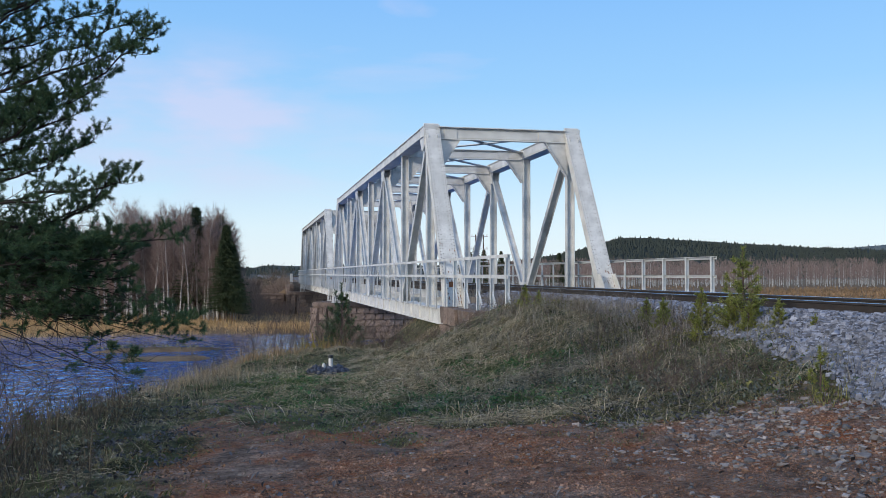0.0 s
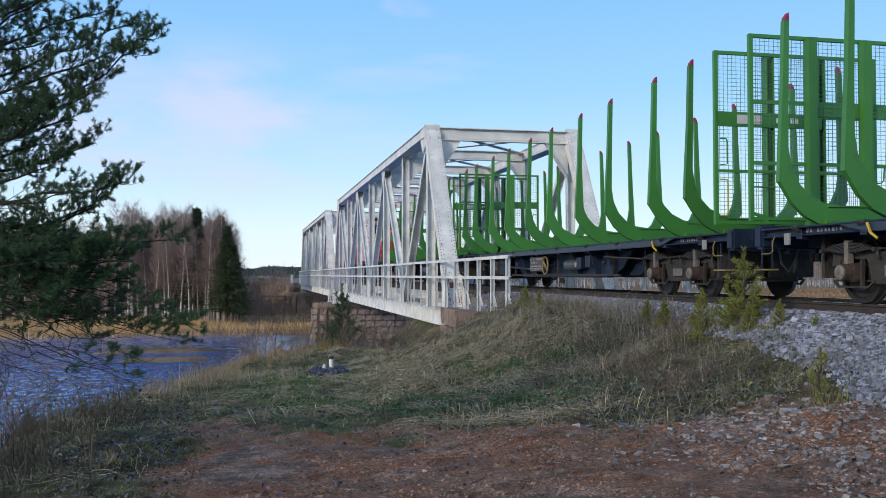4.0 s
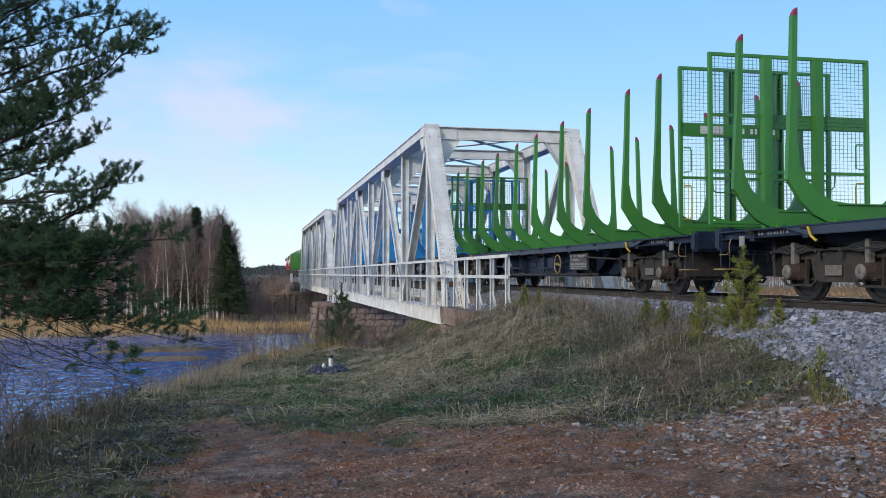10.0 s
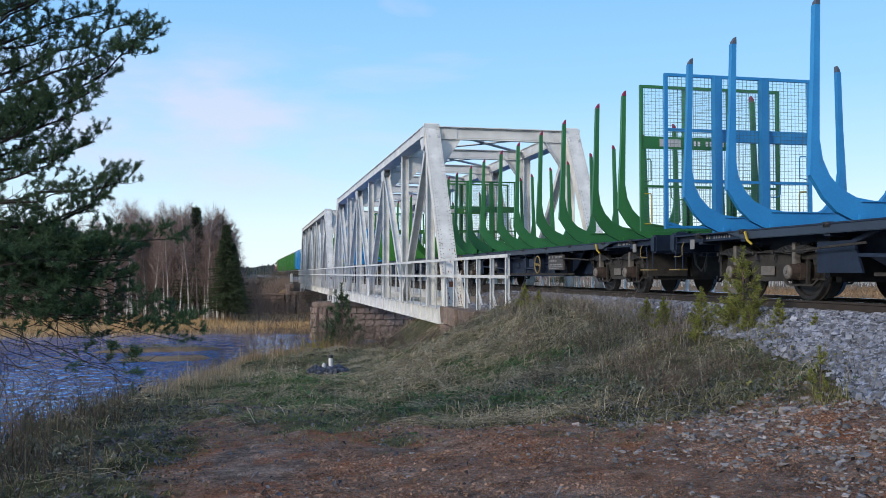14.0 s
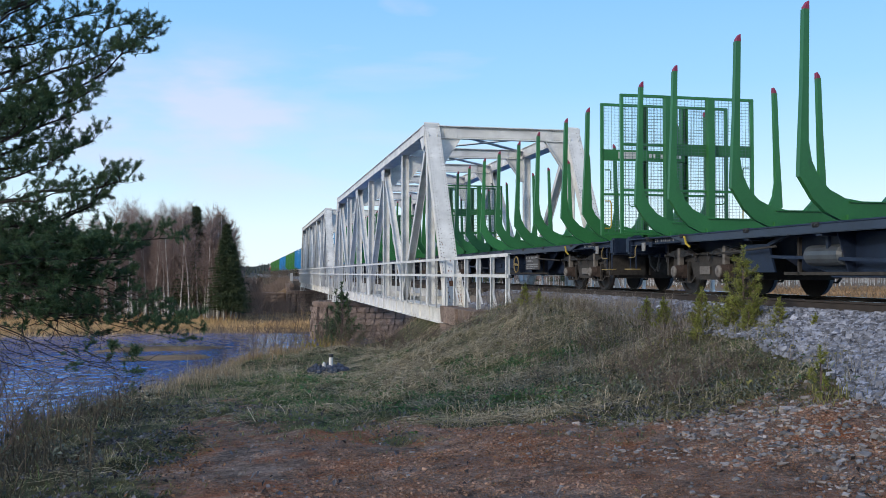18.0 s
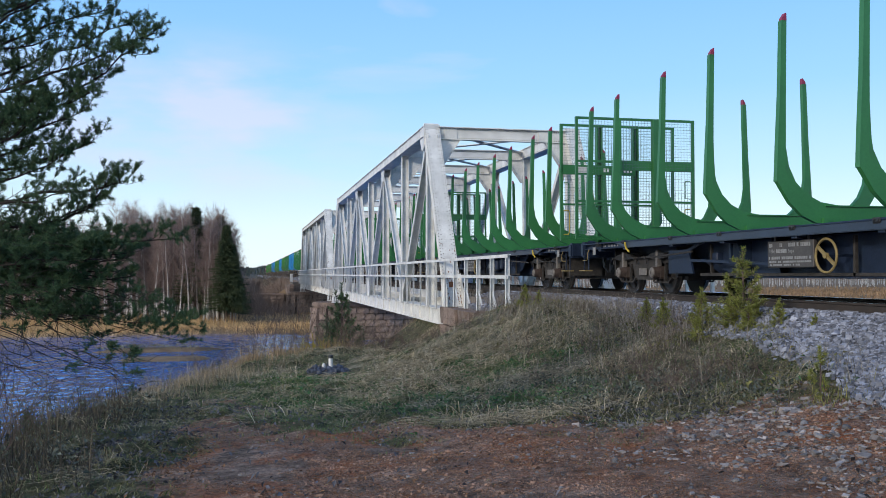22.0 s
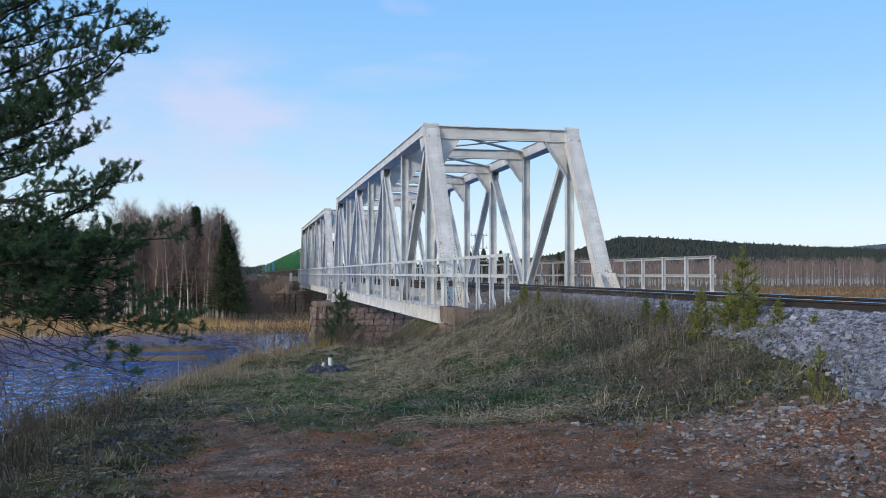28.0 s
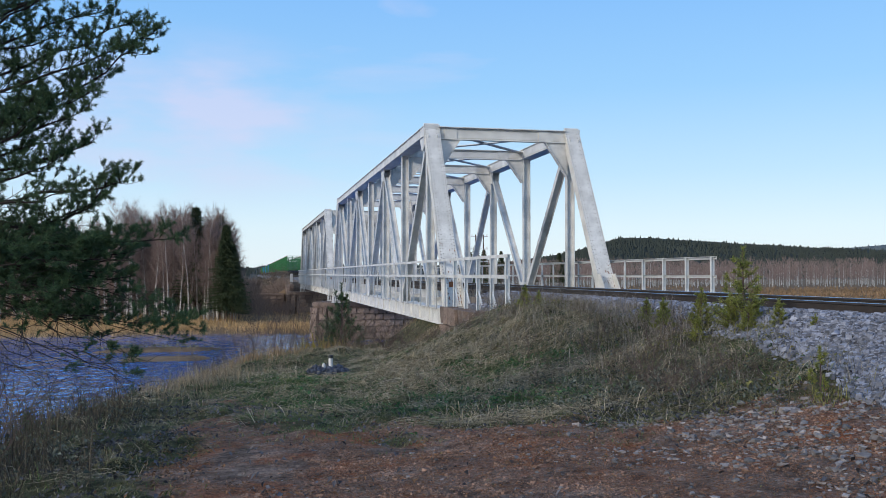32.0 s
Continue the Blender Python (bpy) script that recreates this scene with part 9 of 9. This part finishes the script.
    stuff("distant_birch_wood", cloud_mesh("distant_birch_wood", vs, fs, BIRCH_TWIG), "purple-brown crowns of a distant birch wood", "woods")


def build_hills():
    """Wooded ridges, with the tops of single trees along them."""
    rng = np.random.default_rng(81)
    def ridge(name, dist, prof, material, label, spikes):
        us = np.linspace(prof[0][0], prof[-1][0], 260)
        hs = np.interp(us, [p[0] for p in prof], [p[1] for p in prof])
        hs = hs + 0.35 * np.sin(us * 90) * dist / 1500 + rng.normal(0, 0.25, len(us)) * dist / 1500
        v, f = [], []
        deep = (0.80, 0.86, 0.92, 0.97, 1.0)
        for u, h in zip(us, hs):
            for j, r in enumerate(deep):
                d = dist * r
                k = (j / (len(deep) - 1)) ** 1.2
                v.append((-9.7 + d * (0.21 + 0.978 * u), d * (0.978 - 0.21 * u), -4 + (h + 4) * k))
        w = len(deep)
        for i in range(len(us) - 1):
            for j in range(w - 1):
                f.append((i * w + j, (i + 1) * w + j, (i + 1) * w + j + 1, i * w + j + 1))
        ob = thing(name, label, "hill", kind="structure")
        part("slope", cloud_mesh("slope", v, f, material), material, ob)
        tv, tf = [], []
        for i in range(spikes):
            j = rng.uniform(0, 1)
            u = rng.uniform(us[0], us[-1])
            h = float(np.interp(u, us, hs))
            r = 0.84 + 0.16 * j ** 0.6
            k = ((r - 0.80) / 0.20) ** 1.1
            d = dist * r
            c = np.array((-9.7 + d * (0.21 + 0.978 * u), d * (0.978 - 0.21 * u), -4 + (h + 4) * k - 2))
            s, t = rng.uniform(1.6, 3.0) * dist / 1500, rng.uniform(2.0, 4.5) * dist / 1500
            b = len(tv)
            tv += [c + (-s, 0, 0), c + (s, 0, 0), c + (0, -s, 0), c + (0, 0, t + 2)]
            tf += [(b, b + 1, b + 3), (b, b + 2, b + 3), (b + 1, b + 2, b + 3)]
        part("tree_tops", cloud_mesh("tree_tops", tv, tf, material), material, ob)["kind"] = "stuff"
    ridge("wooded_hill", 1400, ((-0.02, 6), (0.06, 16), (0.14, 34), (0.165, 43), (0.195, 57), (0.25, 55), (0.30, 50), (0.36, 45), (0.44, 40), (0.50, 38), (0.62, 38)), FOREST, "dark forested hill beyond the lake", 5200)
    ridge("far_hill", 3200, ((0.36, 60), (0.43, 86), (0.46, 97), (0.50, 108), (0.55, 112), (0.62, 108)), FOREST_FAR, "far hill on the horizon with haze painted into its colour", 700)
    ridge("far_woods", 900, ((-0.60, 14), (-0.30, 12), (-0.235, 9), (-0.215, 6.5), (-0.19, 9.0), (-0.175, 8.5), (-0.15, 9), (-0.05, 9), (0.10, 10), (0.3, 9), (0.6, 9)), FOREST, "low dark woods behind the river", 2600)


def build_small_things():
    # fire ring of stones with a short white post
    z = float(height(-7.94, 20.75))
    ring = thing("stone_ring", "heap of dark blue-grey stones round a short white post", "stone ring", pose(-7.94, 20.75, z + 0.06))
    rnd = random.Random(33)
    kinds = []
    for s in range(4):
        bm = bmesh.new()
        bmesh.ops.create_icosphere(bm, subdivisions=2, radius=0.5)
        for v in bm.verts:
            v.co *= 1 + 0.35 * noise.noise(v.co * 2.3 + Vector((s * 7, 0, 0)))
        kinds.append(mesh_from(bm, "stone", RING_STONE))
    for i in range(210):
        a = rnd.uniform(0, 2 * math.pi)
        r = 0.46 * math.sqrt(rnd.uniform(0.10, 1.0))
        s = rnd.uniform(0.05, 0.10)
        st = part("stone", rnd.choice(kinds), RING_STONE, ring)
        st.matrix_basis = pose(r * math.cos(a), r * math.sin(a) * 0.8, -0.03 + rnd.random() * 0.13 * (1.2 - abs(r - 0.28) / 0.2), rnd.uniform(0, 90), rnd.uniform(0, 90), rnd.uniform(0, 360)) @ Matrix.Diagonal((s * 1.3, s, s * 0.7, 1))
    bm = bmesh.new()
    tube(bm, [(0.06, -0.12, 0.0), (0.06, -0.12, 0.30)], 0.048, 14)
    part("post", bm, MARK, ring, "short white plastic post")
    bm = bmesh.new()
    tube(bm, [(0.06, -0.12, 0.30), (0.06, -0.12, 0.355), (0.06, -0.12, 0.37)], [0.053, 0.053, 0.042], 14)
    part("cap", bm, LOCO_BLACK, ring, "black cap")
    bm = bmesh.new()
    tube(bm, [(-0.10, -0.18, 0.05), (-0.10, -0.18, 0.14), (-0.10, -0.18, 0.17), (-0.10, -0.18, 0.20)], [0.042, 0.045, 0.035, 0.015], 12)
    part("grave_light", bm, PLATE, ring, "small pale domed lantern")
    # lattice signal mast beyond the bridge
    x, y = -9.7 + 200 * (0.21 + 0.978 * 0.040), 200 * (0.978 - 0.21 * 0.040)
    mast = thing("utility_pole", "tall pole with crossarms beyond the river", "pole", pose(x, y, float(height(x, y)) - 1))
    bm = bmesh.new()
    for k in (-0.9, 0.9):
        tube(bm, [(k, 0, 0), (k, 0, 16.2)], 0.11, 6)
    part("pole", bm, BARK, mast)
    for z in (10.2, 13.0, 15.8):
        bm = bmesh.new()
        beam(bm, (-1.9, 0, z), (1.9, 0, z), 0.16, 0.16, (0, 0, 1))
        for k in (-1.7, 0, 1.7):
            tube(bm, [(k, 0, z), (k, 0, z + 0.5)], 0.08, 5)
        part("crossarm", bm, PLATE, mast)


build_grass()
build_stones()
build_big_pine()
build_saplings()
build_shrubs()
build_trees()
build_hills()
build_small_things()

motions()
